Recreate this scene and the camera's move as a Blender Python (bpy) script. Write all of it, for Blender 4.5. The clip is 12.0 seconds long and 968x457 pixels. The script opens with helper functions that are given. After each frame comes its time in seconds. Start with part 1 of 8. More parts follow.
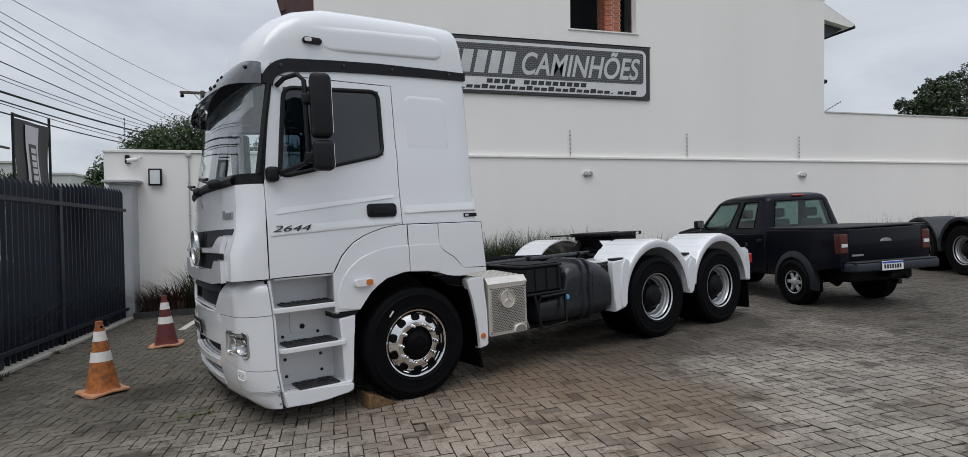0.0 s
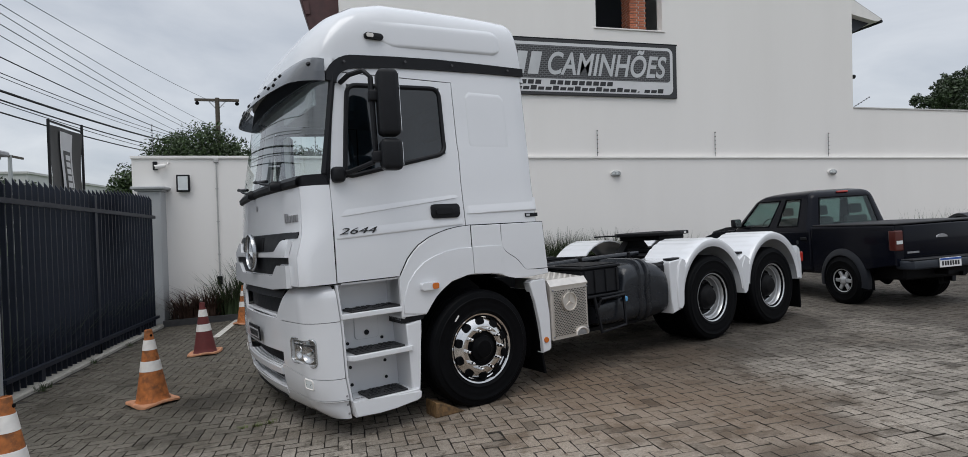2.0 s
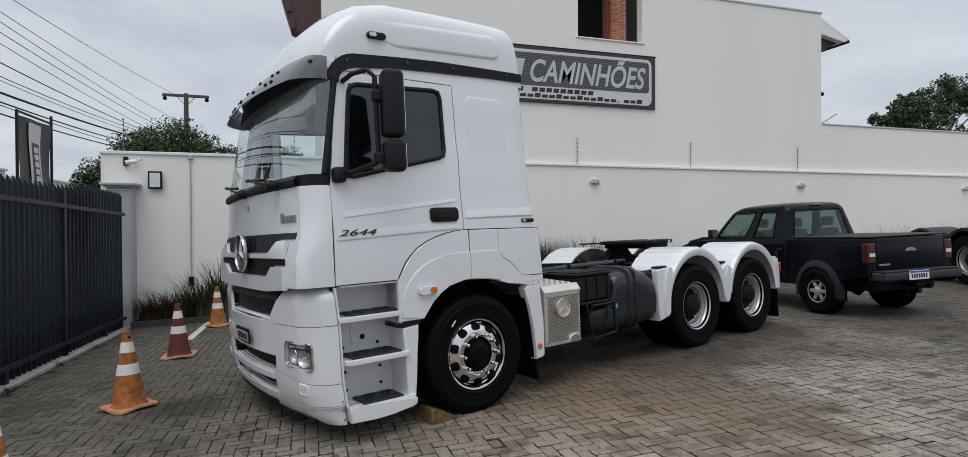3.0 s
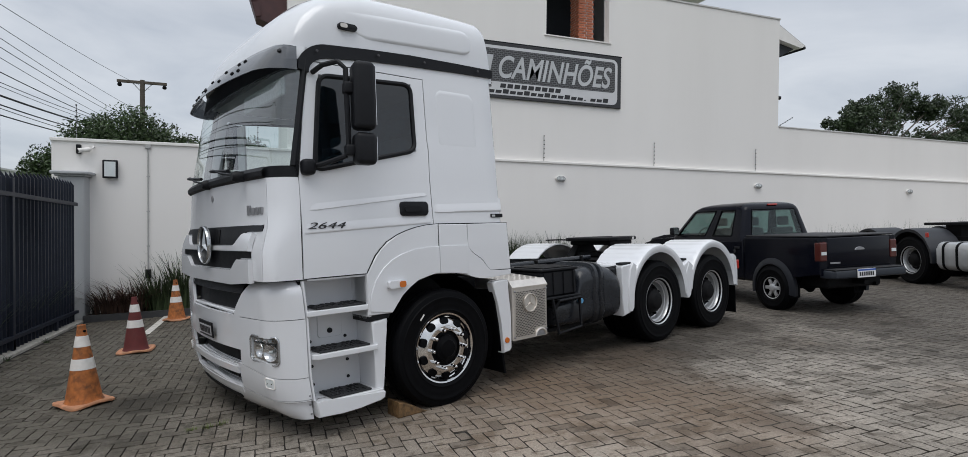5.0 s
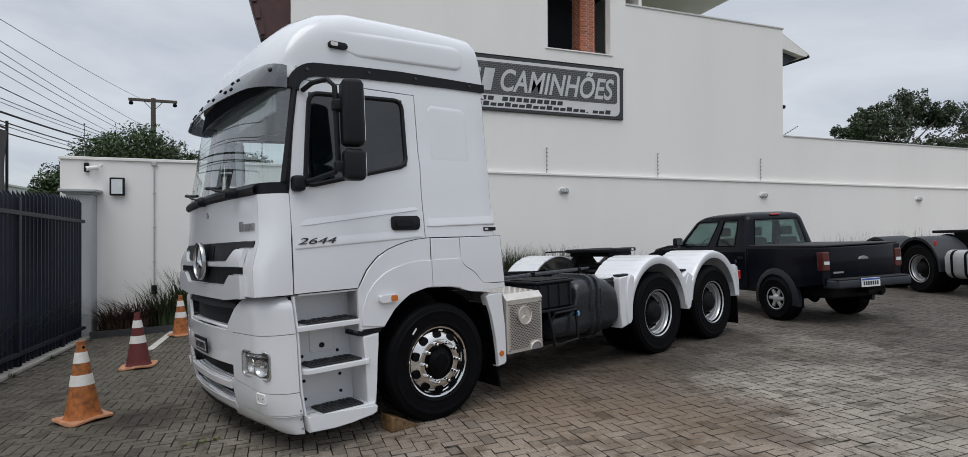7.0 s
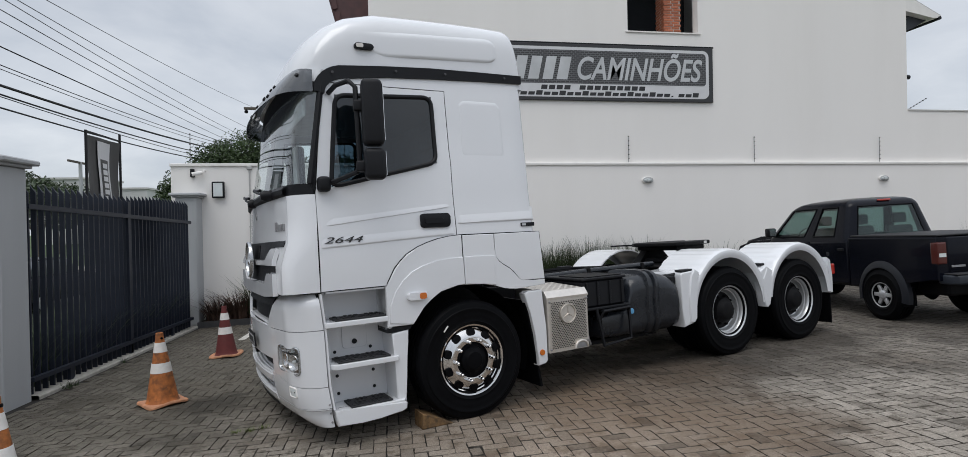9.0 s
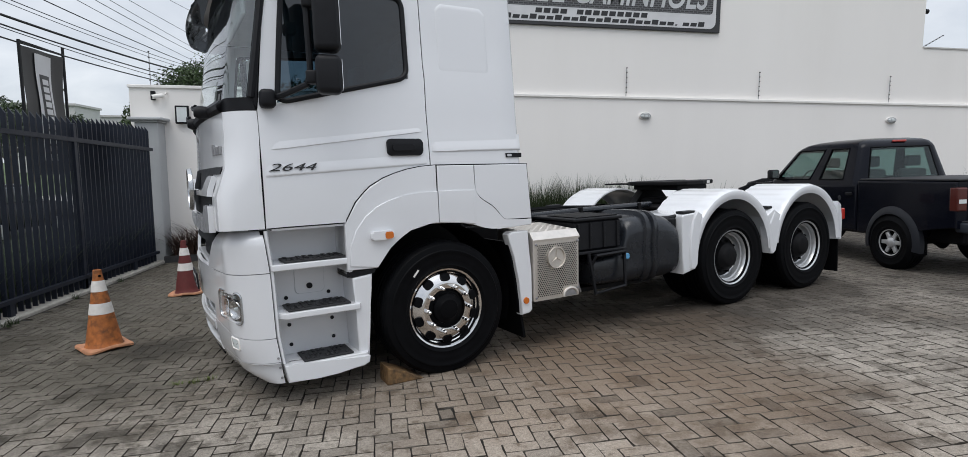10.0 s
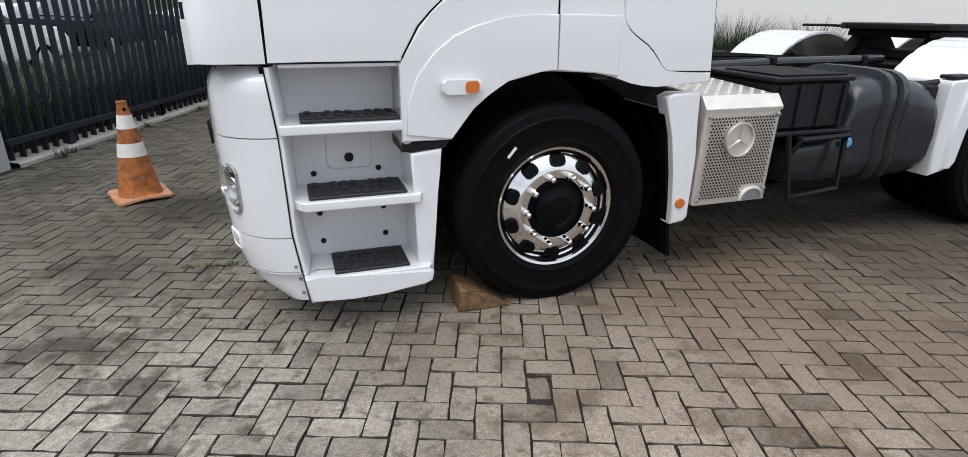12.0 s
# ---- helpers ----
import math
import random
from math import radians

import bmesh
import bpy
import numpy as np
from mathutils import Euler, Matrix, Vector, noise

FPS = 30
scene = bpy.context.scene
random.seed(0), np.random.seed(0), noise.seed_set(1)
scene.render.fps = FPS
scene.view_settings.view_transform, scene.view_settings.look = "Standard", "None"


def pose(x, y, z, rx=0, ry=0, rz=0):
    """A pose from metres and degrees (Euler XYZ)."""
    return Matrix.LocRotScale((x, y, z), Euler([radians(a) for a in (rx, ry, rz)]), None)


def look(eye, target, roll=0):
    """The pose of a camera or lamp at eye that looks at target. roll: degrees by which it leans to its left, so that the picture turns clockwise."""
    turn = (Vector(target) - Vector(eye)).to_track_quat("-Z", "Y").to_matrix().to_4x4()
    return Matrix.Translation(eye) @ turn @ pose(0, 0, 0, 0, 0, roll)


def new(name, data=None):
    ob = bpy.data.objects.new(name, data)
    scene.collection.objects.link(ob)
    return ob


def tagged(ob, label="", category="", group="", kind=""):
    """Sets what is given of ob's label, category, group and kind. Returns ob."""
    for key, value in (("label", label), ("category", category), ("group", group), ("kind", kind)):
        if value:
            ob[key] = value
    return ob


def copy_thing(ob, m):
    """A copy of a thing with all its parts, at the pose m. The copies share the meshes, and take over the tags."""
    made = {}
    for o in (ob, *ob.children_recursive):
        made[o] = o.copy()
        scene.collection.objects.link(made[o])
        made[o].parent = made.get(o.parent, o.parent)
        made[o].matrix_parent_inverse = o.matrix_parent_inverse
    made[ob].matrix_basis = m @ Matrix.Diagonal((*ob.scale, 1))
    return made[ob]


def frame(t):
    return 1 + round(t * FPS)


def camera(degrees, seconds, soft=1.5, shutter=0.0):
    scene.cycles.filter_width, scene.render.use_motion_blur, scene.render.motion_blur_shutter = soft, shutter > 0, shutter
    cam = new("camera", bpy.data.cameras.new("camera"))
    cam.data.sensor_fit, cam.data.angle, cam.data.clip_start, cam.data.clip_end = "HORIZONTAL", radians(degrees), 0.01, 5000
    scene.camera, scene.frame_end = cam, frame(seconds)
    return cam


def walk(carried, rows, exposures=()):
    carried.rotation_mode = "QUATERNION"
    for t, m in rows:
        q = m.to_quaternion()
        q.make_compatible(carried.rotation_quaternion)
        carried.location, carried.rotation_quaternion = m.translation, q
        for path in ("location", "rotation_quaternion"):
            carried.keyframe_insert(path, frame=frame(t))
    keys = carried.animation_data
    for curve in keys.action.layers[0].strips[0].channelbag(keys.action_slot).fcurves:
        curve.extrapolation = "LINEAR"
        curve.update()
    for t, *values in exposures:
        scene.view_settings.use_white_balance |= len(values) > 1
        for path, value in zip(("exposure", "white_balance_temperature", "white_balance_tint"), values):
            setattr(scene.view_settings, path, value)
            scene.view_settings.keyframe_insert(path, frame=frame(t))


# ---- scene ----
cam = camera(80.7, 12.0, soft=0.8)
# the yard falls gently towards the gate: YARD turns yard axes (truck along x) into the world, with walls along x and y
YARD = Matrix(((0.942402, -0.332786, -0.033650, 0), (0.333722, 0.942269, 0.027537, 0), (0.022544, -0.037181, 0.999054, 0), (0, 0, 0, 1)))
PATH = [
    (0, (0.029, -0.01, 1.548), (1.156, 1.642, 1.535), -3.0),
    (0.5, (-0.032, 0.033, 1.536), (1.033, 1.725, 1.516), -2.8),
    (1, (-0.139, 0.138, 1.551), (0.931, 1.827, 1.524), -3.0),
    (1.5, (-0.258, 0.238, 1.547), (0.813, 1.927, 1.521), -3.5),
    (2, (-0.301, 0.436, 1.55), (0.808, 2.101, 1.551), -3.8),
    (2.5, (-0.378, 0.578, 1.548), (0.768, 2.217, 1.558), -2.9),
    (3, (-0.491, 0.614, 1.56), (0.708, 2.215, 1.573), -2.6),
    (5, (-0.539, 0.614, 1.554), (0.755, 2.139, 1.547), -1.9),
    (5.5, (-0.561, 0.578, 1.566), (0.733, 2.103, 1.564), -2.1),
    (6, (-0.559, 0.546, 1.568), (0.737, 2.068, 1.578), -2.2),
    (6.5, (-0.542, 0.528, 1.569), (0.757, 2.048, 1.595), -2.3),
    (7, (-0.43, 0.493, 1.559), (0.838, 2.039, 1.596), -2.5),
    (7.5, (-0.345, 0.366, 1.544), (0.86, 1.963, 1.58), -2.9),
    (7.7, (-0.325, 0.262, 1.546), (0.815, 1.905, 1.588), -3.3),
    (9.3, (0.238, 0.336, 1.561), (1.19, 2.095, 1.575), -3.1),
    (9.5, (0.303, 0.477, 1.541), (1.244, 2.241, 1.511), -2.9),
    (10, (0.555, 0.796, 1.508), (1.543, 2.525, 1.319), -2.1),
    (10.5, (0.763, 1.097, 1.492), (1.578, 2.891, 1.145), -1.4),
    (11, (0.924, 1.49, 1.442), (1.705, 3.265, 0.953), 0.7),
    (11.5, (1.107, 1.877, 1.413), (1.897, 3.596, 0.762), 0.7),
    (12, (1.227, 2.25, 1.411), (1.823, 4.02, 0.695), 0.6),
]
walk(cam, [(t, YARD @ look(eye, target, roll)) for t, eye, target, roll in PATH],
     exposures=[(0, 0.0), (5, 0.04), (9.3, 0.1), (10, 0.26), (10.5, 0.42), (11.0, 0.54), (12, 0.64)])

# ---- world and sun: an overcast day ----
world = bpy.data.worlds.new("overcast_sky")
scene.world = world
world.use_nodes = True
wn, wl = world.node_tree.nodes, world.node_tree.links
wn.clear()


def wnode(kind, **values):
    n = wn.new(kind)
    for key, value in values.items():
        n.inputs[key].default_value = value
    return n


SUN_AZ, SUN_EL = radians(-35), radians(64)
sky = wn.new("ShaderNodeTexSky")
sky.sky_type = "NISHITA"
sky.sun_disc = False
sky.sun_elevation = SUN_EL
sky.sun_rotation = math.pi + SUN_AZ
sky_dim = wnode("ShaderNodeMix")
sky_dim.data_type, sky_dim.blend_type = "RGBA", "MULTIPLY"
sky_dim.inputs["Factor"].default_value = 1.0
sky_dim.inputs["B"].default_value = (0.10, 0.10, 0.10, 1)
wl.new(sky.outputs["Color"], sky_dim.inputs["A"])
co = wn.new("ShaderNodeTexCoord")
sep = wn.new("ShaderNodeSeparateXYZ")
wl.new(co.outputs["Generated"], sep.inputs["Vector"])
# cloud sheet: coordinates flattened towards the horizon
up_ = wn.new("ShaderNodeMath"); up_.operation = "ADD"; up_.inputs[1].default_value = 0.16
wl.new(sep.outputs["Z"], up_.inputs[0])
absz = wn.new("ShaderNodeMath"); absz.operation = "MAXIMUM"; absz.inputs[1].default_value = 0.08
wl.new(up_.outputs[0], absz.inputs[0])
dx = wn.new("ShaderNodeMath"); dx.operation = "DIVIDE"
dy = wn.new("ShaderNodeMath"); dy.operation = "DIVIDE"
for d_, s_ in ((dx, "X"), (dy, "Y")):
    wl.new(sep.outputs[s_], d_.inputs[0])
    wl.new(absz.outputs[0], d_.inputs[1])
comb = wn.new("ShaderNodeCombineXYZ")
wl.new(dx.outputs[0], comb.inputs["X"])
wl.new(dy.outputs[0], comb.inputs["Y"])
cloud = wnode("ShaderNodeTexNoise", Scale=1.1, Detail=6.0, Roughness=0.55, Distortion=0.4)
wl.new(comb.outputs[0], cloud.inputs["Vector"])
ramp = wn.new("ShaderNodeValToRGB")
ramp.color_ramp.elements[0].position, ramp.color_ramp.elements[0].color = 0.32, (0.485, 0.53, 0.60, 1)
ramp.color_ramp.elements[1].position, ramp.color_ramp.elements[1].color = 0.72, (0.755, 0.785, 0.83, 1)
wl.new(cloud.outputs["Fac"], ramp.inputs["Fac"])
# the overcast dome is brighter overhead
zen = wn.new("ShaderNodeMapRange")
zen.inputs["From Min"].default_value, zen.inputs["From Max"].default_value = 0.35, 1.0
zen.inputs["To Min"].default_value, zen.inputs["To Max"].default_value = 1.0, 2.0
wl.new(sep.outputs["Z"], zen.inputs["Value"])
lift = wn.new("ShaderNodeVectorMath"); lift.operation = "SCALE"
wl.new(ramp.outputs["Color"], lift.inputs[0])
wl.new(zen.outputs[0], lift.inputs["Scale"])
both = wn.new("ShaderNodeMix")
both.data_type = "RGBA"
both.inputs["Factor"].default_value = 0.86
wl.new(sky_dim.outputs["Result"], both.inputs["A"])
wl.new(lift.outputs[0], both.inputs["B"])
bg = wnode("ShaderNodeBackground", Strength=1.0)
wl.new(both.outputs["Result"], bg.inputs["Color"])
wout = wn.new("ShaderNodeOutputWorld")
wl.new(bg.outputs[0], wout.inputs["Surface"])

sun = new("sun", bpy.data.lights.new("sun", "SUN"))
sun.data.energy, sun.data.angle, sun.data.color = 1.1, radians(40), (1.0, 0.97, 0.93)
sun.matrix_world = look(Vector((math.sin(SUN_AZ) * math.cos(SUN_EL), -math.cos(SUN_AZ) * math.cos(SUN_EL), math.sin(SUN_EL))) * 50, (0, 0, 0))


# ---- materials ----
def material(name, color, rough=0.5, metal=0.0, vary=0.12, scale=8.0, bump=0.0, bump_scale=60.0, stain=0.0, stain_color=(0.1, 0.08, 0.06), stain_scale=1.2,
             island=0.0, obj_random=0.0, coat=0.0, alpha=1.0, transmission=0.0, streak=False, spec=0.5, emit=0.0):
    m = bpy.data.materials.new(name)
    m.use_nodes = True
    nt = m.node_tree
    N, L = nt.nodes, nt.links
    b = N["Principled BSDF"]
    b.inputs["Roughness"].default_value = rough
    b.inputs["Metallic"].default_value = metal
    b.inputs["Coat Weight"].default_value = coat
    b.inputs["Coat Roughness"].default_value = 0.05
    b.inputs["Alpha"].default_value = alpha
    b.inputs["Transmission Weight"].default_value = transmission
    b.inputs["Specular IOR Level"].default_value = spec
    tc = N.new("ShaderNodeTexCoord")
    src = tc.outputs["Object"]
    if streak:
        mp = N.new("ShaderNodeMapping")
        mp.inputs["Scale"].default_value = (1, 1, 0.12)
        L.new(src, mp.inputs["Vector"])
        src = mp.outputs[0]
    n1 = N.new("ShaderNodeTexNoise")
    n1.inputs["Scale"].default_value, n1.inputs["Detail"].default_value = scale, 7
    L.new(src, n1.inputs["Vector"])
    r1 = N.new("ShaderNodeMapRange")
    r1.inputs["From Min"].default_value, r1.inputs["From Max"].default_value = 0.25, 0.75
    r1.inputs["To Min"].default_value, r1.inputs["To Max"].default_value = 1 - vary, 1 + vary
    L.new(n1.outputs["Fac"], r1.inputs["Value"])
    fac = r1.outputs[0]
    for amount, kind, out in ((island, "ShaderNodeNewGeometry", "Random Per Island"), (obj_random, "ShaderNodeObjectInfo", "Random")):
        if amount:
            g = N.new(kind)
            r2 = N.new("ShaderNodeMapRange")
            r2.inputs["To Min"].default_value, r2.inputs["To Max"].default_value = 1 - amount, 1 + amount
            L.new(g.outputs[out], r2.inputs["Value"])
            mu = N.new("ShaderNodeMath"); mu.operation = "MULTIPLY"
            L.new(fac, mu.inputs[0]); L.new(r2.outputs[0], mu.inputs[1])
            fac = mu.outputs[0]
    sc = N.new("ShaderNodeVectorMath"); sc.operation = "SCALE"
    sc.inputs[0].default_value = color[:3]
    L.new(fac, sc.inputs["Scale"])
    col = sc.outputs[0]
    if stain:
        n2 = N.new("ShaderNodeTexNoise")
        n2.inputs["Scale"].default_value, n2.inputs["Detail"].default_value, n2.inputs["Roughness"].default_value = stain_scale, 8, 0.65
        L.new(src, n2.inputs["Vector"])
        r3 = N.new("ShaderNodeMapRange")
        r3.inputs["From Min"].default_value, r3.inputs["From Max"].default_value, r3.inputs["To Max"].default_value = 0.5, 0.72, stain
        L.new(n2.outputs["Fac"], r3.inputs["Value"])
        mx = N.new("ShaderNodeMix"); mx.data_type = "RGBA"
        mx.inputs["B"].default_value = (*stain_color, 1)
        L.new(r3.outputs[0], mx.inputs["Factor"])
        L.new(col, mx.inputs["A"])
        col = mx.outputs["Result"]
    L.new(col, b.inputs["Base Color"])
    rr = N.new("ShaderNodeMapRange")
    rr.inputs["To Min"].default_value, rr.inputs["To Max"].default_value = max(0.02, rough - 0.08), min(1, rough + 0.08)
    L.new(n1.outputs["Fac"], rr.inputs["Value"])
    L.new(rr.outputs[0], b.inputs["Roughness"])
    if bump:
        n3 = N.new("ShaderNodeTexNoise")
        n3.inputs["Scale"].default_value, n3.inputs["Detail"].default_value = bump_scale, 4
        L.new(tc.outputs["Object"], n3.inputs["Vector"])
        bp = N.new("ShaderNodeBump")
        bp.inputs["Strength"].default_value, bp.inputs["Distance"].default_value = bump, 0.01
        L.new(n3.outputs["Fac"], bp.inputs["Height"])
        L.new(bp.outputs[0], b.inputs["Normal"])
    return m


def paving_material(name, single):
    """Worn concrete blocks: tone from block to block, grain, broad damp and oily stains, small dark spots, shade
    painted in under the truck.
    """
    m = material(name, (0.375, 0.338, 0.292), 0.8, vary=0.3, scale=40, bump=0.7, bump_scale=130, island=0 if single else 0.2, obj_random=0.15 if single else 0, spec=0.12)
    N, L = m.node_tree.nodes, m.node_tree.links
    b = N["Principled BSDF"]
    geo = N.new("ShaderNodeNewGeometry")
    col = b.inputs["Base Color"].links[0].from_socket
    for scale, lo, hi, amount, tint, seed in ((0.33, 0.44, 0.62, 0.42, (0.10, 0.082, 0.062), 3.0), (1.3, 0.50, 0.66, 0.45, (0.075, 0.062, 0.05), 9.0), (0.6, 0.52, 0.72, 0.5, (0.22, 0.15, 0.095), 21.0), (3.4, 0.55, 0.64, 0.66, (0.065, 0.054, 0.042), 31.0), (11.0, 0.56, 0.66, 0.75, (0.085, 0.07, 0.055), 17.0), (0.8, 0.585, 0.63, 0.62, (0.055, 0.046, 0.037), 44.0), (2.2, 0.60, 0.64, 0.6, (0.045, 0.038, 0.03), 57.0), (45.0, 0.68, 0.76, 0.6, (0.40, 0.38, 0.35), 2.0)):
        off = N.new("ShaderNodeVectorMath")
        off.inputs[1].default_value = (seed, seed * 0.7, 0)
        L.new(geo.outputs["Position"], off.inputs[0])
        n = N.new("ShaderNodeTexNoise")
        n.inputs["Scale"].default_value, n.inputs["Detail"].default_value, n.inputs["Roughness"].default_value = scale, 8, 0.62
        L.new(off.outputs[0], n.inputs["Vector"])
        r = N.new("ShaderNodeMapRange")
        r.inputs["From Min"].default_value, r.inputs["From Max"].default_value, r.inputs["To Max"].default_value = lo, hi, amount
        L.new(n.outputs["Fac"], r.inputs["Value"])
        mx = N.new("ShaderNodeMix")
        mx.data_type = "RGBA"
        mx.inputs["B"].default_value = (*tint, 1)
        L.new(r.outputs[0], mx.inputs["Factor"])
        L.new(col, mx.inputs["A"])
        col = mx.outputs["Result"]
    # ragged patches: dark zone where vehicles park, damp moss inside the gate, drips plus painted shade under the
    # truck, oil spots, rusty clay
    blur = N.new("ShaderNodeTexNoise")
    blur.inputs["Scale"].default_value, blur.inputs["Detail"].default_value = 0.9, 6
    L.new(geo.outputs["Position"], blur.inputs["Vector"])
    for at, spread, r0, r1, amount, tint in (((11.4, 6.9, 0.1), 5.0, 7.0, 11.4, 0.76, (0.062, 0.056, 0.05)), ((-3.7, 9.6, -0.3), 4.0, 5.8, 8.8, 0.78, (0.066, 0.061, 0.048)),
                                             # first two: wet drips and the truck's shade, both put into the tint
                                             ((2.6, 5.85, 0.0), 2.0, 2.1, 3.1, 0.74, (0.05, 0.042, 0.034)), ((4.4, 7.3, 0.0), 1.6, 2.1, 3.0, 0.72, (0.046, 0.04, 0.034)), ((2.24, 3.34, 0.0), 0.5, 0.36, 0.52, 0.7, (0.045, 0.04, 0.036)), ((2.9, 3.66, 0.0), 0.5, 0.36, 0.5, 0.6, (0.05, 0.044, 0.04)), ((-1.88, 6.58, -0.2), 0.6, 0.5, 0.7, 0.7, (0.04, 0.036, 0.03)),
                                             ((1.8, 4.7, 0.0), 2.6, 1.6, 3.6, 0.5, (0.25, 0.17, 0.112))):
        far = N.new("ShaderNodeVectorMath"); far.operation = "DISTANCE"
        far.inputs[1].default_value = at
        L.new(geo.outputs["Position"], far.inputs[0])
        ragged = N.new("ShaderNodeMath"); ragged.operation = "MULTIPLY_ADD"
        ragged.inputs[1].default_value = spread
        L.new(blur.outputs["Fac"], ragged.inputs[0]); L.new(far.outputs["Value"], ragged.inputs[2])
        patch_amount = N.new("ShaderNodeMapRange")
        patch_amount.inputs["From Min"].default_value, patch_amount.inputs["From Max"].default_value = r0, r1
        patch_amount.inputs["To Min"].default_value, patch_amount.inputs["To Max"].default_value = amount, 0.0
        L.new(ragged.outputs[0], patch_amount.inputs["Value"])
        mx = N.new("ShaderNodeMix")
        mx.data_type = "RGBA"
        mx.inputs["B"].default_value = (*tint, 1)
        L.new(patch_amount.outputs[0], mx.inputs["Factor"])
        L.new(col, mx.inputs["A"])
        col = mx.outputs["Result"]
    # here and there a block that stays damp
    odd = N.new("ShaderNodeObjectInfo" if single else "ShaderNodeNewGeometry")
    damp = N.new("ShaderNodeMapRange")
    damp.inputs["From Min"].default_value, damp.inputs["From Max"].default_value = 0.84, 0.96
    damp.inputs["To Min"].default_value, damp.inputs["To Max"].default_value = 1.0, 0.62
    L.new(odd.outputs["Random" if single else "Random Per Island"], damp.inputs["Value"])
    wet = N.new("ShaderNodeVectorMath"); wet.operation = "SCALE"
    L.new(col, wet.inputs[0]); L.new(damp.outputs[0], wet.inputs["Scale"])
    col = wet.outputs[0]
    # coarse grit of the worn concrete
    grit = N.new("ShaderNodeTexNoise")
    grit.inputs["Scale"].default_value, grit.inputs["Detail"].default_value, grit.inputs["Roughness"].default_value = 150.0, 3, 0.8
    L.new(geo.outputs["Position"], grit.inputs["Vector"])
    gr_ = N.new("ShaderNodeMapRange")
    gr_.inputs["From Min"].default_value, gr_.inputs["From Max"].default_value = 0.32, 0.68
    gr_.inputs["To Min"].default_value, gr_.inputs["To Max"].default_value = 0.62, 1.36
    L.new(grit.outputs["Fac"], gr_.inputs["Value"])
    sp = N.new("ShaderNodeVectorMath"); sp.operation = "SCALE"
    L.new(col, sp.inputs[0]); L.new(gr_.outputs[0], sp.inputs["Scale"])
    L.new(sp.outputs[0], b.inputs["Base Color"])
    return m


def pane(name, tint, base=0.08, rough=0.0):
    """A thin pane: tinted see-through with a mirror sheen that grows at a slant."""
    m = bpy.data.materials.new(name)
    m.use_nodes = True
    N, L = m.node_tree.nodes, m.node_tree.links
    N.clear()
    clear = N.new("ShaderNodeBsdfTransparent")
    clear.inputs["Color"].default_value = (*tint, 1)
    gloss = N.new("ShaderNodeBsdfGlossy")
    gloss.inputs["Roughness"].default_value = rough
    facing = N.new("ShaderNodeLayerWeight")
    facing.inputs["Blend"].default_value = 0.5
    steep = N.new("ShaderNodeMath"); steep.operation = "POWER"
    steep.inputs[1].default_value = 4.0
    L.new(facing.outputs["Facing"], steep.inputs[0])
    sheen_ = N.new("ShaderNodeMath"); sheen_.operation = "MULTIPLY_ADD"
    sheen_.inputs[1].default_value, sheen_.inputs[2].default_value = 0.8, base
    L.new(steep.outputs[0], sheen_.inputs[0])
    mix = N.new("ShaderNodeMixShader")
    L.new(sheen_.outputs[0], mix.inputs[0]); L.new(clear.outputs[0], mix.inputs[1]); L.new(gloss.outputs[0], mix.inputs[2])
    out = N.new("ShaderNodeOutputMaterial")
    L.new(mix.outputs[0], out.inputs["Surface"])
    return m


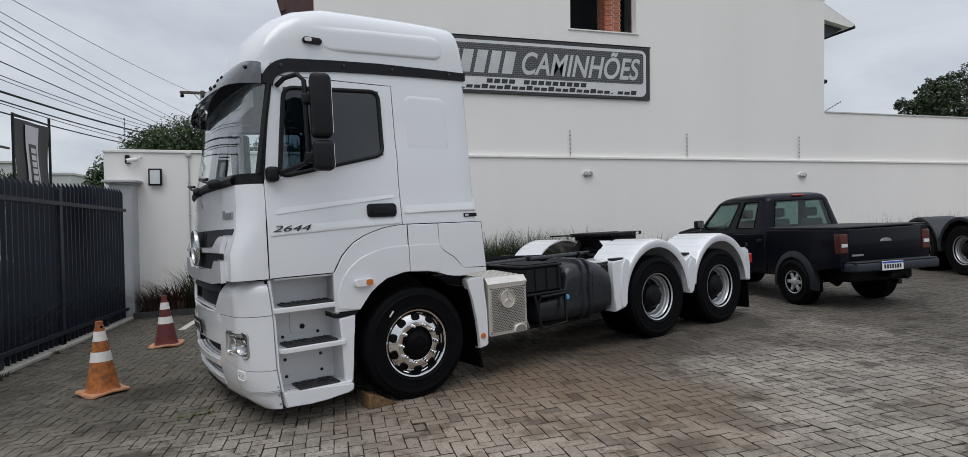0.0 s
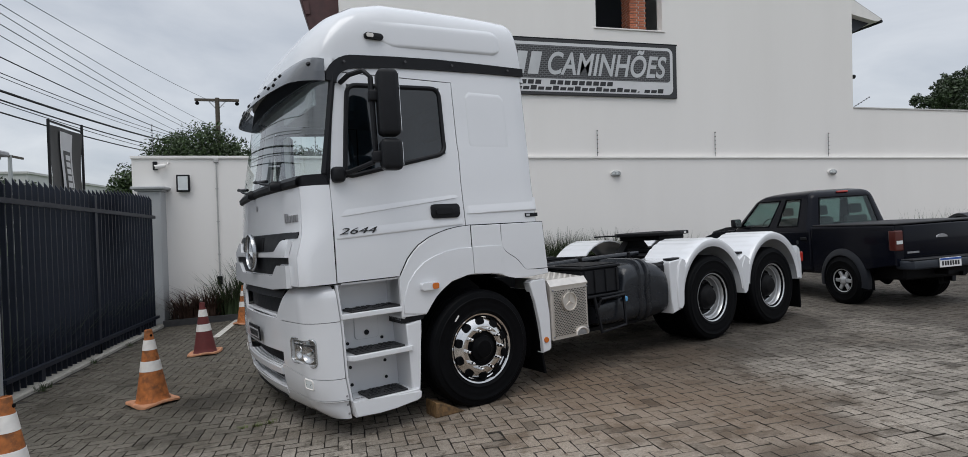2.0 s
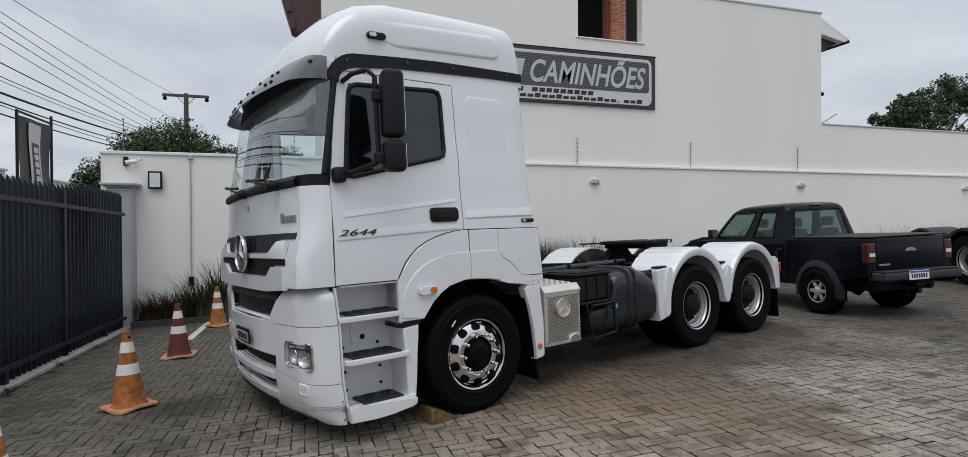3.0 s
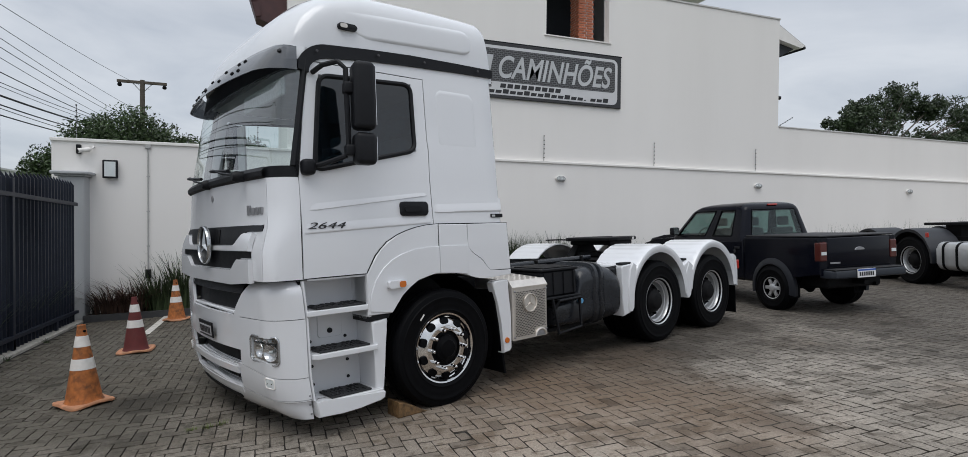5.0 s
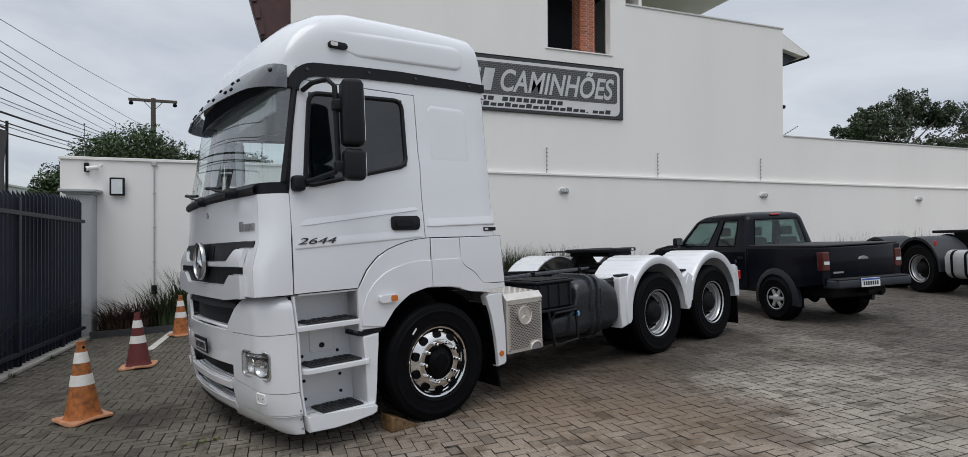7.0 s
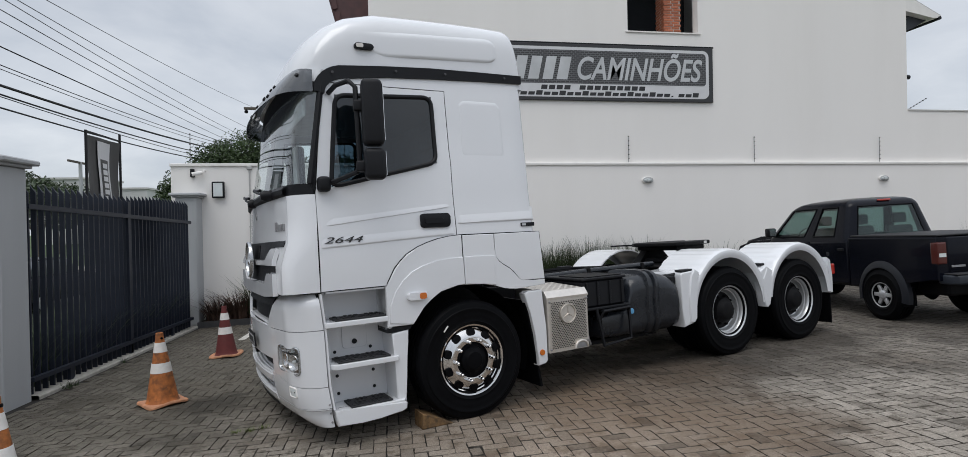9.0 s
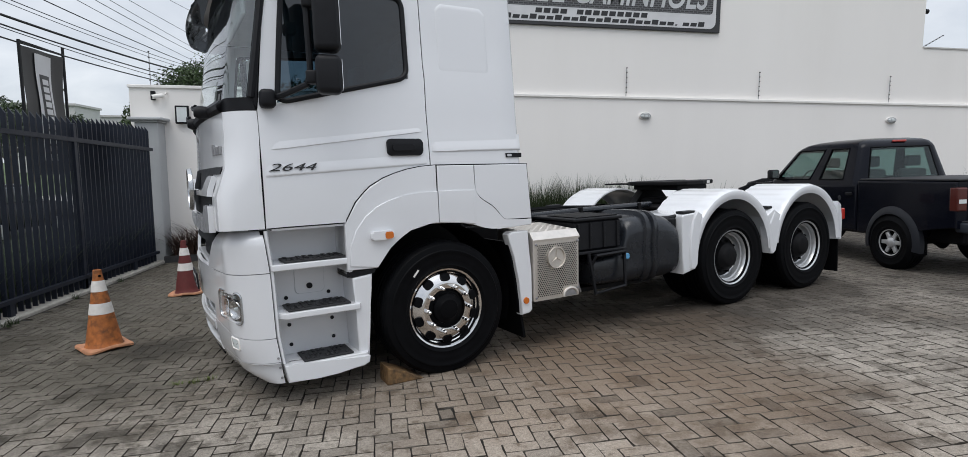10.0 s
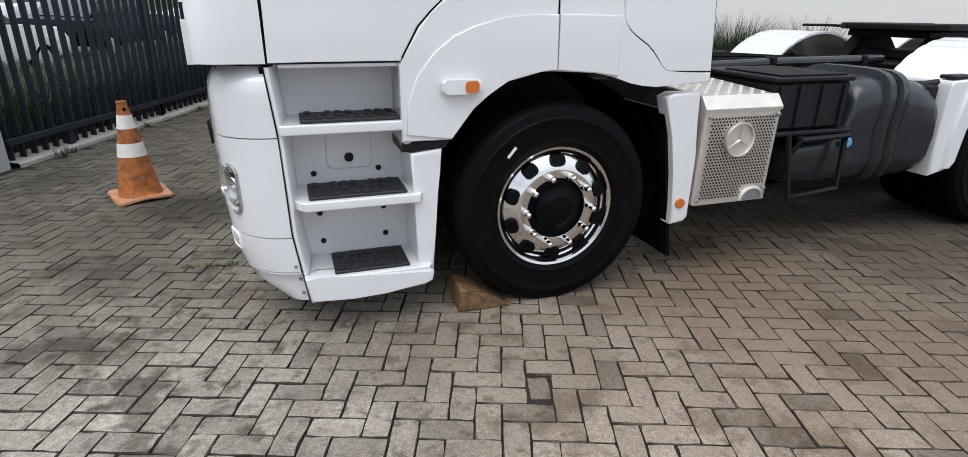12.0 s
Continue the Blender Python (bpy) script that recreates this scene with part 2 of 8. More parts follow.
M = dict(
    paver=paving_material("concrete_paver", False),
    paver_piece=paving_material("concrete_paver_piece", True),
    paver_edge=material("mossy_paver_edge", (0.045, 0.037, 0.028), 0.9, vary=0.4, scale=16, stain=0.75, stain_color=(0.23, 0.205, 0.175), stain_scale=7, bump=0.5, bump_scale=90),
    joint=material("wet_joint_soil", (0.014, 0.0115, 0.009), 0.9, vary=0.5, scale=6, stain=0.4, stain_color=(0.08, 0.068, 0.054), stain_scale=2.6, bump=0.5, bump_scale=90),
    wall=material("white_wall_paint", (0.84, 0.815, 0.785), 0.85, vary=0.025, scale=0.7, bump=0.12, bump_scale=130, stain=0.10, stain_color=(0.62, 0.58, 0.53), stain_scale=0.5, streak=True),
    trim=material("white_trim_paint", (0.80, 0.78, 0.75), 0.7, vary=0.06, scale=3, stain=0.2, stain_color=(0.45, 0.42, 0.38), stain_scale=2),
    grey_paint=material("grey_pillar_paint", (0.40, 0.41, 0.42), 0.8, vary=0.06, scale=2, bump=0.15, bump_scale=120, stain=0.15, stain_color=(0.28, 0.28, 0.27), streak=True),
    gate=material("graphite_gate_paint", (0.017, 0.021, 0.032), 0.45, vary=0.15, scale=9, bump=0.05, spec=0.25),
    kerb=material("concrete_kerb", (0.40, 0.38, 0.34), 0.85, vary=0.2, scale=14, bump=0.3, stain=0.4, stain_color=(0.17, 0.16, 0.12), stain_scale=2.5),
    white=material("white_truck_paint", (0.70, 0.71, 0.73), 0.22, vary=0.012, scale=2.0, coat=0.6),
    black=material("black_plastic", (0.008, 0.0085, 0.0105), 0.5, vary=0.2, scale=14, bump=0.06, bump_scale=300, spec=0.22),
    chassis=material("chassis_black", (0.005, 0.005, 0.006), 0.6, vary=0.35, scale=11, bump=0.15, stain=0.3, stain_color=(0.02, 0.017, 0.014), stain_scale=4, spec=0.16),
    rubber=material("tyre_rubber", (0.0032, 0.0034, 0.0042), 0.5, vary=0.25, scale=10, bump=0.06, bump_scale=120, spec=0.07),
    chrome=material("polished_aluminium", (0.72, 0.71, 0.70), 0.13, metal=1.0, vary=0.04, scale=20),
    alu=material("brushed_aluminium", (0.66, 0.62, 0.57), 0.38, metal=0.7, vary=0.06, scale=30),
    silver=material("silver_wheel_paint", (0.55, 0.56, 0.57), 0.32, metal=0.55, vary=0.08, scale=9),
    tank=material("grey_black_polyethylene", (0.012, 0.0142, 0.0185), 0.27, vary=0.2, scale=5, bump=0.08),
    pickup=material("black_car_paint", (0.0026, 0.0034, 0.0075), 0.22, vary=0.1, scale=2, coat=0.12, spec=0.14),
    orange=material("dirty_orange_cone", (0.38, 0.125, 0.032), 0.75, vary=0.45, scale=18, stain=1.0, stain_color=(0.10, 0.048, 0.024), stain_scale=11, bump=0.2, bump_scale=60),
    cone_base=material("worn_cone_base", (0.50, 0.24, 0.13), 0.8, vary=0.3, scale=14, stain=0.8, stain_color=(0.24, 0.14, 0.09), stain_scale=11),
    red=material("faded_red_cone", (0.12, 0.021, 0.02), 0.7, vary=0.2, scale=9, stain=0.35, stain_color=(0.16, 0.05, 0.04), stain_scale=6),
    reflect=material("white_cone_band", (0.72, 0.70, 0.67), 0.5, vary=0.1, scale=12, stain=0.3, stain_color=(0.45, 0.4, 0.34), stain_scale=9),
)


# ---- mesh helpers ----
def part(name, bm, mat, parent=None, label="", smooth=False, m=None):
    me = bpy.data.meshes.new(name)
    bmesh.ops.recalc_face_normals(bm, faces=bm.faces)
    bm.to_mesh(me)
    bm.free()
    me.materials.append(M[mat] if isinstance(mat, str) else mat)
    if smooth:
        me.shade_smooth()
        me.set_sharp_from_angle(angle=radians(smooth if smooth is not True else 35))
    ob = new(name, me)
    if parent:
        ob.parent = parent
    if m is not None:
        ob.matrix_basis = m
    if label:
        ob["label"] = label
    return ob


def even(ob):
    """Keeps broad flat faces flat beside their rounded edges."""
    ob.modifiers.new("even", "WEIGHTED_NORMAL").keep_sharp = True
    return ob


def thing(name, m, label, category, group="", kind=""):
    e = new(name)
    e.matrix_basis = m
    return tagged(e, label, category, group, kind)


def box(bm, x0, x1, y0, y1, z0, z1, bevel=0.0, m=None, seg=1):
    r = bmesh.ops.create_cube(bm, size=1)
    vs = r["verts"]
    for v in vs:
        v.co = Vector((x0 + (v.co.x + .5) * (x1 - x0), y0 + (v.co.y + .5) * (y1 - y0), z0 + (v.co.z + .5) * (z1 - z0)))
    if bevel:
        es = list({e for v in vs for e in v.link_edges})
        out = bmesh.ops.bevel(bm, geom=es, offset=bevel, segments=seg, affect="EDGES", profile=0.5)
        vs = list({v for f in out["faces"] for v in f.verts} | {v for v in vs if v.is_valid})
    if m is not None:
        bmesh.ops.transform(bm, matrix=m, verts=vs)
    return bm


def boxed(*a, bevel=0.0, m=None, seg=1):
    return box(bmesh.new(), *a, bevel=bevel, m=m, seg=seg)


def lathe(bm, profile, n=32, axis="Y", at=(0, 0, 0), closed=False):
    """Spins (radius, along) pairs about an axis through at."""
    rings = []
    for r, a in profile:
        ring = []
        for i in range(n):
            c, s = math.cos(2 * math.pi * i / n) * r, math.sin(2 * math.pi * i / n) * r
            p = {"Y": (c, a, s), "Z": (c, s, a), "X": (a, c, s)}[axis]
            ring.append(bm.verts.new(Vector(p) + Vector(at)))
        rings.append(ring)
    pairs = list(zip(rings, rings[1:])) + ([(rings[-1], rings[0])] if closed else [])
    for a, b in pairs:
        for i in range(n):
            bm.faces.new((a[i], a[(i + 1) % n], b[(i + 1) % n], b[i]))
    if not closed:
        bm.faces.new(rings[0])
        bm.faces.new(rings[-1])
    return bm


def tube(bm, pts, r, n=8):
    pts = [Vector(p) for p in pts]
    rings = []
    side = None
    for i, p in enumerate(pts):
        d = (pts[min(i + 1, len(pts) - 1)] - pts[max(i - 1, 0)]).normalized()
        if side is None:
            side = d.orthogonal().normalized()
        side = (side - d * side.dot(d)).normalized()
        up = d.cross(side)
        rr = r[i] if isinstance(r, (list, tuple)) else r
        rings.append([bm.verts.new(p + (side * math.cos(2 * math.pi * k / n) + up * math.sin(2 * math.pi * k / n)) * rr) for k in range(n)])
    for a, b in zip(rings, rings[1:]):
        for k in range(n):
            bm.faces.new((a[k], a[(k + 1) % n], b[(k + 1) % n], b[k]))
    bm.faces.new(rings[0])
    bm.faces.new(rings[-1])
    return bm


def prism(bm, outline, a0, a1, axis="Y", bevel=0.0, seg=2):
    """Pushes an outline of (u, v) pairs from a0 to a1 along an axis: Y takes (x, z), X takes (y, z), Z takes (x, y)."""
    def at(u, v, a):
        return {"Y": (u, a, v), "X": (a, u, v), "Z": (u, v, a)}[axis]
    lo = [bm.verts.new(at(u, v, a0)) for u, v in outline]
    hi = [bm.verts.new(at(u, v, a1)) for u, v in outline]
    f0, f1 = bm.faces.new(lo), bm.faces.new(hi)
    n = len(lo)
    for i in range(n):
        bm.faces.new((lo[i], lo[(i + 1) % n], hi[(i + 1) % n], hi[i]))
    if bevel:
        es = list({e for f in (f0, f1) for e in f.edges})
        bmesh.ops.bevel(bm, geom=es, offset=bevel, segments=seg, affect="EDGES", profile=0.5)
    return bm


def skin(bm, rows, wrap=False):
    """Joins rows of points, all of one length, with quads."""
    vs = [[bm.verts.new(p) for p in row] for row in rows]
    for a, b in zip(vs, vs[1:]):
        n = len(a)
        for i in range(n if wrap else n - 1):
            bm.faces.new((a[i], a[(i + 1) % n], b[(i + 1) % n], b[i]))
    return vs


def thicken(bm, t):
    """Gives a sheet a thickness t, away from its normals."""
    bmesh.ops.recalc_face_normals(bm, faces=bm.faces)
    bm.normal_update()
    top = bm.faces[:]
    edges = [(e, e.link_faces[0]) for e in bm.edges if e.is_boundary]
    low = {v: bm.verts.new(v.co - v.normal * t) for v in list(bm.verts)}
    for f in top:
        bm.faces.new([low[v] for v in reversed(f.verts)])
    for e, f in edges:
        a, b = e.verts
        bm.faces.new((a, b, low[b], low[a]))
    return bm


def rounded(x0, x1, z0, z1, r, n=5):
    pts = []
    for cx, cz, a0 in ((x1 - r, z1 - r, 0), (x0 + r, z1 - r, 90), (x0 + r, z0 + r, 180), (x1 - r, z0 + r, 270)):
        for i in range(n + 1):
            a = radians(a0 + 90 * i / n)
            pts.append((cx + r * math.cos(a), cz + r * math.sin(a)))
    return pts


def span(a, b, n):
    return [a + (b - a) * k / n for k in range(n + 1)]


def lerp(table, x):
    if x <= table[0][0]:
        return table[0][1]
    for (a, u), (b, v) in zip(table, table[1:]):
        if x <= b:
            return u + (v - u) * (x - a) / (b - a)
    return table[-1][1]


# ---- the yard: walls along x and y ----
WALL_Y, CAP_Z, STEP_Z, ROOF_Z = 13.6, 3.0, 4.43, 7.71


def ground_z(x, y):
    return 0.03368 * x - 0.02756 * y


wall = part("wall_boundary", boxed(-4.62, 40, WALL_Y, WALL_Y + 0.2, -1.6, CAP_Z - 0.05), "wall")
tagged(wall, "white painted masonry boundary wall with a thin coping", "wall", kind="structure")
part("coping", boxed(-4.64, 40, WALL_Y - 0.035, WALL_Y + 0.22, CAP_Z - 0.05, CAP_Z + 0.012, bevel=0.008), "trim", wall)


# ---- the house behind the wall ----
def slab_with_hole(x0, x1, z0, z1, hx0, hx1, hz0, hz1, y0, y1):
    bm = bmesh.new()
    xs, zs = [x0, hx0, hx1, x1], [z0, hz0, hz1, z1]
    for i in range(3):
        for j in range(3):
            if i == 1 and j == 1:
                continue
            box(bm, xs[i], xs[i + 1], y0, y1, zs[j], zs[j + 1])
    bmesh.ops.remove_doubles(bm, verts=bm.verts, dist=1e-5)
    seen = {}
    for f in bm.faces:
        seen.setdefault(tuple(round(c, 4) for c in f.calc_center_median()), []).append(f)
    bmesh.ops.delete(bm, geom=[f for fs in seen.values() if len(fs) > 1 for f in fs], context="FACES")
    return bm


M.update(
    brick=material("red_brick", (0.42, 0.14, 0.075), 0.85, vary=0.2, scale=25, bump=0.3, obj_random=0.18),
    mortar=material("mortar", (0.45, 0.4, 0.36), 0.9, vary=0.1),
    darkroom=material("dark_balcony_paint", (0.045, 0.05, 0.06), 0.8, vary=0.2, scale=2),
    roofwood=material("dark_red_eave_wood", (0.07, 0.028, 0.028), 0.6, vary=0.25, scale=6),
    sign_dark=material("dark_sign_vinyl", (0.028, 0.028, 0.03), 0.4, vary=0.1, scale=3),
    sign_light=material("silver_sign_vinyl", (0.62, 0.62, 0.63), 0.4, vary=0.06, scale=4),
    sign_letter=material("grey_sign_letter", (0.52, 0.53, 0.54), 0.35, vary=0.12, scale=3),
    ink=material("black_ink", (0.02, 0.02, 0.022), 0.5),
    pvc=material("grey_conduit", (0.42, 0.42, 0.41), 0.6, vary=0.08),
    lens=material("milky_lamp_lens", (0.66, 0.70, 0.70), 0.25, vary=0.06, coat=0.5),
    steel=material("galvanised_steel", (0.33, 0.33, 0.34), 0.45, metal=0.7, vary=0.15, scale=30),
    zinc=material("light_flashing", (0.55, 0.54, 0.52), 0.5, metal=0.3, vary=0.1),
    tile=material("clay_roof_tile", (0.24, 0.13, 0.09), 0.85, vary=0.25, scale=9, island=0.15),
)

house = thing("house", Matrix.Identity(4), "white rendered two storey house with a red brick balcony column", "house", kind="structure")
HY = WALL_Y + 0.05
part("wall_front", slab_with_hole(-0.35, 8.3, CAP_Z, 9.6, 5.94, 7.82, 6.27, 8.6, HY, HY + 0.25), "wall", house)
part("wall_side", boxed(8.303, 13.93, HY + 0.012, HY + 0.25, CAP_Z, ROOF_Z - 0.03), "wall", house)
part("parapet_flashing", boxed(8.303, 13.96, HY - 0.012, HY + 0.3, ROOF_Z - 0.03, ROOF_Z + 0.02, bevel=0.006), "zinc", house, "thin grey metal flashing")
part("wall_end", boxed(13.72, 13.93, HY + 0.253, 24, CAP_Z, ROOF_Z - 0.1), "wall", house)
part("wall_corner", boxed(-0.35, -0.1, HY + 0.253, 24, CAP_Z - 3.4, 9.6), "wall", house)
part("roof_slab", boxed(-0.1, 13.7, HY + 0.26, 24, 9.3, 9.6), "wall", house)
part("window_sill", boxed(5.88, 7.88, HY - 0.03, HY + 0.1, 6.235, 6.272, bevel=0.006), "trim", house)
# the balcony's inner shade is put into the dark colour of these faces
part("balcony_back", boxed(4.6, 9.2, HY + 2.6, HY + 2.75, 6.0, 9.2), "darkroom", house, "balcony wall with its shade put into a dark colour")
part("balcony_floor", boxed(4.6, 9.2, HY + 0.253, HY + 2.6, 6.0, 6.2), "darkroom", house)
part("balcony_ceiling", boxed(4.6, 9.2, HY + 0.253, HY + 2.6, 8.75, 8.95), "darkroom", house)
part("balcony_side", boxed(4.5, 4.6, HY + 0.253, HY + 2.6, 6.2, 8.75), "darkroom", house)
part("balcony_end", boxed(8.9, 9.0, HY + 0.253, HY + 2.6, 6.2, 8.75), "wall", house)
column = part("brick_column", boxed(7.08, 7.52, HY + 0.33, HY + 0.77, 6.2, 8.75), "mortar", house, "exposed red brick column")
brick_me = boxed(-0.1, 0.1, -0.055, 0.055, -0.027, 0.027, bevel=0.004)
first_brick = part("brick", brick_me, "brick", column, m=Matrix.Translation((7.19, HY + 0.375, 6.24)))
for k in range(1, 120):
    row, side, col = k // 4, (k % 4) // 2, k % 2
    z = 6.24 + row * 0.066
    if z > 8.3:
        break
    b_ = new("brick", first_brick.data)
    b_.parent = column
    off = 0.05 if row % 2 else -0.05
    if side == 0:
        b_.matrix_basis = Matrix.Translation((7.3 + (col - 0.5) * 0.225 + off * 0.6, HY + 0.375, z))
    else:
        b_.matrix_basis = Matrix.Translation((7.125, HY + 0.55 + (col - 0.5) * 0.225 - off * 0.6, z)) @ pose(0, 0, 0, 0, 0, 90)

# sloping eaves at both ends of the house
part("eave_right", prism(bmesh.new(), [(13.935, 7.90), (15.46, 7.17), (15.44, 7.11), (15.22, 7.10), (13.935, 7.33)], HY + 0.4, 22, "Y"), "trim", house, "white tile roof edge with an open soffit")
part("soffit_right", prism(bmesh.new(), [(13.935, 7.325), (15.2, 7.095), (14.75, 6.86), (14.35, 6.72), (13.935, 6.53)], HY + 0.6, HY + 0.7, "Y"), "darkroom", house, "dark timber soffit")
part("gutter_end", tube(bmesh.new(), [(15.42, HY + 0.37, 7.10), (15.42, HY + 2.0, 7.10)], 0.05, 8), "black", house)
part("roof_tiles_right", prism(bmesh.new(), [(13.935, 7.905), (15.49, 7.16), (15.50, 7.185), (13.935, 7.94)], HY + 0.41, 22, "Y"), "zinc", house)
part("eave_left", prism(bmesh.new(), [(-0.352, 5.72), (-1.0, 5.95), (-1.16, 6.5), (-1.9, 9.4), (-0.352, 9.6)], HY + 0.5, HY + 1.0, "Y"), "roofwood", house, "dark red boarded eave end")
for k in range(9):
    part("eave_board", prism(bmesh.new(), [(-1.0 - 0.055 * k * 1.6, 5.96 + 0.36 * k), (-0.9 - 0.055 * k * 1.6, 5.99 + 0.36 * k), (-0.93 - 0.055 * k * 1.6, 6.28 + 0.36 * k), (-1.06 - 0.055 * k * 1.6, 6.26 + 0.36 * k)], HY + 0.46, HY + 0.5, "Y"), "roofwood", house)

upper = part("wall_upper", boxed(13.935, 40, HY + 0.02, HY + 0.2, CAP_Z + 0.012, STEP_Z - 0.03), "wall")
tagged(upper, "white painted upper wall stepping down beside the house", "wall", kind="structure")
part("flashing", boxed(13.97, 40, HY - 0.005, HY + 0.23, STEP_Z - 0.03, STEP_Z + 0.012, bevel=0.006), "zinc", upper, "thin grey flashing")


# ---- sign on the house ----
def text_mesh(body, x0, x1, z0, z1, y, depth, shear=0.0, bold=0.0):
    cu = bpy.data.curves.new("lettering", "FONT")
    cu.body, cu.extrude, cu.shear, cu.offset = body, 0.5, shear, bold
    ob = bpy.data.objects.new("lettering", cu)
    scene.collection.objects.link(ob)
    bpy.context.view_layer.update()
    me = bpy.data.meshes.new_from_object(ob.evaluated_get(bpy.context.evaluated_depsgraph_get()))
    bpy.data.objects.remove(ob)
    bm = bmesh.new()
    bm.from_mesh(me)
    bpy.data.meshes.remove(me)
    lo = [min(v.co[i] for v in bm.verts) for i in range(3)]
    hi = [max(v.co[i] for v in bm.verts) for i in range(3)]
    for v in bm.verts:
        u, w, d = [(v.co[i] - lo[i]) / (hi[i] - lo[i]) for i in range(3)]
        v.co = Vector((x0 + u * (x1 - x0), y - d * depth, z0 + w * (z1 - z0)))
    return bm


def mesh_pattern(name, dark, light, sx, sz):
    m = material(name, light, 0.45, vary=0.1, scale=5)
    N, L = m.node_tree.nodes, m.node_tree.links
    b = N["Principled BSDF"]
    tc = N.new("ShaderNodeTexCoord")
    sep_ = N.new("ShaderNodeSeparateXYZ")
    L.new(tc.outputs["Object"], sep_.inputs[0])
    cb = N.new("ShaderNodeCombineXYZ")
    L.new(sep_.outputs["X"], cb.inputs["X"]); L.new(sep_.outputs["Z"], cb.inputs["Y"])
    br = N.new("ShaderNodeTexBrick")
    br.inputs["Color1"].default_value = br.inputs["Color2"].default_value = (*dark, 1)
    br.inputs["Mortar"].default_value = (*light, 1)
    br.inputs["Scale"].default_value = 1.0
    br.inputs["Brick Width"].default_value, br.inputs["Row Height"].default_value = sx, sz
    br.inputs["Mortar Size"].default_value, br.inputs["Mortar Smooth"].default_value = sz * 0.2, 0.4
    L.new(cb.outputs[0], br.inputs["Vector"])
    L.new(br.outputs["Color"], b.inputs["Base Color"])
    return m


M["sign_mesh"] = mesh_pattern("woven_sign_print", (0.035, 0.035, 0.037), (0.13, 0.13, 0.135), 0.11, 0.048)
SY = HY
sign = thing("wall_sign", Matrix.Identity(4), "long black and silver printed sign fixed to the white house", "sign")
part("backing", boxed(1.87, 8.18, SY - 0.06, SY - 0.003, 4.52, 5.89, bevel=0.01), "sign_dark", sign)
part("border", prism(bmesh.new(), rounded(1.98, 8.06, 4.60, 5.81, 0.16), SY - 0.064, SY - 0.0605, "Y"), "sign_light", sign, "silver rounded panel")
part("print_panel", prism(bmesh.new(), rounded(2.05, 7.98, 4.925, 5.735, 0.09), SY - 0.067, SY - 0.0645, "Y"), "sign_mesh", sign, "dark woven print")
for body, x0, x1 in (("CAMINHÕES", 4.60, 7.88),):
    part("lettering", text_mesh(body, x0, x1, 5.02, 5.72, SY - 0.0675, 0.004, 0.28, 0.018), "sign_letter", sign, "slanted grey capitals")
for k, (x0, x1) in enumerate(((2.16, 2.46), (2.5, 2.62), (2.66, 2.96), (3.0, 3.32), (3.36, 3.68), (3.72, 4.03), (4.07, 4.4))):
    part("letter_block", prism(bmesh.new(), [(x0, 5.02), (x1 - 0.06, 5.02), (x1 + 0.06, 5.57), (x0 + 0.12, 5.57)], SY - 0.0712, SY - 0.0675, "Y", bevel=0.001), "sign_letter", sign)
for k in range(14):
    x0 = 3.68 + k * 0.192
    if k in (4,):
        continue
    part("number_bar", prism(bmesh.new(), [(x0, 4.78), (x0 + 0.15, 4.78), (x0 + 0.17, 4.885), (x0 + 0.02, 4.885)], SY - 0.068, SY - 0.0645, "Y"), "ink", sign)
for k in range(29):
    x0 = 2.2 + k * 0.193
    w_, h_ = (0.05, 0.03) if k in (25,) else (0.155, 0.078 + 0.03 * (k % 3 == 1))
    part("address_bar", prism(bmesh.new(), [(x0, 4.64), (x0 + w_, 4.64), (x0 + w_ + 0.02, 4.64 + h_), (x0 + 0.02, 4.64 + h_)], SY - 0.068, SY - 0.0645, "Y"), "ink", sign)
part("frame_rail", boxed(1.84, 8.21, SY - 0.05, SY - 0.003, 5.892, 5.925, bevel=0.004), "black", sign)

# ---- fittings on the boundary wall ----
def bulkhead():
    t = thing("bulkhead_light", Matrix.Translation((6.36, WALL_Y - 0.003, 2.57)), "small oval white bulkhead light on the white wall", "wall lamp", "bulkhead lights along the wall")
    part("base", lathe(bmesh.new(), [(0.10, 0), (0.105, -0.02), (0.095, -0.035)], 24, "Y"), "trim", t).scale = (1.5, 1, 0.8)
    part("lens", lathe(bmesh.new(), [(0.075, -0.03), (0.07, -0.06), (0.05, -0.085), (0.01, -0.095)], 24, "Y"), "lens", t, smooth=True).scale = (1.5, 1, 0.75)
    bm = bmesh.new()
    for z in (-0.03, 0.0, 0.03):
        tube(bm, [(-0.1, -0.045, z), (-0.06, -0.09, z), (0.06, -0.09, z), (0.1, -0.045, z)], 0.006, 6)
    tube(bm, [(0.125 * math.cos(a), -0.05, 0.07 * math.sin(a)) for a in [2 * math.pi * k / 20 for k in range(21)]], 0.007, 6)
    for x in (-0.05, 0.05):
        tube(bm, [(x, -0.04, -0.07), (x, -0.095, -0.03), (x, -0.095, 0.03), (x, -0.04, 0.07)], 0.006, 6)
    part("guard", bm, "grey_paint", t, "grey wire guard")
    return t


b1 = bulkhead()
for x in (13.08, 19.9, 26.7):
    copy_thing(b1, Matrix.Translation((x, WALL_Y - 0.003, 2.57)))


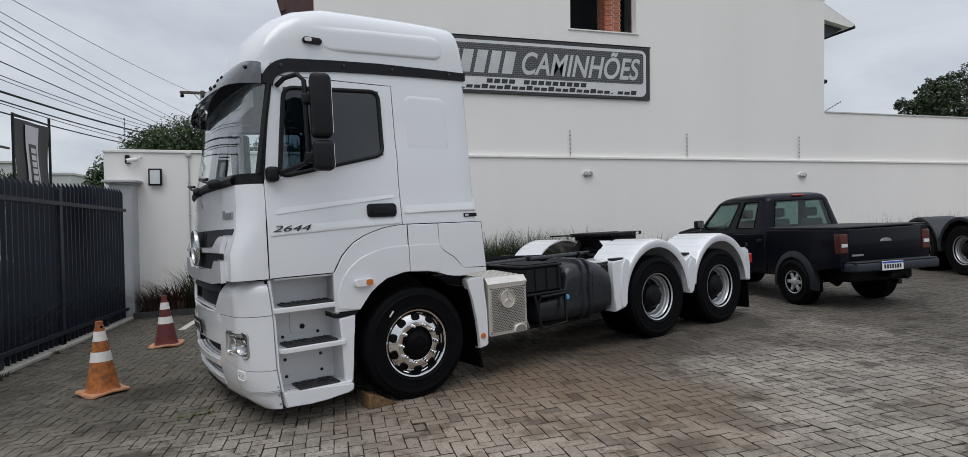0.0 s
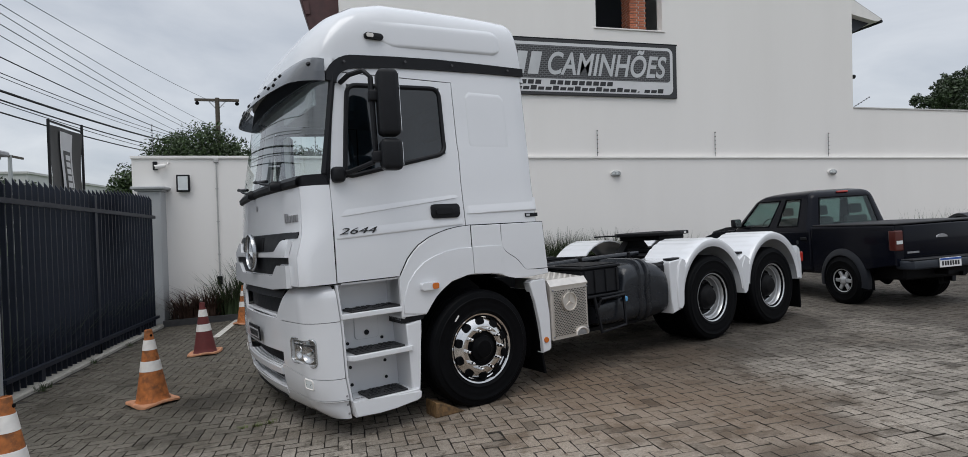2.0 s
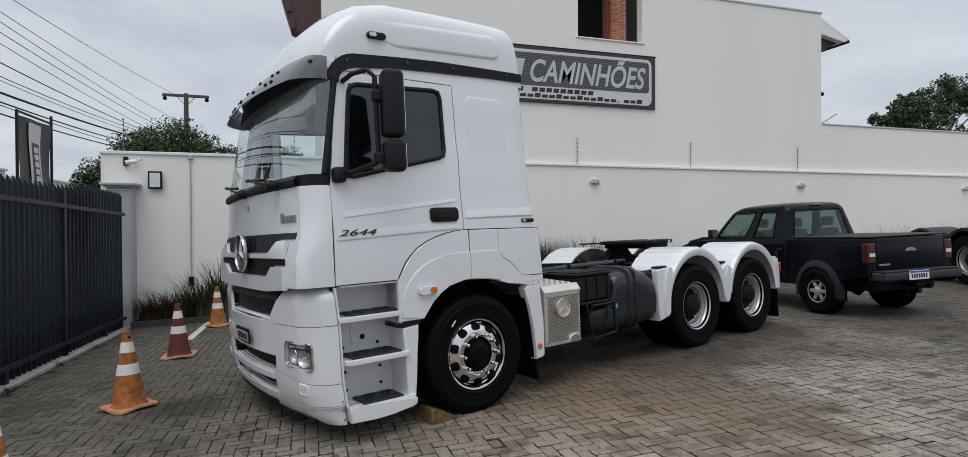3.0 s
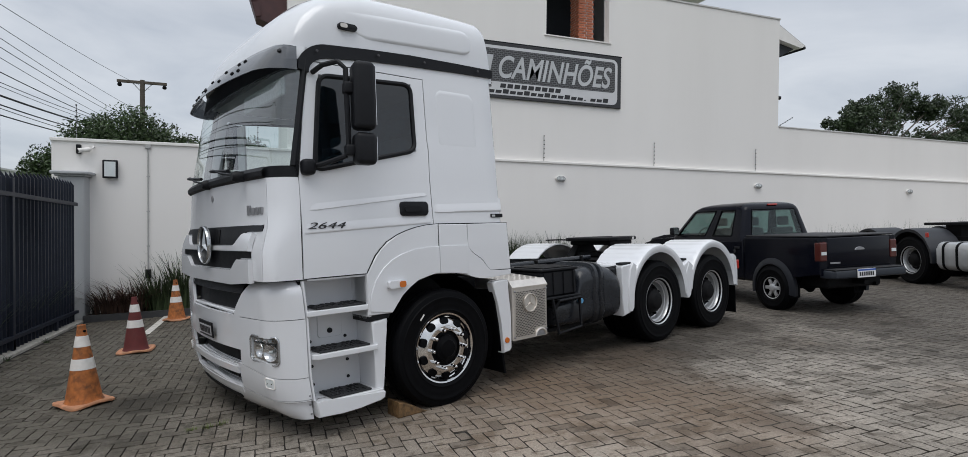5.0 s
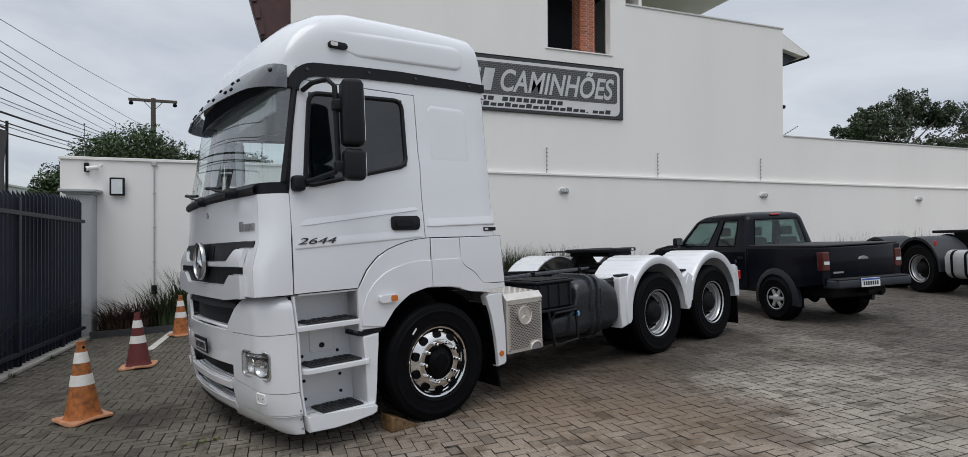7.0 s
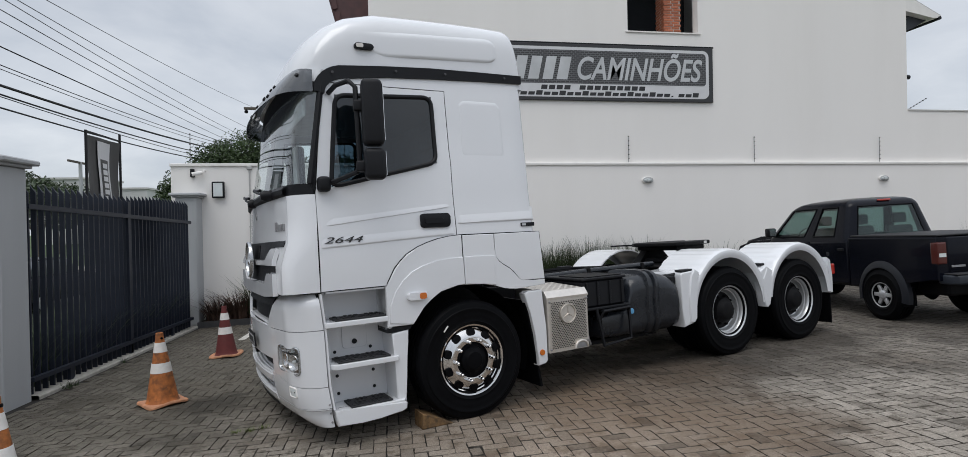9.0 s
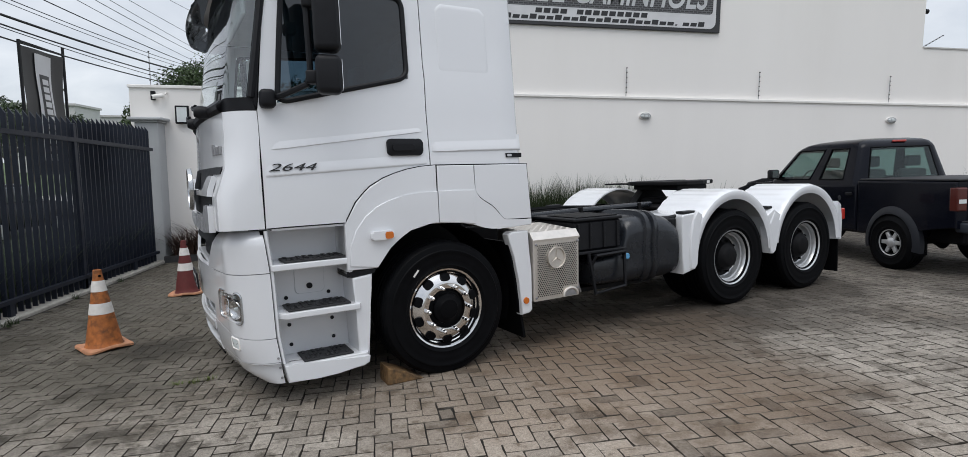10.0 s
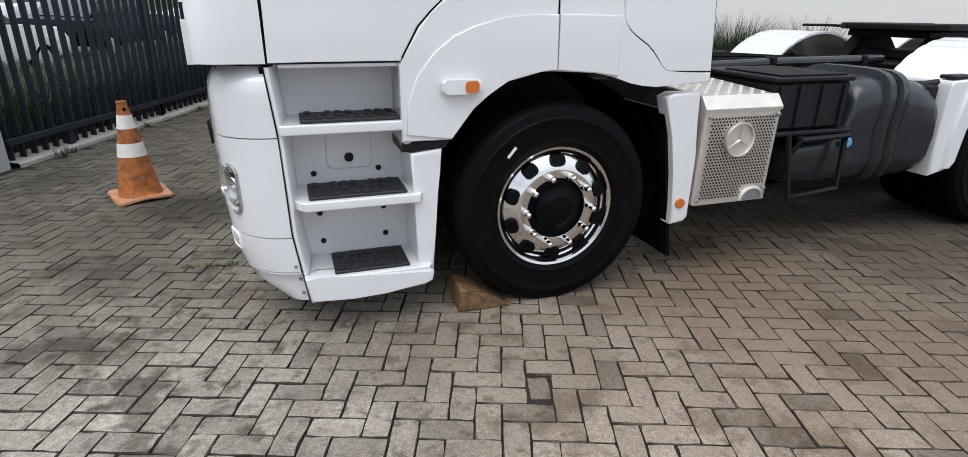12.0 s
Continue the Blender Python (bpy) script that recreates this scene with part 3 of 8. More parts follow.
def fence_post():
    t = thing("electric_fence_post", Matrix.Translation((5.89, WALL_Y + 0.02, CAP_Z + 0.012)), "thin steel electric fence post standing on the wall coping", "fence post", "electric fence posts")
    part("rod", tube(bmesh.new(), [(0, 0, 0), (0, 0, 0.66)], 0.008, 6), "steel", t)
    for k in range(6):
        part("insulator", lathe(bmesh.new(), [(0.006, 0), (0.018, 0.006), (0.018, 0.018), (0.006, 0.026)], 8, "Z", (0, -0.012, 0.08 + 0.11 * k)), "black", t)
    return t


p1 = fence_post()
for x in (-4.22, -0.95, 2.5, 9.31, 13.0):
    copy_thing(p1, Matrix.Translation((x, WALL_Y + 0.02, CAP_Z + 0.012)))
tilted = copy_thing(p1, Matrix.Translation((13.98, WALL_Y + 0.1, STEP_Z + 0.01)) @ pose(0, 0, 0, 0, 62, 0))
tilted["label"] = "bent steel electric fence post leaning over the stepped wall"
siren = thing("alarm_siren", Matrix.Translation((13.98, HY + 0.1, 5.33)), "small dark alarm camera on the house corner", "camera")
part("housing", lathe(bmesh.new(), [(0.03, 0), (0.06, 0.02), (0.06, 0.1), (0.03, 0.13)], 12, "X"), "black", siren)
part("bracket", tube(bmesh.new(), [(-0.045, 0, -0.02), (0.04, 0, -0.06)], 0.012, 6), "black", siren)

flood = thing("floodlight", Matrix.Translation((-3.64, WALL_Y, 2.43)), "square black floodlight with a pale glass face on the white wall", "floodlight")
part("housing", boxed(-0.13, 0.13, -0.10, -0.05, -0.18, 0.18, bevel=0.012), "black", flood)
part("glass", boxed(-0.095, 0.095, -0.106, -0.1005, -0.145, 0.145, bevel=0.002), "lens", flood, "pale milky glass")
part("bracket", boxed(-0.03, 0.03, -0.05, -0.001, -0.05, 0.05), "black", flood)
cctv = thing("security_camera", Matrix.Translation((-3.92, WALL_Y, 2.82)), "white bullet security camera on the wall", "camera")
part("body", lathe(bmesh.new(), [(0.03, -0.2), (0.042, -0.19), (0.045, 0.0), (0.03, 0.03)], 16, "Y", (0, -0.1, 0)), "trim", cctv, m=pose(0, 0, 0, 12, 0, -50))
part("lens", lathe(bmesh.new(), [(0.01, -0.215), (0.03, -0.203), (0.03, -0.195)], 16, "Y", (0, -0.1, 0)), "black", cctv, m=pose(0, 0, 0, 12, 0, -50))
part("bracket", tube(bmesh.new(), [(0, -0.001, 0.03), (0, -0.08, 0.04), (0, -0.1, 0.0)], 0.014, 8), "trim", cctv)
sensor = thing("wall_sensor", Matrix.Translation((-4.17, WALL_Y, 2.80)), "small black sensor box on the white wall", "sensor")
part("box", boxed(-0.04, 0.04, -0.07, -0.001, -0.09, 0.09, bevel=0.01), "black", sensor)
pipe = thing("conduit", Matrix.Translation((-3.0, WALL_Y, 0)), "grey plastic cable conduit running down the white wall", "conduit")
part("tube", tube(bmesh.new(), [(0, -0.02, 0.42), (0, -0.02, 2.9)], 0.014, 8), "pvc", pipe)
part("junction_box", boxed(-0.05, 0.05, -0.05, -0.001, 2.87, 2.945, bevel=0.008), "pvc", pipe)
part("outlet_box", boxed(-0.05, 0.05, -0.06, -0.001, 0.26, 0.44, bevel=0.01), "black", pipe, "black outlet box")
for z in (0.9, 1.6, 2.3):
    part("clip", boxed(-0.025, 0.025, -0.038, -0.001, z, z + 0.02), "pvc", pipe)

# ---- gate and pillars ----
GX, GY0, GY1 = -4.12, 7.63, 13.02


def pillar(y0, y1, x0, x1, top, name="gate_pillar"):
    t = thing(name, Matrix.Translation(((x0 + x1) / 2, (y0 + y1) / 2, 0)), "grey painted masonry gate pillar with a projecting cap", "pillar", "gate pillars")
    hx, hy = (x1 - x0) / 2, (y1 - y0) / 2
    part("shaft", boxed(-hx, hx, -hy, hy, -1.0, top - 0.085, bevel=0.012), "grey_paint", t)
    part("cap", boxed(-hx - 0.1, hx + 0.1, -hy - 0.1, hy + 0.1, top - 0.05, top + 0.01, bevel=0.015), "grey_paint", t)
    part("cap_moulding", boxed(-hx - 0.045, hx + 0.045, -hy - 0.045, hy + 0.045, top - 0.085, top - 0.05, bevel=0.01), "grey_paint", t)
    return t


pillar(13.225, 13.6, -4.42, -4.0, 2.34)
pillar(7.1, 7.58, -4.58, -4.05, 2.38)
side_wall = part("wall_street", boxed(-4.5, -4.3, -14, 7.2, -1.2, 2.2), "wall")
tagged(side_wall, "white painted street wall beside the gate", "wall", kind="structure")

gate = thing("sliding_gate", Matrix.Translation((0, 0, 0)), "dark graphite steel sliding gate of upright fins with pointed tops", "gate")


def gate_z(y, h):
    return ground_z(GX, y) + h


def rail(name, h0, h1, x0, x1):
    bm = bmesh.new()
    skin(bm, [[(x0, y, gate_z(y, h0)), (x1, y, gate_z(y, h0)), (x1, y, gate_z(y, h1)), (x0, y, gate_z(y, h1))] for y in (GY0 - 0.02, GY1)], wrap=True)
    for e in (0, 4):
        bm.verts.ensure_lookup_table()
        bm.faces.new([bm.verts[e + k] for k in range(4)])
    return part(name, bm, "gate", gate)


rail("top_rail", 2.19, 2.25, GX + 0.025, GX + 0.075)
rail("bottom_rail", 0.20, 0.25, GX + 0.025, GX + 0.085)
fin_n = 37
for k in range(fin_n):
    y = GY0 + 0.06 + k * (GY1 - GY0 - 0.1) / (fin_n - 1)
    w = y - GY0
    h = 2.38 + 0.038 * w + 0.02 * math.sin(w * 2.0)
    bm = bmesh.new()
    prism(bm, [(-0.034, gate_z(y, 0.04)), (0.024, gate_z(y, 0.04)), (0.024, gate_z(y, h)), (-0.034, gate_z(y, h + 0.085))], -0.013, 0.013, "Y", bevel=0.003, seg=1)
    part("fin", bm, "gate", gate, m=Matrix.Translation((GX, y, 0)))
for y in (GY0 + 0.8, GY0 + 2.55, GY0 + 4.3):
    part("roller_leg", boxed(GX + 0.03, GX + 0.07, y - 0.045, y + 0.045, gate_z(y, 0.02), gate_z(y, 0.2), bevel=0.004), "gate", gate)
part("middle_post", boxed(GX + 0.025, GX + 0.07, GY0 + 2.5, GY0 + 2.58, gate_z(GY0 + 2.5, 0.05), gate_z(GY0 + 2.5, 2.45), bevel=0.004), "gate", gate)
bm = bmesh.new()
skin(bm, [[(-4.3, y, gate_z(y, -0.2)), (-3.99, y, gate_z(y, -0.2)), (-3.985, y, gate_z(y, 0.03)), (-4.0, y, gate_z(y, 0.045)), (-4.3, y, gate_z(y, 0.045))] for y in [7.6 + 0.28 * k for k in range(21)]], wrap=True)
tagged(part("kerb", bm, "kerb"), "worn concrete kerb under the sliding gate", "kerb", kind="structure")


# ---- the white tractor truck; its own axes: x to the rear, y to the far side, front axle at x = 0 ----
M.update(
    glass=pane("tinted_windscreen", (0.90, 0.97, 0.96), 0.17),
    darkglass=pane("dark_side_glass", (0.06, 0.10, 0.135), 0.085),
    cabin=material("dark_cab_trim", (0.06, 0.06, 0.065), 0.8, vary=0.15),
    cabin_grey=material("grey_seat_cloth", (0.52, 0.54, 0.55), 0.9, vary=0.15, scale=30),
    cabin_light=material("pale_cab_lining", (0.66, 0.67, 0.66), 0.9, vary=0.08),
    visor=pane("smoked_visor", (0.30, 0.31, 0.32), 0.17, 0.06),
    rimsteel=material("bright_lamp_rim", (0.45, 0.46, 0.47), 0.2, metal=0.85, vary=0.05),
    headglass=pane("headlamp_glass", (0.92, 0.93, 0.94), 0.06),
    amber=material("amber_lens", (0.55, 0.14, 0.015), 0.2, vary=0.1, coat=0.5),
    redlens=material("red_lens", (0.42, 0.03, 0.02), 0.2, vary=0.1, coat=0.5),
    grip=material("black_grip_rubber", (0.010, 0.0105, 0.0125), 0.6, vary=0.25, scale=30, bump=0.2, bump_scale=250),
    wood=material("weathered_timber", (0.15, 0.085, 0.034), 0.8, vary=0.8, scale=22, bump=0.8, stain=0.9, stain_color=(0.035, 0.028, 0.02), stain_scale=9),
    bluecap=material("blue_plastic", (0.10, 0.32, 0.55), 0.4),
    plate_grey=material("grey_number_plate", (0.42, 0.42, 0.43), 0.4, vary=0.08),
    plate_white=material("white_number_plate", (0.78, 0.78, 0.78), 0.35, vary=0.04),
    plate_blue=material("blue_plate_band", (0.03, 0.09, 0.36), 0.35),
    treadplate=material("aluminium_tread_plate", (0.70, 0.655, 0.60), 0.34, metal=0.75, vary=0.1, scale=16),
)
AXLE = Matrix.Translation((2.41, 5.93, 0))
truck = thing("tractor_truck", YARD @ AXLE, "white three axle tractor truck with a high roof cab", "truck")

HW = [(1.2, 1.25), (1.6, 1.25), (1.97, 1.215), (2.8, 1.158), (3.0, 1.14)]
FX = [(1.2, -1.55), (1.5, -1.55), (1.62, -1.535), (1.97, -1.525), (2.06, -1.50), (2.85, -1.365), (3.0, -1.34)]
LEAN = [(1.2, 0.0), (1.97, 0.0), (2.85, 0.11), (3.0, 0.12)]


CORNER = [(1.45, 0.105), (1.62, 0.2), (1.98, 0.2), (2.0, 0.16)]
BULGE = [(1.45, 0.02), (1.62, 0.10), (1.98, 0.10), (2.0, 0.08)]


def cab_front(y, z):
    """x of the cab's front face."""
    hw, xf = lerp(HW, z), lerp(FX, z)
    r, bulge = lerp(CORNER, z), lerp(BULGE, z)
    a = abs(y)
    if a <= hw - r:
        return xf + bulge * (a / hw) ** 2
    xc = xf + bulge * ((hw - r) / hw) ** 2
    d = min(a - (hw - r), r)
    return xc + r - math.sqrt(max(r * r - d * d, 0))


SIDE = [-1.26, -1.135, -0.85, -0.64, -0.43, -0.21, -0.07, 0.05, 0.3, 0.55, 0.70]
FRONT_Y = [0, 0.17, 0.34, 0.5, 0.66, 0.82, 0.95]
ROWS_Z = [1.205, 1.42, 1.60, 1.80, 1.97, 2.05, 2.34, 2.58, 2.79, 2.87, 2.97]


def cab_half(z, row):
    """Points of one half of a level section, from the middle of the front to the middle of the back, for the near side."""
    hw, r = lerp(HW, z), lerp(CORNER, z)
    pts = [(cab_front(y, z), -y, z) for y in FRONT_Y]
    xc = cab_front(hw - r, z)
    for k in range(6):
        a = radians(90 * k / 5)
        pts.append((xc + r - r * math.cos(a), -(hw - r) - r * math.sin(a), z))
    lean = lerp(LEAN, z)
    for x in SIDE:
        xx = x + lean * min(1, max(0, (-0.2 - x) / 1.06))
        zz = z
        if row == 5:
            zz = 2.02 + 0.205 * min(1, max(0, (x + 1.135) / 0.925))
        if row == 8:
            zz = 2.765 + 0.035 * min(1, max(0, (x + 1.135) / 0.925))
        pts.append((xx, -hw, zz))
    xr = 0.775 if z < 1.5 else 0.75
    pts += [(xr - 0.02, -hw + 0.02, z), (xr, -hw + 0.07, z), (xr, -0.6, z), (xr, 0, z)]
    return pts


NF, NC = len(FRONT_Y), 6
I_SIDE = NF + NC           # first side station (door front)
I_WF, I_WR, I_DR = I_SIDE + 1, I_SIDE + 5, I_SIDE + 6
classes = {}
grid = [cab_half(z, r) for r, z in enumerate(ROWS_Z)]
for r in range(len(ROWS_Z) - 1):
    for c in range(len(grid[0]) - 1):
        if c < NF + 5 and 5 <= r < 8:
            kind_ = "windscreen"
        elif c < I_SIDE - 1 and (r == 4 or 5 <= r < 9 or (r == 9 and c < NF + 2)):
            kind_ = "pillar"
        elif c == I_SIDE - 1 and 4 <= r < 9:
            kind_ = "pillar"
        elif I_WF <= c < I_WR and 5 <= r < 8:
            kind_ = "side_glass"
        elif I_SIDE <= c < I_DR and r < 9:
            kind_ = "door"
        elif c < NF + 1 and r < 4:
            kind_ = "hood"
        elif c < I_SIDE and r < 4:
            kind_ = "corner"
        else:
            kind_ = "shell"
        classes.setdefault(kind_, []).append([grid[r][c], grid[r][c + 1], grid[r + 1][c + 1], grid[r + 1][c]])


def cab_piece(name, key, mat, sides, gap=0.0, label="", thick=0.0, smooth=40):
    bm = bmesh.new()
    for s in sides:
        for quad in classes[key]:
            bm.faces.new([bm.verts.new((x, y * s, z)) for x, y, z in (quad if s > 0 else quad[::-1])])
    bmesh.ops.remove_doubles(bm, verts=bm.verts, dist=1e-4)
    if gap:
        rim = bmesh.ops.inset_region(bm, faces=bm.faces[:], thickness=gap, depth=0.0, use_boundary=True)["faces"]
        bmesh.ops.delete(bm, geom=rim, context="FACES")
    if thick:
        thicken(bm, thick)
    return part(name, bm, mat, truck, label, smooth=smooth)


cab_piece("cab_shell", "shell", "white", (1, -1), thick=0.02)
cab_piece("front_panel", "hood", "white", (1, -1), 0.003, thick=0.02)
cab_piece("windscreen", "windscreen", "glass", (1, -1), label="tinted curved windscreen").visible_shadow = False
cab_piece("windscreen_surround", "pillar", "black", (1, -1), thick=0.02, label="black windscreen surround")
for s in (1, -1):
    cab_piece("corner_panel", "corner", "white", (s,), 0.004, thick=0.02)
    door = cab_piece("door", "door", "white", (s,), 0.008, thick=0.02)
    edge = [grid[r][I_SIDE] for r in range(10)] + [grid[9][c] for c in range(I_SIDE + 1, I_DR)] + [grid[r][I_DR] for r in range(9, -1, -1)]
    part("door_seal", tube(bmesh.new(), [(x, (y + 0.016) * s, z) for x, y, z in edge], 0.008, 6), "rubber", truck, "black rubber door seal")
    part("panel_joint", tube(bmesh.new(), [(p[0] + 0.022, (p[1] + 0.012) * s, p[2]) for p in (grid[r][NF + 1] for r in range(5))], 0.006, 6), "rubber", truck)
    part("pillar_trim", tube(bmesh.new(), [(p[0] - 0.004, (p[1] + 0.006) * s, p[2]) for p in (grid[r][NF + 5] for r in range(5, 10))], 0.026, 8), "black", truck, "slim black pillar trim", smooth=True)
    win = cab_piece("side_window", "side_glass", "darkglass" if s > 0 else "glass", (s,), label="dark tinted side window" if s > 0 else "clear side window")
    win.visible_shadow = False
    ring = [grid[5][c] for c in range(I_WF, I_WR + 1)] + [grid[r][I_WR] for r in (6, 7)] + [grid[8][c] for c in range(I_WR, I_WF - 1, -1)] + [grid[r][I_WF] for r in (7, 6)]
    # rounded black rubber round the window
    out = []
    n = len(ring)
    for k in range(n):
        p, q, o = Vector(ring[k - 1]), Vector(ring[k]), Vector(ring[(k + 1) % n])
        if abs((q - p).normalized().dot((o - q).normalized())) < 0.8:
            a, b = q + (p - q).normalized() * 0.085, q + (o - q).normalized() * 0.085
            out += [a * (1 - w) ** 2 + q * 2 * w * (1 - w) + b * w * w for w in (0, 0.17, 0.33, 0.5, 0.67, 0.83, 1)]
        else:
            out.append(q)
    out.append(out[0]); out.append(out[1])
    part("window_seal", tube(bmesh.new(), [(p[0], (p[1] - 0.002) * s, p[2]) for p in out], 0.019, 8), "black", truck, "black rubber window seal", smooth=True)

# dark lining behind the panel joints, and the cabin
bm = bmesh.new()
skin(bm, [[(x + 0.03 if x < 0 else x - 0.03, y * 0.965, z) for x, y, z in grid[r]] for r in range(0, 5)])
skin(bm, [[(x + 0.03 if x < 0 else x - 0.03, -y * 0.965, z) for x, y, z in grid[r]] for r in range(0, 5)])
part("inner_lining", bm, "cabin", truck, "dark inner lining")
part("cabin_floor", boxed(-1.4, 0.7, -1.15, 1.15, 1.22, 1.26), "cabin", truck)
part("cabin_ceiling", boxed(-1.2, 0.7, -1.1, 1.1, 2.86, 2.9), "cabin_light", truck)
part("cabin_back", boxed(0.25, 0.3, -1.12, 1.12, 1.26, 2.86), "cabin_grey", truck)
part("dashboard", prism(bmesh.new(), [(-1.44, 1.7), (-1.44, 2.0), (-1.36, 2.06), (-1.05, 2.03), (-0.98, 1.9), (-1.02, 1.5), (-1.3, 1.4)], -0.94, 0.94, "Y", bevel=0.02), "cabin", truck, "dark moulded dashboard", smooth=True)
for y in (-0.62, 0.62):
    seat = part("seat", boxed(-0.55, -0.02, y - 0.27, y + 0.27, 1.62, 1.8, bevel=0.05, seg=3), "cabin_grey", truck, "grey cloth cab seat", smooth=True)
    part("backrest", boxed(-0.09, 0.06, y - 0.26, y + 0.26, 1.75, 2.42, bevel=0.05, seg=3), "cabin_grey", seat, smooth=True)
    part("headrest", boxed(-0.06, 0.05, y - 0.15, y + 0.15, 2.44, 2.62, bevel=0.04, seg=3), "cabin_grey", seat, smooth=True)
    part("seat_pedestal", boxed(-0.45, -0.1, y - 0.2, y + 0.2, 1.26, 1.62, bevel=0.02), "cabin", seat)
bm = bmesh.new()
tube(bm, [(0.23 * math.cos(a), 0.23 * math.sin(a), 0) for a in [2 * math.pi * k / 28 for k in range(30)]], 0.016, 8)
for a in (0.5, 2.64, 4.71):
    tube(bm, [(0, 0, -0.03), (0.22 * math.cos(a), 0.22 * math.sin(a), 0)], 0.014, 6)
lathe(bm, [(0.06, -0.05), (0.07, -0.02), (0.05, 0)], 16, "Z")
part("steering_wheel", bm, "cabin", truck, m=pose(-0.86, -0.62, 2.06, 0, -38, 0), smooth=True)
part("sun_blind", boxed(-1.27, -1.24, -1.0, -0.1, 2.62, 2.76, bevel=0.01), "cabin_grey", truck)
part("rear_view_curtain", boxed(-0.98, -0.95, 0.86, 1.06, 2.04, 2.7, bevel=0.01), "cabin_light", truck)



def door_side(x, z):
    return lerp(HW, z)


def roof_side(x, z):
    """Half width of the high roof."""
    h, hw = lerp([(a, b) for a, b, c in ROOF], x), lerp([(a, c) for a, b, c in ROOF], x)
    c = min(1, max(0, (z - 2.955) / h)) ** (1 / SQUARE)
    return hw * (1 - c * c) ** (SQUARE / 2)


def emboss(name, x0, x1, bot, top, surf, depth, s, fade0, fade1, top_fade=0.12):
    """A softly raised field pressed into a side panel; fades give the share of its length or height over which it rises."""
    bm = bmesh.new()
    rows = []
    nx, nz = 36, 12
    for i in range(nx + 1):
        u = i / nx
        x = x0 + (x1 - x0) * u
        row = []
        for k in range(nz + 1):
            w = k / nz
            w = w * w * (3 - 2 * w)
            z = bot(x) + (top(x) - bot(x)) * w
            lift_ = min(1, u / fade0) * min(1, (1 - u) / fade1) * min(1, w / 0.06) * min(1, (1 - w) / top_fade)
            lift_ = lift_ * lift_ * (3 - 2 * lift_)
            row.append((x, -s * (surf(x, z) - 0.003 + (depth + 0.003) * lift_), z))
        rows.append(row)
    skin(bm, rows)
    return part(name, bm, "white", truck, smooth=60)


# high roof
bm = bmesh.new()
ROOF = [(-1.372, 0.02, 1.04), (-1.35, 0.10, 1.075), (-1.29, 0.24, 1.10), (-1.20, 0.365, 1.115), (-1.08, 0.475, 1.118), (-0.9, 0.57, 1.13), (-0.65, 0.635, 1.14), (-0.3, 0.65, 1.142), (0.1, 0.66, 1.142),
        (0.30, 0.662, 1.142), (0.5, 0.662, 1.14), (0.70, 0.66, 1.138), (0.755, 0.65, 1.13), (0.78, 0.63, 1.11)]
SQUARE = 0.33
rows = []
for x, h, hw in ROOF:
    row = []
    for k in range(57):
        u = -1 + 2 * k / 56
        ang = u * math.pi / 2
        y = math.copysign(abs(math.sin(ang)) ** SQUARE, ang) * hw
        z = 2.945 + h * abs(math.cos(ang)) ** SQUARE
        row.append((x - 0.15 * max(0, (x - 0.3) / 0.48) * (z - 2.955) + 0.17 * (abs(y) / 1.14) ** 5 * max(0, (-0.85 - x) / 0.52), y, z))
    rows.append(row)
vs = skin(bm, rows)
bm.faces.new(vs[0]); bm.faces.new(vs[-1])
part("high_roof", bm, "white", truck, "moulded white high roof", smooth=50)
part("roof_hatch", prism(bmesh.new(), rounded(-0.75, 0.05, -0.5, 0.5, 0.14), 3.58, 3.655, "Z", bevel=0.03), "white", truck, smooth=True)
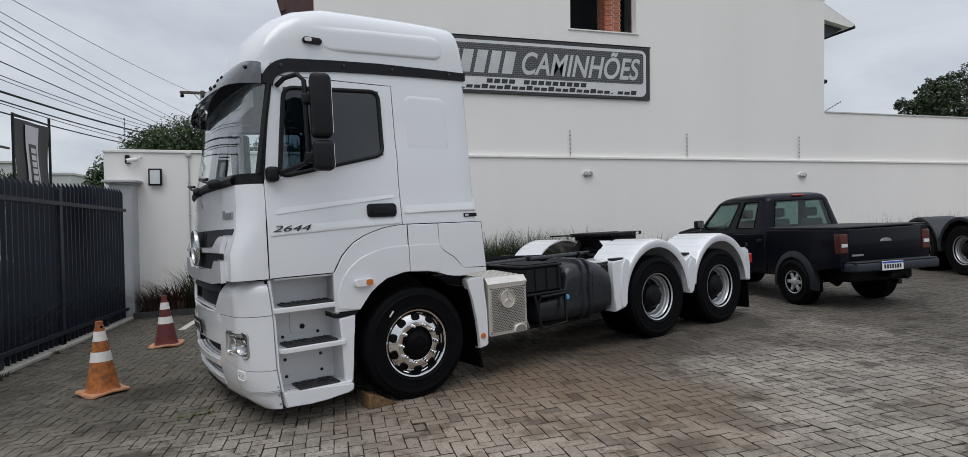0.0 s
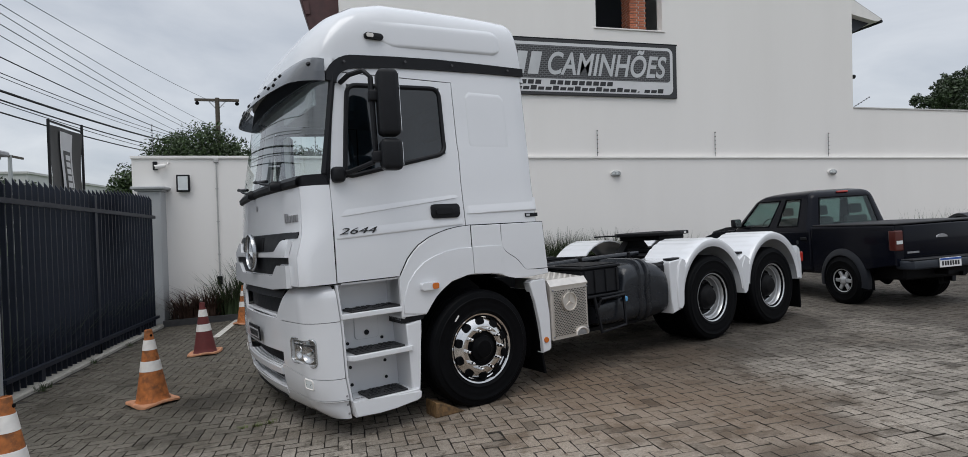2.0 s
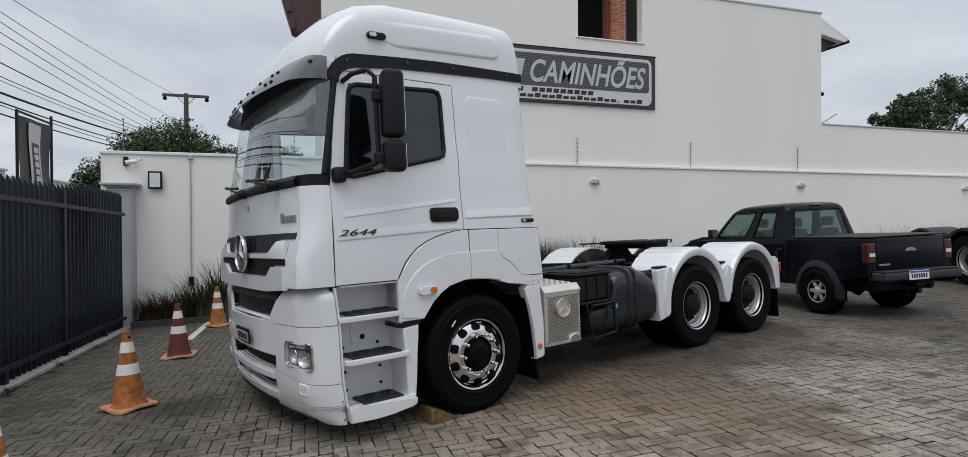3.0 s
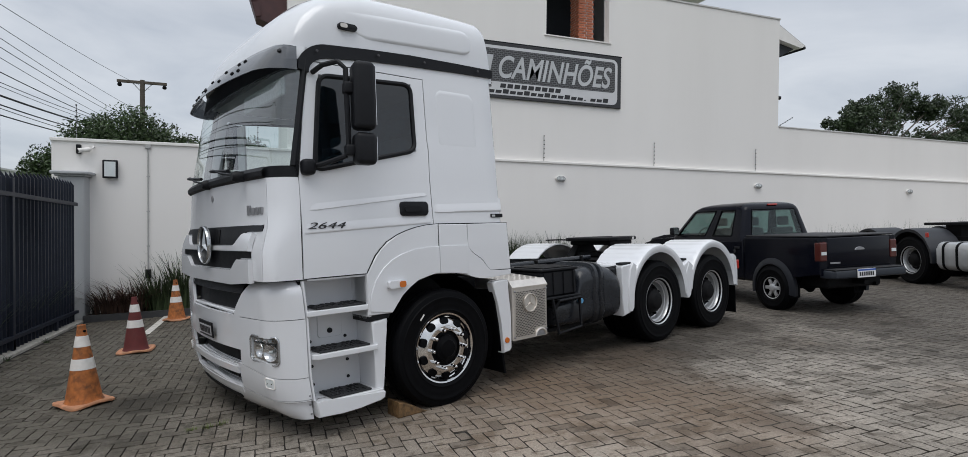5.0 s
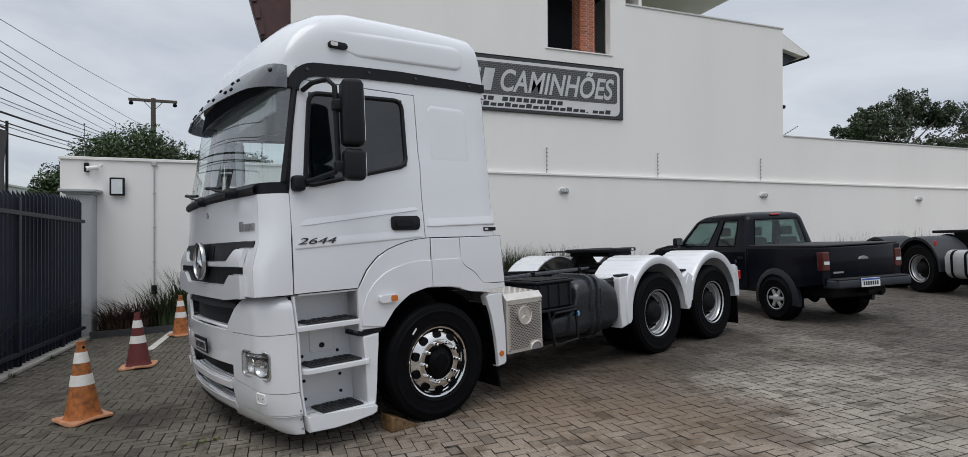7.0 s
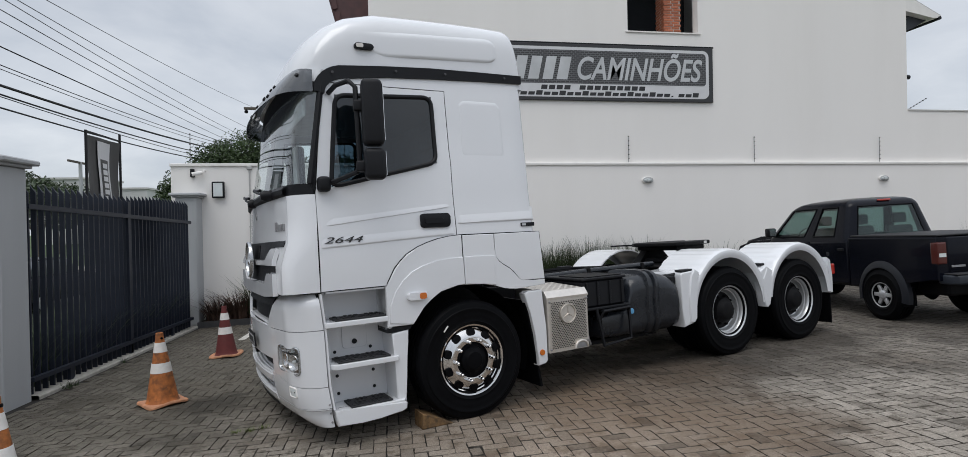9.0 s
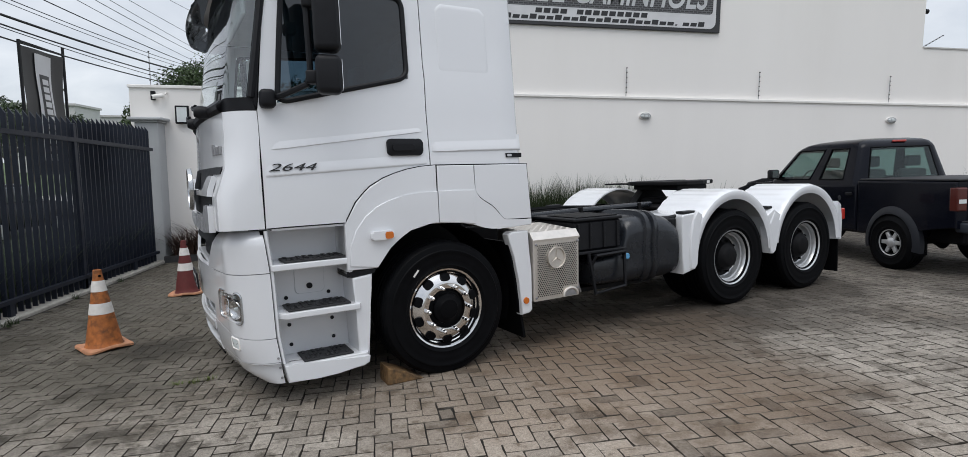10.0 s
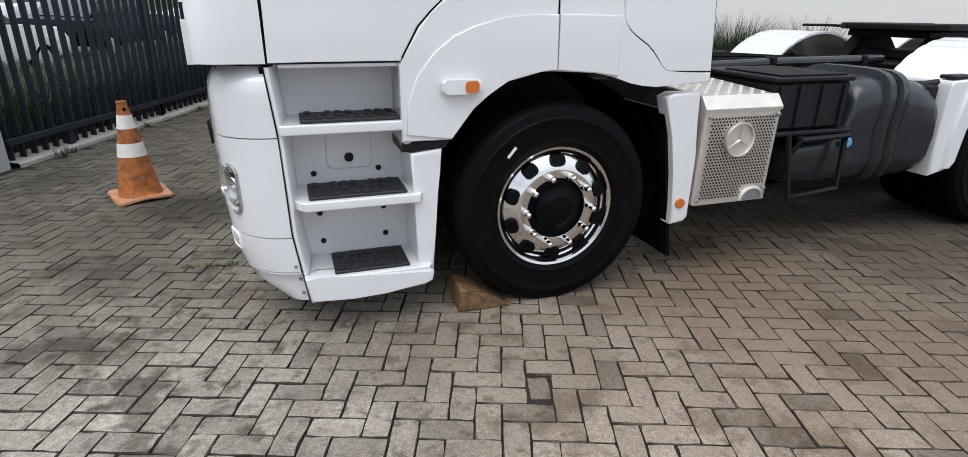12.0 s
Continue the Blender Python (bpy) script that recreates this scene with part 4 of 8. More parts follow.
for s in (1, -1):
    emboss("roof_side_panel", -0.88, 0.50, lambda x: lerp([(-0.88, 3.20), (-0.6, 3.12), (0.42, 3.165), (0.50, 3.21)], x), lambda x: lerp([(-0.88, 3.26), (-0.8, 3.335), (0.41, 3.40), (0.47, 3.38), (0.50, 3.33)], x), roof_side, 0.012, s, 0.35, 0.03)
    mk = part("roof_marker_lamp", prism(bmesh.new(), rounded(-0.86, -0.70, 3.165, 3.215, 0.02), -1.165 * s, -1.11 * s, "Y", bevel=0.008), "black", truck, "small black roof marker lamp", smooth=True)
    part("marker_lens", prism(bmesh.new(), rounded(-0.85, -0.79, 3.175, 3.208, 0.012), -1.172 * s, -1.166 * s, "Y"), "reflect", mk)
    # black band between cab and roof, running down the pillar
    quarter = [radians(90 * k / 8) for k in range(9)]
    top_ = [(-0.95 - 0.265 * math.cos(a), 2.79 + 0.225 * math.sin(a)) for a in quarter] + [(-0.6, 3.04), (-0.2, 3.06), (0.3, 3.067), (0.745, 3.07)]
    bot_ = ([(-0.93 - 0.20 * math.cos(a), 2.77 + 0.14 * math.sin(a)) for a in quarter] + [(-0.6, 2.945), (-0.2, 2.965), (0.3, 2.983), (0.745, 2.995)])[::-1]
    bm = bmesh.new()
    skin(bm, [[(x, -lerp(HW, z) * s - 0.016 * s - (0.004 * s), z) for x, z in top_], [(x, -lerp(HW, z) * s - 0.016 * s, z) for x, z in bot_[::-1]]])
    thicken(bm, 0.03)
    band = part("roof_band", bm, "black", truck, "black band between cab and high roof")
    for x, z in ((-1.06, 2.945), (-0.52, 3.0), (-0.06, 3.015), (0.55, 3.03)):
        part("screw", lathe(bmesh.new(), [(0.012, 0), (0.01, -0.006 * s)], 8, "Y", (x, -lerp(HW, z) * s - 0.036 * s, z)), "cabin", band)
    # crease, handle, figures and badge on the door
    emboss("door_crease", -1.225, -0.09, lambda x: 1.705 + 0.117 * (x + 1.225), lambda x: 1.795 + 0.085 * (x + 1.225), door_side, 0.006, s, 0.08, 0.06, top_fade=0.95)
    emboss("door_fold", -1.245, -0.09, lambda x: 1.535 + 0.052 * (x + 1.245), lambda x: 1.655 + 0.052 * (x + 1.245), door_side, 0.007, s, 0.02, 0.02, top_fade=0.95)
    emboss("rear_fold", -0.055, 0.735, lambda x: 1.685 + 0.01 * x, lambda x: 1.80 + 0.03 * x, door_side, 0.009, s, 0.03, 0.02, top_fade=0.95)
    hd = part("door_handle", prism(bmesh.new(), rounded(-0.405, -0.13, 1.665, 1.785, 0.03), -1.262 * s, -1.22 * s, "Y", bevel=0.008), "black", truck, "black recessed door handle", smooth=True)
    part("grip", prism(bmesh.new(), rounded(-0.37, -0.20, 1.70, 1.745, 0.015), -1.272 * s, -1.262 * s, "Y", bevel=0.004), "black", hd)
    emboss("stamped_panel", 0.05, 0.49, lambda x: 2.235 + 0.05 * max(0, abs(x - 0.27) - 0.17) / 0.05, lambda x: 2.80 - 0.05 * max(0, abs(x - 0.27) - 0.17) / 0.05, door_side, 0.0045, s, 0.025, 0.025, 0.025)
    bd = part("badge", prism(bmesh.new(), rounded(0.59, 0.735, 1.637, 1.672, 0.005), -1.255 * s, -1.24 * s, "Y"), "black", truck, "small chrome edged badge")
    part("badge_bar", prism(bmesh.new(), rounded(0.60, 0.64, 1.645, 1.664, 0.004), -1.2575 * s, -1.2552 * s, "Y"), "silver", bd)
part("model_number", text_mesh("2644", -1.215, -0.905, 1.578, 1.626, -1.254, 0.007, 0.3), "ink", truck, "dark chrome model number")

# smoked sun visor with bolts
def visor_at(v, u):
    """A point of the visor: v from the far end (-1) to the near end (1), u from its top edge (0) to its lower edge (1)."""
    e = abs(v)
    side_ = -1 if v > 0 else 1
    a = radians(82 * max(0, (e - 0.8) / 0.2))
    y = 0.955 * min(1, e / 0.8) + 0.215 * math.sin(a)
    x = -1.388 + 0.055 * min(1, e / 0.8) ** 2 + 0.135 * (1 - math.cos(a))
    push = 0.155 - 0.04 * e ** 2 - 0.075 * max(0, (e - 0.8) / 0.2)
    if u < 0:
        k = -u * (1 - min(1, e / 0.85) ** 4)
        return (x + 0.22 * k, y * side_, 2.998 - 0.045 * e ** 5 + 0.1 * k)
    f = u + 0.35 * u * (1 - u)
    return (x - push * f * math.cos(a), (y + 0.25 * push * f * math.sin(a)) * side_, 2.998 - 0.045 * e ** 5 - (0.205 - 0.03 * e ** 5) * u)


bm = bmesh.new()
skin(bm, [[visor_at(v, u) for u in (-0.2, 0.0, 0.2, 0.4, 0.6, 0.8, 1.0)] for v in span(-1, 1, 48)])
thicken(bm, 0.006)
vz = part("sun_visor", bm, "visor", truck, "smoked grey sun visor bolted over the windscreen", smooth=True)
for v in (-0.72, -0.52, -0.42, -0.17, 0.17, 0.42, 0.52, 0.9):
    for u in (0.28, 0.68):
        if abs(v) > 0.8 and u > 0.5:
            continue
        part("bolt", lathe(bmesh.new(), [(0.016, 0.006), (0.016, -0.008), (0.011, -0.010)], 10, "X"), "black", vz, m=Matrix.Translation(visor_at(v, u)) @ pose(0, 0, 0, 0, 0, 0 if abs(v) < 0.8 else 45 * (1 if v > 0 else -1)) @ pose(0, 0, 0, 0, 35, 0))

# wipers
for y0, y1 in ((-0.75, -0.15), (0.1, 0.62)):
    wp = part("wiper", tube(bmesh.new(), [(-1.57, y0, 2.01), (-1.575, (y0 + y1) / 2, 2.05), (-1.56, y1, 2.105)], 0.011, 6), "black", truck)
    part("wiper_blade", tube(bmesh.new(), [(-1.565, y1 - 0.42, 2.06), (-1.56, y1, 2.095), (-1.545, y1 + 0.12, 2.108)], 0.014, 6), "black", wp)
    part("wiper_pivot", lathe(bmesh.new(), [(0.03, -0.06), (0.045, -0.03), (0.04, 0.03)], 14, "X", (-1.53, y0, 2.0)), "black", wp, smooth=True)
bm = bmesh.new()
skin(bm, [[(cab_front(y, 1.99) - o, y, z) for y in [-1.08 + 0.09 * k for k in range(25)]] for o, z in ((0.004, 1.965), (0.028, 1.985), (0.03, 2.02), (0.006, 2.05))])
part("cowl", bm, "black", truck, "black cowl under the windscreen", smooth=True)

# mirrors: arm, large and small heads
for s in (1, -1):
    arm = part("mirror_arm", tube(bmesh.new(), [(-1.10, -1.17 * s, 2.775), (-1.07, -1.28 * s, 2.81), (-1.0, -1.40 * s, 2.82), (-0.965, -1.45 * s, 2.76), (-0.96, -1.455 * s, 2.2), (-0.98, -1.44 * s, 2.11), (-1.10, -1.30 * s, 2.06), (-1.18, -1.2 * s, 2.04)], 0.02, 8), "black", truck, "black mirror arm", smooth=True)
    part("arm_foot", boxed(-1.24, -1.14, min(-1.19 * s, -1.29 * s), max(-1.19 * s, -1.29 * s), 1.98, 2.1, bevel=0.03, seg=3), "black", arm, smooth=True)
    for z0, z1, w, nm in ((2.36, 2.86, 0.092, "mirror_housing"), (2.10, 2.335, 0.085, "wide_angle_housing")):
        bm = boxed(-0.075, 0.085, -w, w, z0, z1, bevel=0.04, seg=4)
        for v in bm.verts:
            k = (v.co.z - z0) / (z1 - z0)
            v.co.z += 0.10 * (v.co.y * s) * (0.6 - k) - 0.03 * (v.co.x + 0.075)
        mh = part(nm, bm, "black", truck, "black mirror housing", smooth=40, m=Matrix.Translation((-0.862, -1.50 * s, -0.055)) @ pose(0, 0, 0, 0, 0, -14 * s))
        part("mirror_glass", boxed(0.0855, 0.089, -w + 0.025, w - 0.025, z0 + 0.03, z1 - 0.03), "chrome", mh)
        zc = z0 + (z1 - z0) * (0.62 if z1 > 2.5 else 0.45)
        part("mirror_clamp", boxed(-0.135, -0.045, 0.025 * s - 0.045, 0.025 * s + 0.045, zc - 0.042, zc + 0.042, bevel=0.014, seg=3), "black", mh, smooth=40)


# ---- front: grille, star, bumper, lamps ----
def slab(name, face, ys, zlo, zhi, out, thick, mat, parent, label="", rows_n=3, smooth=45):
    """A plate that follows the front: face(y, z) gives x, zlo and zhi its edges along y."""
    bm = bmesh.new()
    rows = []
    for k in range(rows_n + 1):
        row = []
        for y in ys:
            z = zlo(y) + (zhi(y) - zlo(y)) * k / rows_n
            row.append((face(y, z) - out, y, z))
        rows.append(row)
    skin(bm, rows)
    thicken(bm, thick)
    return part(name, bm, mat, parent, label, smooth=smooth)


def wing(edge, inner, y_in, y_out):
    return lambda y: inner if abs(y) < y_in else inner + (edge - inner) * min(1, (abs(y) - y_in) / (y_out - y_in))


slab("grille_slot", cab_front, span(-1.075, 1.075, 40), wing(1.575, 1.475, 0.66, 0.80), lambda y: 1.622, 0.006, 0.012, "black", truck, "black grille slot")
slab("grille_slot", cab_front, span(-0.98, 0.98, 36), wing(1.375, 1.285, 0.60, 0.74), lambda y: 1.425, 0.006, 0.012, "black", truck, "black grille slot")
slab("grille_bar", cab_front, span(-0.98, 0.98, 40), wing(1.43, 1.43, 0.6, 0.8), wing(1.565, 1.468, 0.66, 0.80), 0.03, 0.035, "white", truck)
slab("grille_lip", cab_front, span(-1.0, 1.0, 40), wing(1.19, 1.165, 0.6, 0.95), wing(1.365, 1.278, 0.60, 0.74), 0.034, 0.04, "white", truck)
slab("grille_mesh", cab_front, span(-0.25, -0.17, 2), lambda y: 1.485, lambda y: 1.60, 0.012, 0.005, "chassis", truck)


def star_badge(parent, m, r, mat="chrome", disc="black"):
    ring = part("badge_ring", lathe(bmesh.new(), [(r, 0), (r, 0.02 * r / 0.16), (r * 0.975, 0.03 * r / 0.16), (r * 0.92, 0.03 * r / 0.16), (r * 0.895, 0.02 * r / 0.16), (r * 0.895, 0)], 48, "Z", closed=True), mat, parent, "round chrome badge ring", smooth=True, m=m)
    if disc:
        part("badge_disc", lathe(bmesh.new(), [(r * 0.88, -0.004), (r * 0.88, 0.003)], 32, "Z"), disc, ring)
    bm = bmesh.new()
    for k in range(3):
        a = radians(90 + 120 * k)
        d, n = Vector((math.cos(a), math.sin(a), 0)), Vector((-math.sin(a), math.cos(a), 0))
        base, tip = Vector((0, 0, 0.012 * r / 0.16)), d * r * 0.9 + Vector((0, 0, 0.01))
        w = r * 0.075
        v = [bm.verts.new(p) for p in (tip, d * w * 0.8 * -1 + n * 0 + base * 0, d * 0 + n * w + base * 0.4, Vector((0, 0, 0.032 * r / 0.16)), d * 0 - n * w + base * 0.4)]
        bm.faces.new((v[0], v[2], v[3])); bm.faces.new((v[0], v[3], v[4])); bm.faces.new((v[2], v[1], v[3])); bm.faces.new((v[3], v[1], v[4]))
    part("badge_blades", bm, mat, ring)
    return ring


FACE_FRONT = Matrix(((0, 0, -1, 0), (-1, 0, 0, 0), (0, 1, 0, 0), (0, 0, 0, 1)))    # a badge's z points to the front (-x)
star_badge(truck, Matrix.Translation((-1.598, 0.0, 1.475)) @ FACE_FRONT, 0.165, "rimsteel")
part("bonnet_emblem", lathe(bmesh.new(), [(0.026, 0), (0.026, -0.006)], 20, "X", (cab_front(0, 1.87) - 0.004, 0, 1.87)), "steel", truck)
# plain bars in place of the model badge
for k in range(4):
    y = -0.80 - 0.068 * k
    part("badge_bar", boxed(cab_front(y, 1.73) - 0.012, cab_front(y, 1.73) + 0.004, y - 0.05, y, 1.70, 1.755 if k else 1.775, bevel=0.003), "steel", truck, "chrome badge bar")

BHW, BR = 1.25, 0.24
REAR = [(0.16, -1.20), (0.33, -1.222), (0.49, -1.243), (0.9, -1.252), (1.2, -1.28)]      # x where the bumper ends, by height
BX = [(0.16, -1.415), (0.24, -1.522), (0.40, -1.578), (0.60, -1.595), (0.90, -1.597), (0.95, -1.597), (1.02, -1.592), (1.10, -1.578), (1.15, -1.555), (1.195, -1.515)]


BOW = [(0.95, 0.14), (1.195, 0.09)]      # how far the bumper's face bows back at its sides


def bump_half(z):
    """Half width of the bumper: tucked in under the lip and at its neck."""
    return BHW - (0.03 if z < 0.3 else 0) - 0.06 * max(0, (z - 1.11) / 0.085) ** 2


def bump_front(y, z):
    hw = bump_half(z)
    xf = lerp(BX, z)
    a = abs(y)
    if a <= hw - BR:
        return xf + lerp(BOW, z) * (a / hw) ** 2
    xc = xf + lerp(BOW, z) * ((hw - BR) / hw) ** 2
    d = min(a - (hw - BR), BR) / BR
    return xc + (lerp(REAR, z) - xc) * (1 - math.sqrt(max(1 - d * d, 0)))


def droop(z, y):
    """The joints of the bumper fall from the middle towards the sides."""
    return z + 0.13 * max(0, 1 - abs(z - 0.48) / 0.3) * max(0, 1.25 - abs(y))


def bump_at(u, z, out, s):
    """A point on the bumper by its way u round the corner (0 where the corner begins), lifted by out along the normal."""
    hw = bump_half(z)
    z = droop(z, hw - BR + u if u <= 0 else hw - BR + BR * math.sin(min(u / 0.26, math.pi / 2)))
    end = lerp(REAR, z)
    if u <= 0:
        return (bump_front(hw - BR + u, z) - out, -(hw - BR + u) * s, z)
    a = min(u / 0.26, math.pi / 2)
    xc = bump_front(hw - BR, z)
    return (xc + (end - xc) * (1 - math.cos(a)) - out * math.cos(a), (-(hw - BR) - BR * math.sin(a) - out * math.sin(a)) * s, z)


def bump_row(z, y_in, s, n=10, arcs=8):
    """From y_in round the corner and back along the side."""
    hw = bump_half(z)
    pts = []
    for y in span(y_in, hw - BR, n):
        zz = droop(z, y)
        pts.append((bump_front(y, zz), -y * s, zz))
    for k in range(1, arcs + 1):
        a = radians(90 * k / arcs)
        y = hw - BR + BR * math.sin(a)
        zz = droop(z, y)
        xc, end = bump_front(hw - BR, zz), lerp(REAR, zz)
        pts.append((xc + (end - xc) * (1 - math.cos(a)), -y * s, zz))
    pts.append((lerp(REAR, z) + 0.002, -(hw - 0.012) * s, z))
    return pts


def bump_piece(name, zs, y_in, s, mat="white", label="", n=10, arcs=8, hole=None):
    """hole: rows and columns that stay open."""
    bm = bmesh.new()
    yy = y_in if callable(y_in) else (lambda z: y_in)
    vs = skin(bm, [bump_row(z, yy(z), s, n, arcs) for z in zs])
    if hole:
        r0, r1, c0, c1 = hole
        inside = {v for row in vs[r0:r1 + 1] for v in row[c0:c1 + 1]}
        bmesh.ops.delete(bm, geom=[f for f in bm.faces if all(v in inside for v in f.verts)], context="FACES")
    thicken(bm, 0.025)
    return part(name, bm, mat, truck, label, smooth=40)


for s in (1, -1):
    bump_piece("bumper_corner", [0.483, 0.488, 0.54, 0.59, 0.69, 0.786, 0.85, 0.911, 0.914], lambda z: 0.70, s, n=15, arcs=8, hole=(3, 5, 9, 19))
    bump_piece("bumper_middle_corner", [0.318, 0.324, 0.40, 0.44, 0.474, 0.478], lambda z: 0.66, s)
    bump_piece("bumper_upper_corner", [0.919, 0.924, 0.99, 1.06, 1.10, 1.13, 1.155, 1.178, 1.195], lambda z: 0.60 + 0.9 * max(0, z - 0.95), s)
    bump_piece("bumper_lower_corner", [0.16, 0.175, 0.20, 0.25, 0.295, 0.308, 0.313], lambda z: 0.0, s)
    for x_, y_, z_ in ((-1.225, -1.252, 0.27), (-1.218, -1.25, 0.20), (-1.238, -1.252, 0.345)):
        part("bumper_screw", lathe(bmesh.new(), [(0.009, 0), (0.007, -0.005 * s)], 8, "Y", (x_, (y_ if z_ > 0.33 else -1.221) * s, z_)), "steel", truck)
YS = span(-0.70, 0.70, 24)
slab("bumper_beam", bump_front, YS, lambda y: 0.66, lambda y: 0.925, 0.0, 0.03, "white", truck)
part("bumper_shelf", boxed(-1.56, -1.40, -0.58, 0.58, 0.925, 0.955, bevel=0.01), "white", truck)
slab("intake", bump_front, span(-0.66, 0.66, 20), lambda y: 0.95, lambda y: 1.18, -0.07, 0.02, "black", truck, "black air intake")
slab("intake_hood", bump_front, span(-0.72, 0.72, 20), lambda y: 1.10, lambda y: 1.175, -0.005, 0.03, "black", truck, "black intake hood")
slab("lower_intake", bump_front, YS, lambda y: 0.50, lambda y: 0.66, -0.1, 0.02, "chassis", truck, "dark lower intake")
slab("lower_intake", bump_front, YS, lambda y: 0.33, lambda y: 0.47, -0.1, 0.02, "chassis", truck, "dark lower intake")
for z0 in (0.515, 0.355):
    tr = slab("front_tread", bump_front, span(-0.64, 0.64, 16), lambda y, z0=z0: z0 - 0.05, lambda y, z0=z0: z0, 0.005, 0.04, "white", truck)
    tp = part("tread_top", prism(bmesh.new(), [(bump_front(y, z0) + 0.004, y) for y in span(-0.58, 0.58, 12)] + [(bump_front(y, z0) + 0.12, y) for y in span(0.58, -0.58, 12)], z0 - 0.01, z0 + 0.006, "Z"), "white", tr)
    bm = bmesh.new()
    for i in range(22):
        for j in range(3):
            y = -0.56 + i * 0.052
            lathe(bm, [(0.012, 0), (0.008, 0.006)], 6, "Z", (bump_front(y, z0) + 0.03 + 0.032 * j, y, z0 + 0.0065))
    part("tread_studs", bm, "white", tp)["kind"] = "stuff"
slab("lip_slot", bump_front, span(-0.55, 0.55, 16), lambda y: 0.245, lambda y: 0.275, 0.004, 0.008, "chassis", truck)
npl = part("number_plate", boxed(-0.012, 0, -0.2, 0.2, -0.065, 0.065, bevel=0.004), "black", truck, "grey number plate in a black frame", m=pose(-1.62, -0.03, 0.765, 0, -4, 0))
part("plate_face", boxed(-0.0155, -0.0125, -0.175, 0.175, -0.045, 0.035), "plate_grey", npl)
for k in range(7):
    part("plate_bar", boxed(-0.018, -0.0158, -0.155 + 0.045 * k, -0.125 + 0.045 * k, -0.032, 0.022), "ink", npl)
for s in (1, -1):
    # headlamp: a rounded chrome rim round an opening, with a dished reflector behind clear glass
    def lamp_ring(u0, u1, z0, z1, r, out):
        return [bump_at(u, z, out, s) for u, z in rounded(u0, u1, z0, z1, r, 5)]

    bm = bmesh.new()
    LU0, LU1, LZ0, LZ1 = -0.145, 0.212, 0.572, 0.804
    skin(bm, [lamp_ring(LU0 + i, LU1 - i, LZ0 + i, LZ1 - i, 0.045 - i * 0.8, o) for i, o in ((0, -0.004), (0.001, 0.006), (0.007, 0.010), (0.015, 0.007), (0.019, -0.012))], wrap=True)
    hl = part("headlamp", bm, "rimsteel", truck, "rounded headlamp under clear glass in a bright rim", smooth=50)
    bm = bmesh.new()
    rows = [lamp_ring(LU0 + 0.018, LU1 - 0.018, LZ0 + 0.018, LZ1 - 0.018, 0.03, -0.012), lamp_ring(LU0 + 0.022, LU1 - 0.022, LZ0 + 0.022, LZ1 - 0.022, 0.028, -0.05), lamp_ring(LU0 + 0.04, LU1 - 0.04, LZ0 + 0.05, LZ1 - 0.05, 0.02, -0.06)]
    vs = skin(bm, rows, wrap=True)
    bm.faces.new(vs[-1])
    part("lamp_housing", bm, "alu", hl, "grey metallic lamp housing", smooth=40)
    for ub, zb, ru, rz in ((0.094, 0.671, 0.086, 0.074), (-0.052, 0.671, 0.056, 0.066), (-0.052, 0.752, 0.058, 0.019), (0.086, 0.765, 0.07, 0.014)):
        bm = bmesh.new()
        rows = [[bump_at(ub + ru * r_ * math.cos(a), zb + rz * r_ * math.sin(a), o_, s) for a in [2 * math.pi * k / 28 for k in range(28)]] for r_, o_ in ((1.0, -0.018), (0.96, -0.014), (0.90, -0.016), (0.75, -0.034), (0.5, -0.048), (0.22, -0.054))]
        vs = skin(bm, rows, wrap=True)
        bm.faces.new(vs[-1])
        bowl = part("lamp_bowl", bm, "chrome", hl, "polished dished reflector", smooth=True)
        part("bulb", lathe(bmesh.new(), [(0.012, 0.0), (0.013, -0.02), (0.006, -0.026)], 12, "X", bump_at(ub, zb, -0.05, s)), "lens", bowl, smooth=True)
    bm = bmesh.new()
    skin(bm, [[bump_at(u, 0.735 + dz, -0.014, s) for u in span(LU0 + 0.02, LU1 - 0.02, 12)] for dz in (0.0, 0.007)])
    part("lamp_divider", thicken(bm, 0.02), "tank", hl)
    bm = bmesh.new()
    skin(bm, [[bump_at(u, z, 0.001, s) for u in span(LU0 + 0.017, LU1 - 0.017, 14)] for z in span(LZ0 + 0.017, LZ1 - 0.017, 4)])
    part("headlamp_glass", bm, "headglass", hl, "clear headlamp glass", smooth=True).visible_shadow = False
    bm = bmesh.new()
    skin(bm, [lamp_ring(0.043 + i, 0.147 - i, 0.396 + i, 0.474 - i, 0.015, o) for i, o in ((0, 0.0), (0.002, 0.007), (0.007, 0.008), (0.010, 0.003))], wrap=True)
    fog = part("side_marker", bm, "trim", truck, "small clear fog lamp", smooth=50)
    bm = bmesh.new()
    vs = skin(bm, [lamp_ring(0.05 + i, 0.14 - i, 0.403 + i, 0.467 - i, 0.012, o) for i, o in ((0, 0.0035), (0.01, 0.005), (0.025, 0.0055))], wrap=True)
    bm.faces.new(vs[-1])
    part("marker_lens", bm, "lens", fog, smooth=50)


# ---- steps, wings and wheels of the truck ----
def outline_part(name, pts, y0, y1, mat, s, parent=None, label="", bevel=0.012, seg=2, smooth=50):
    return even(part(name, prism(bmesh.new(), pts, y0 * s, y1 * s, "Y", bevel=bevel, seg=seg), mat, parent or truck, label, smooth=smooth))


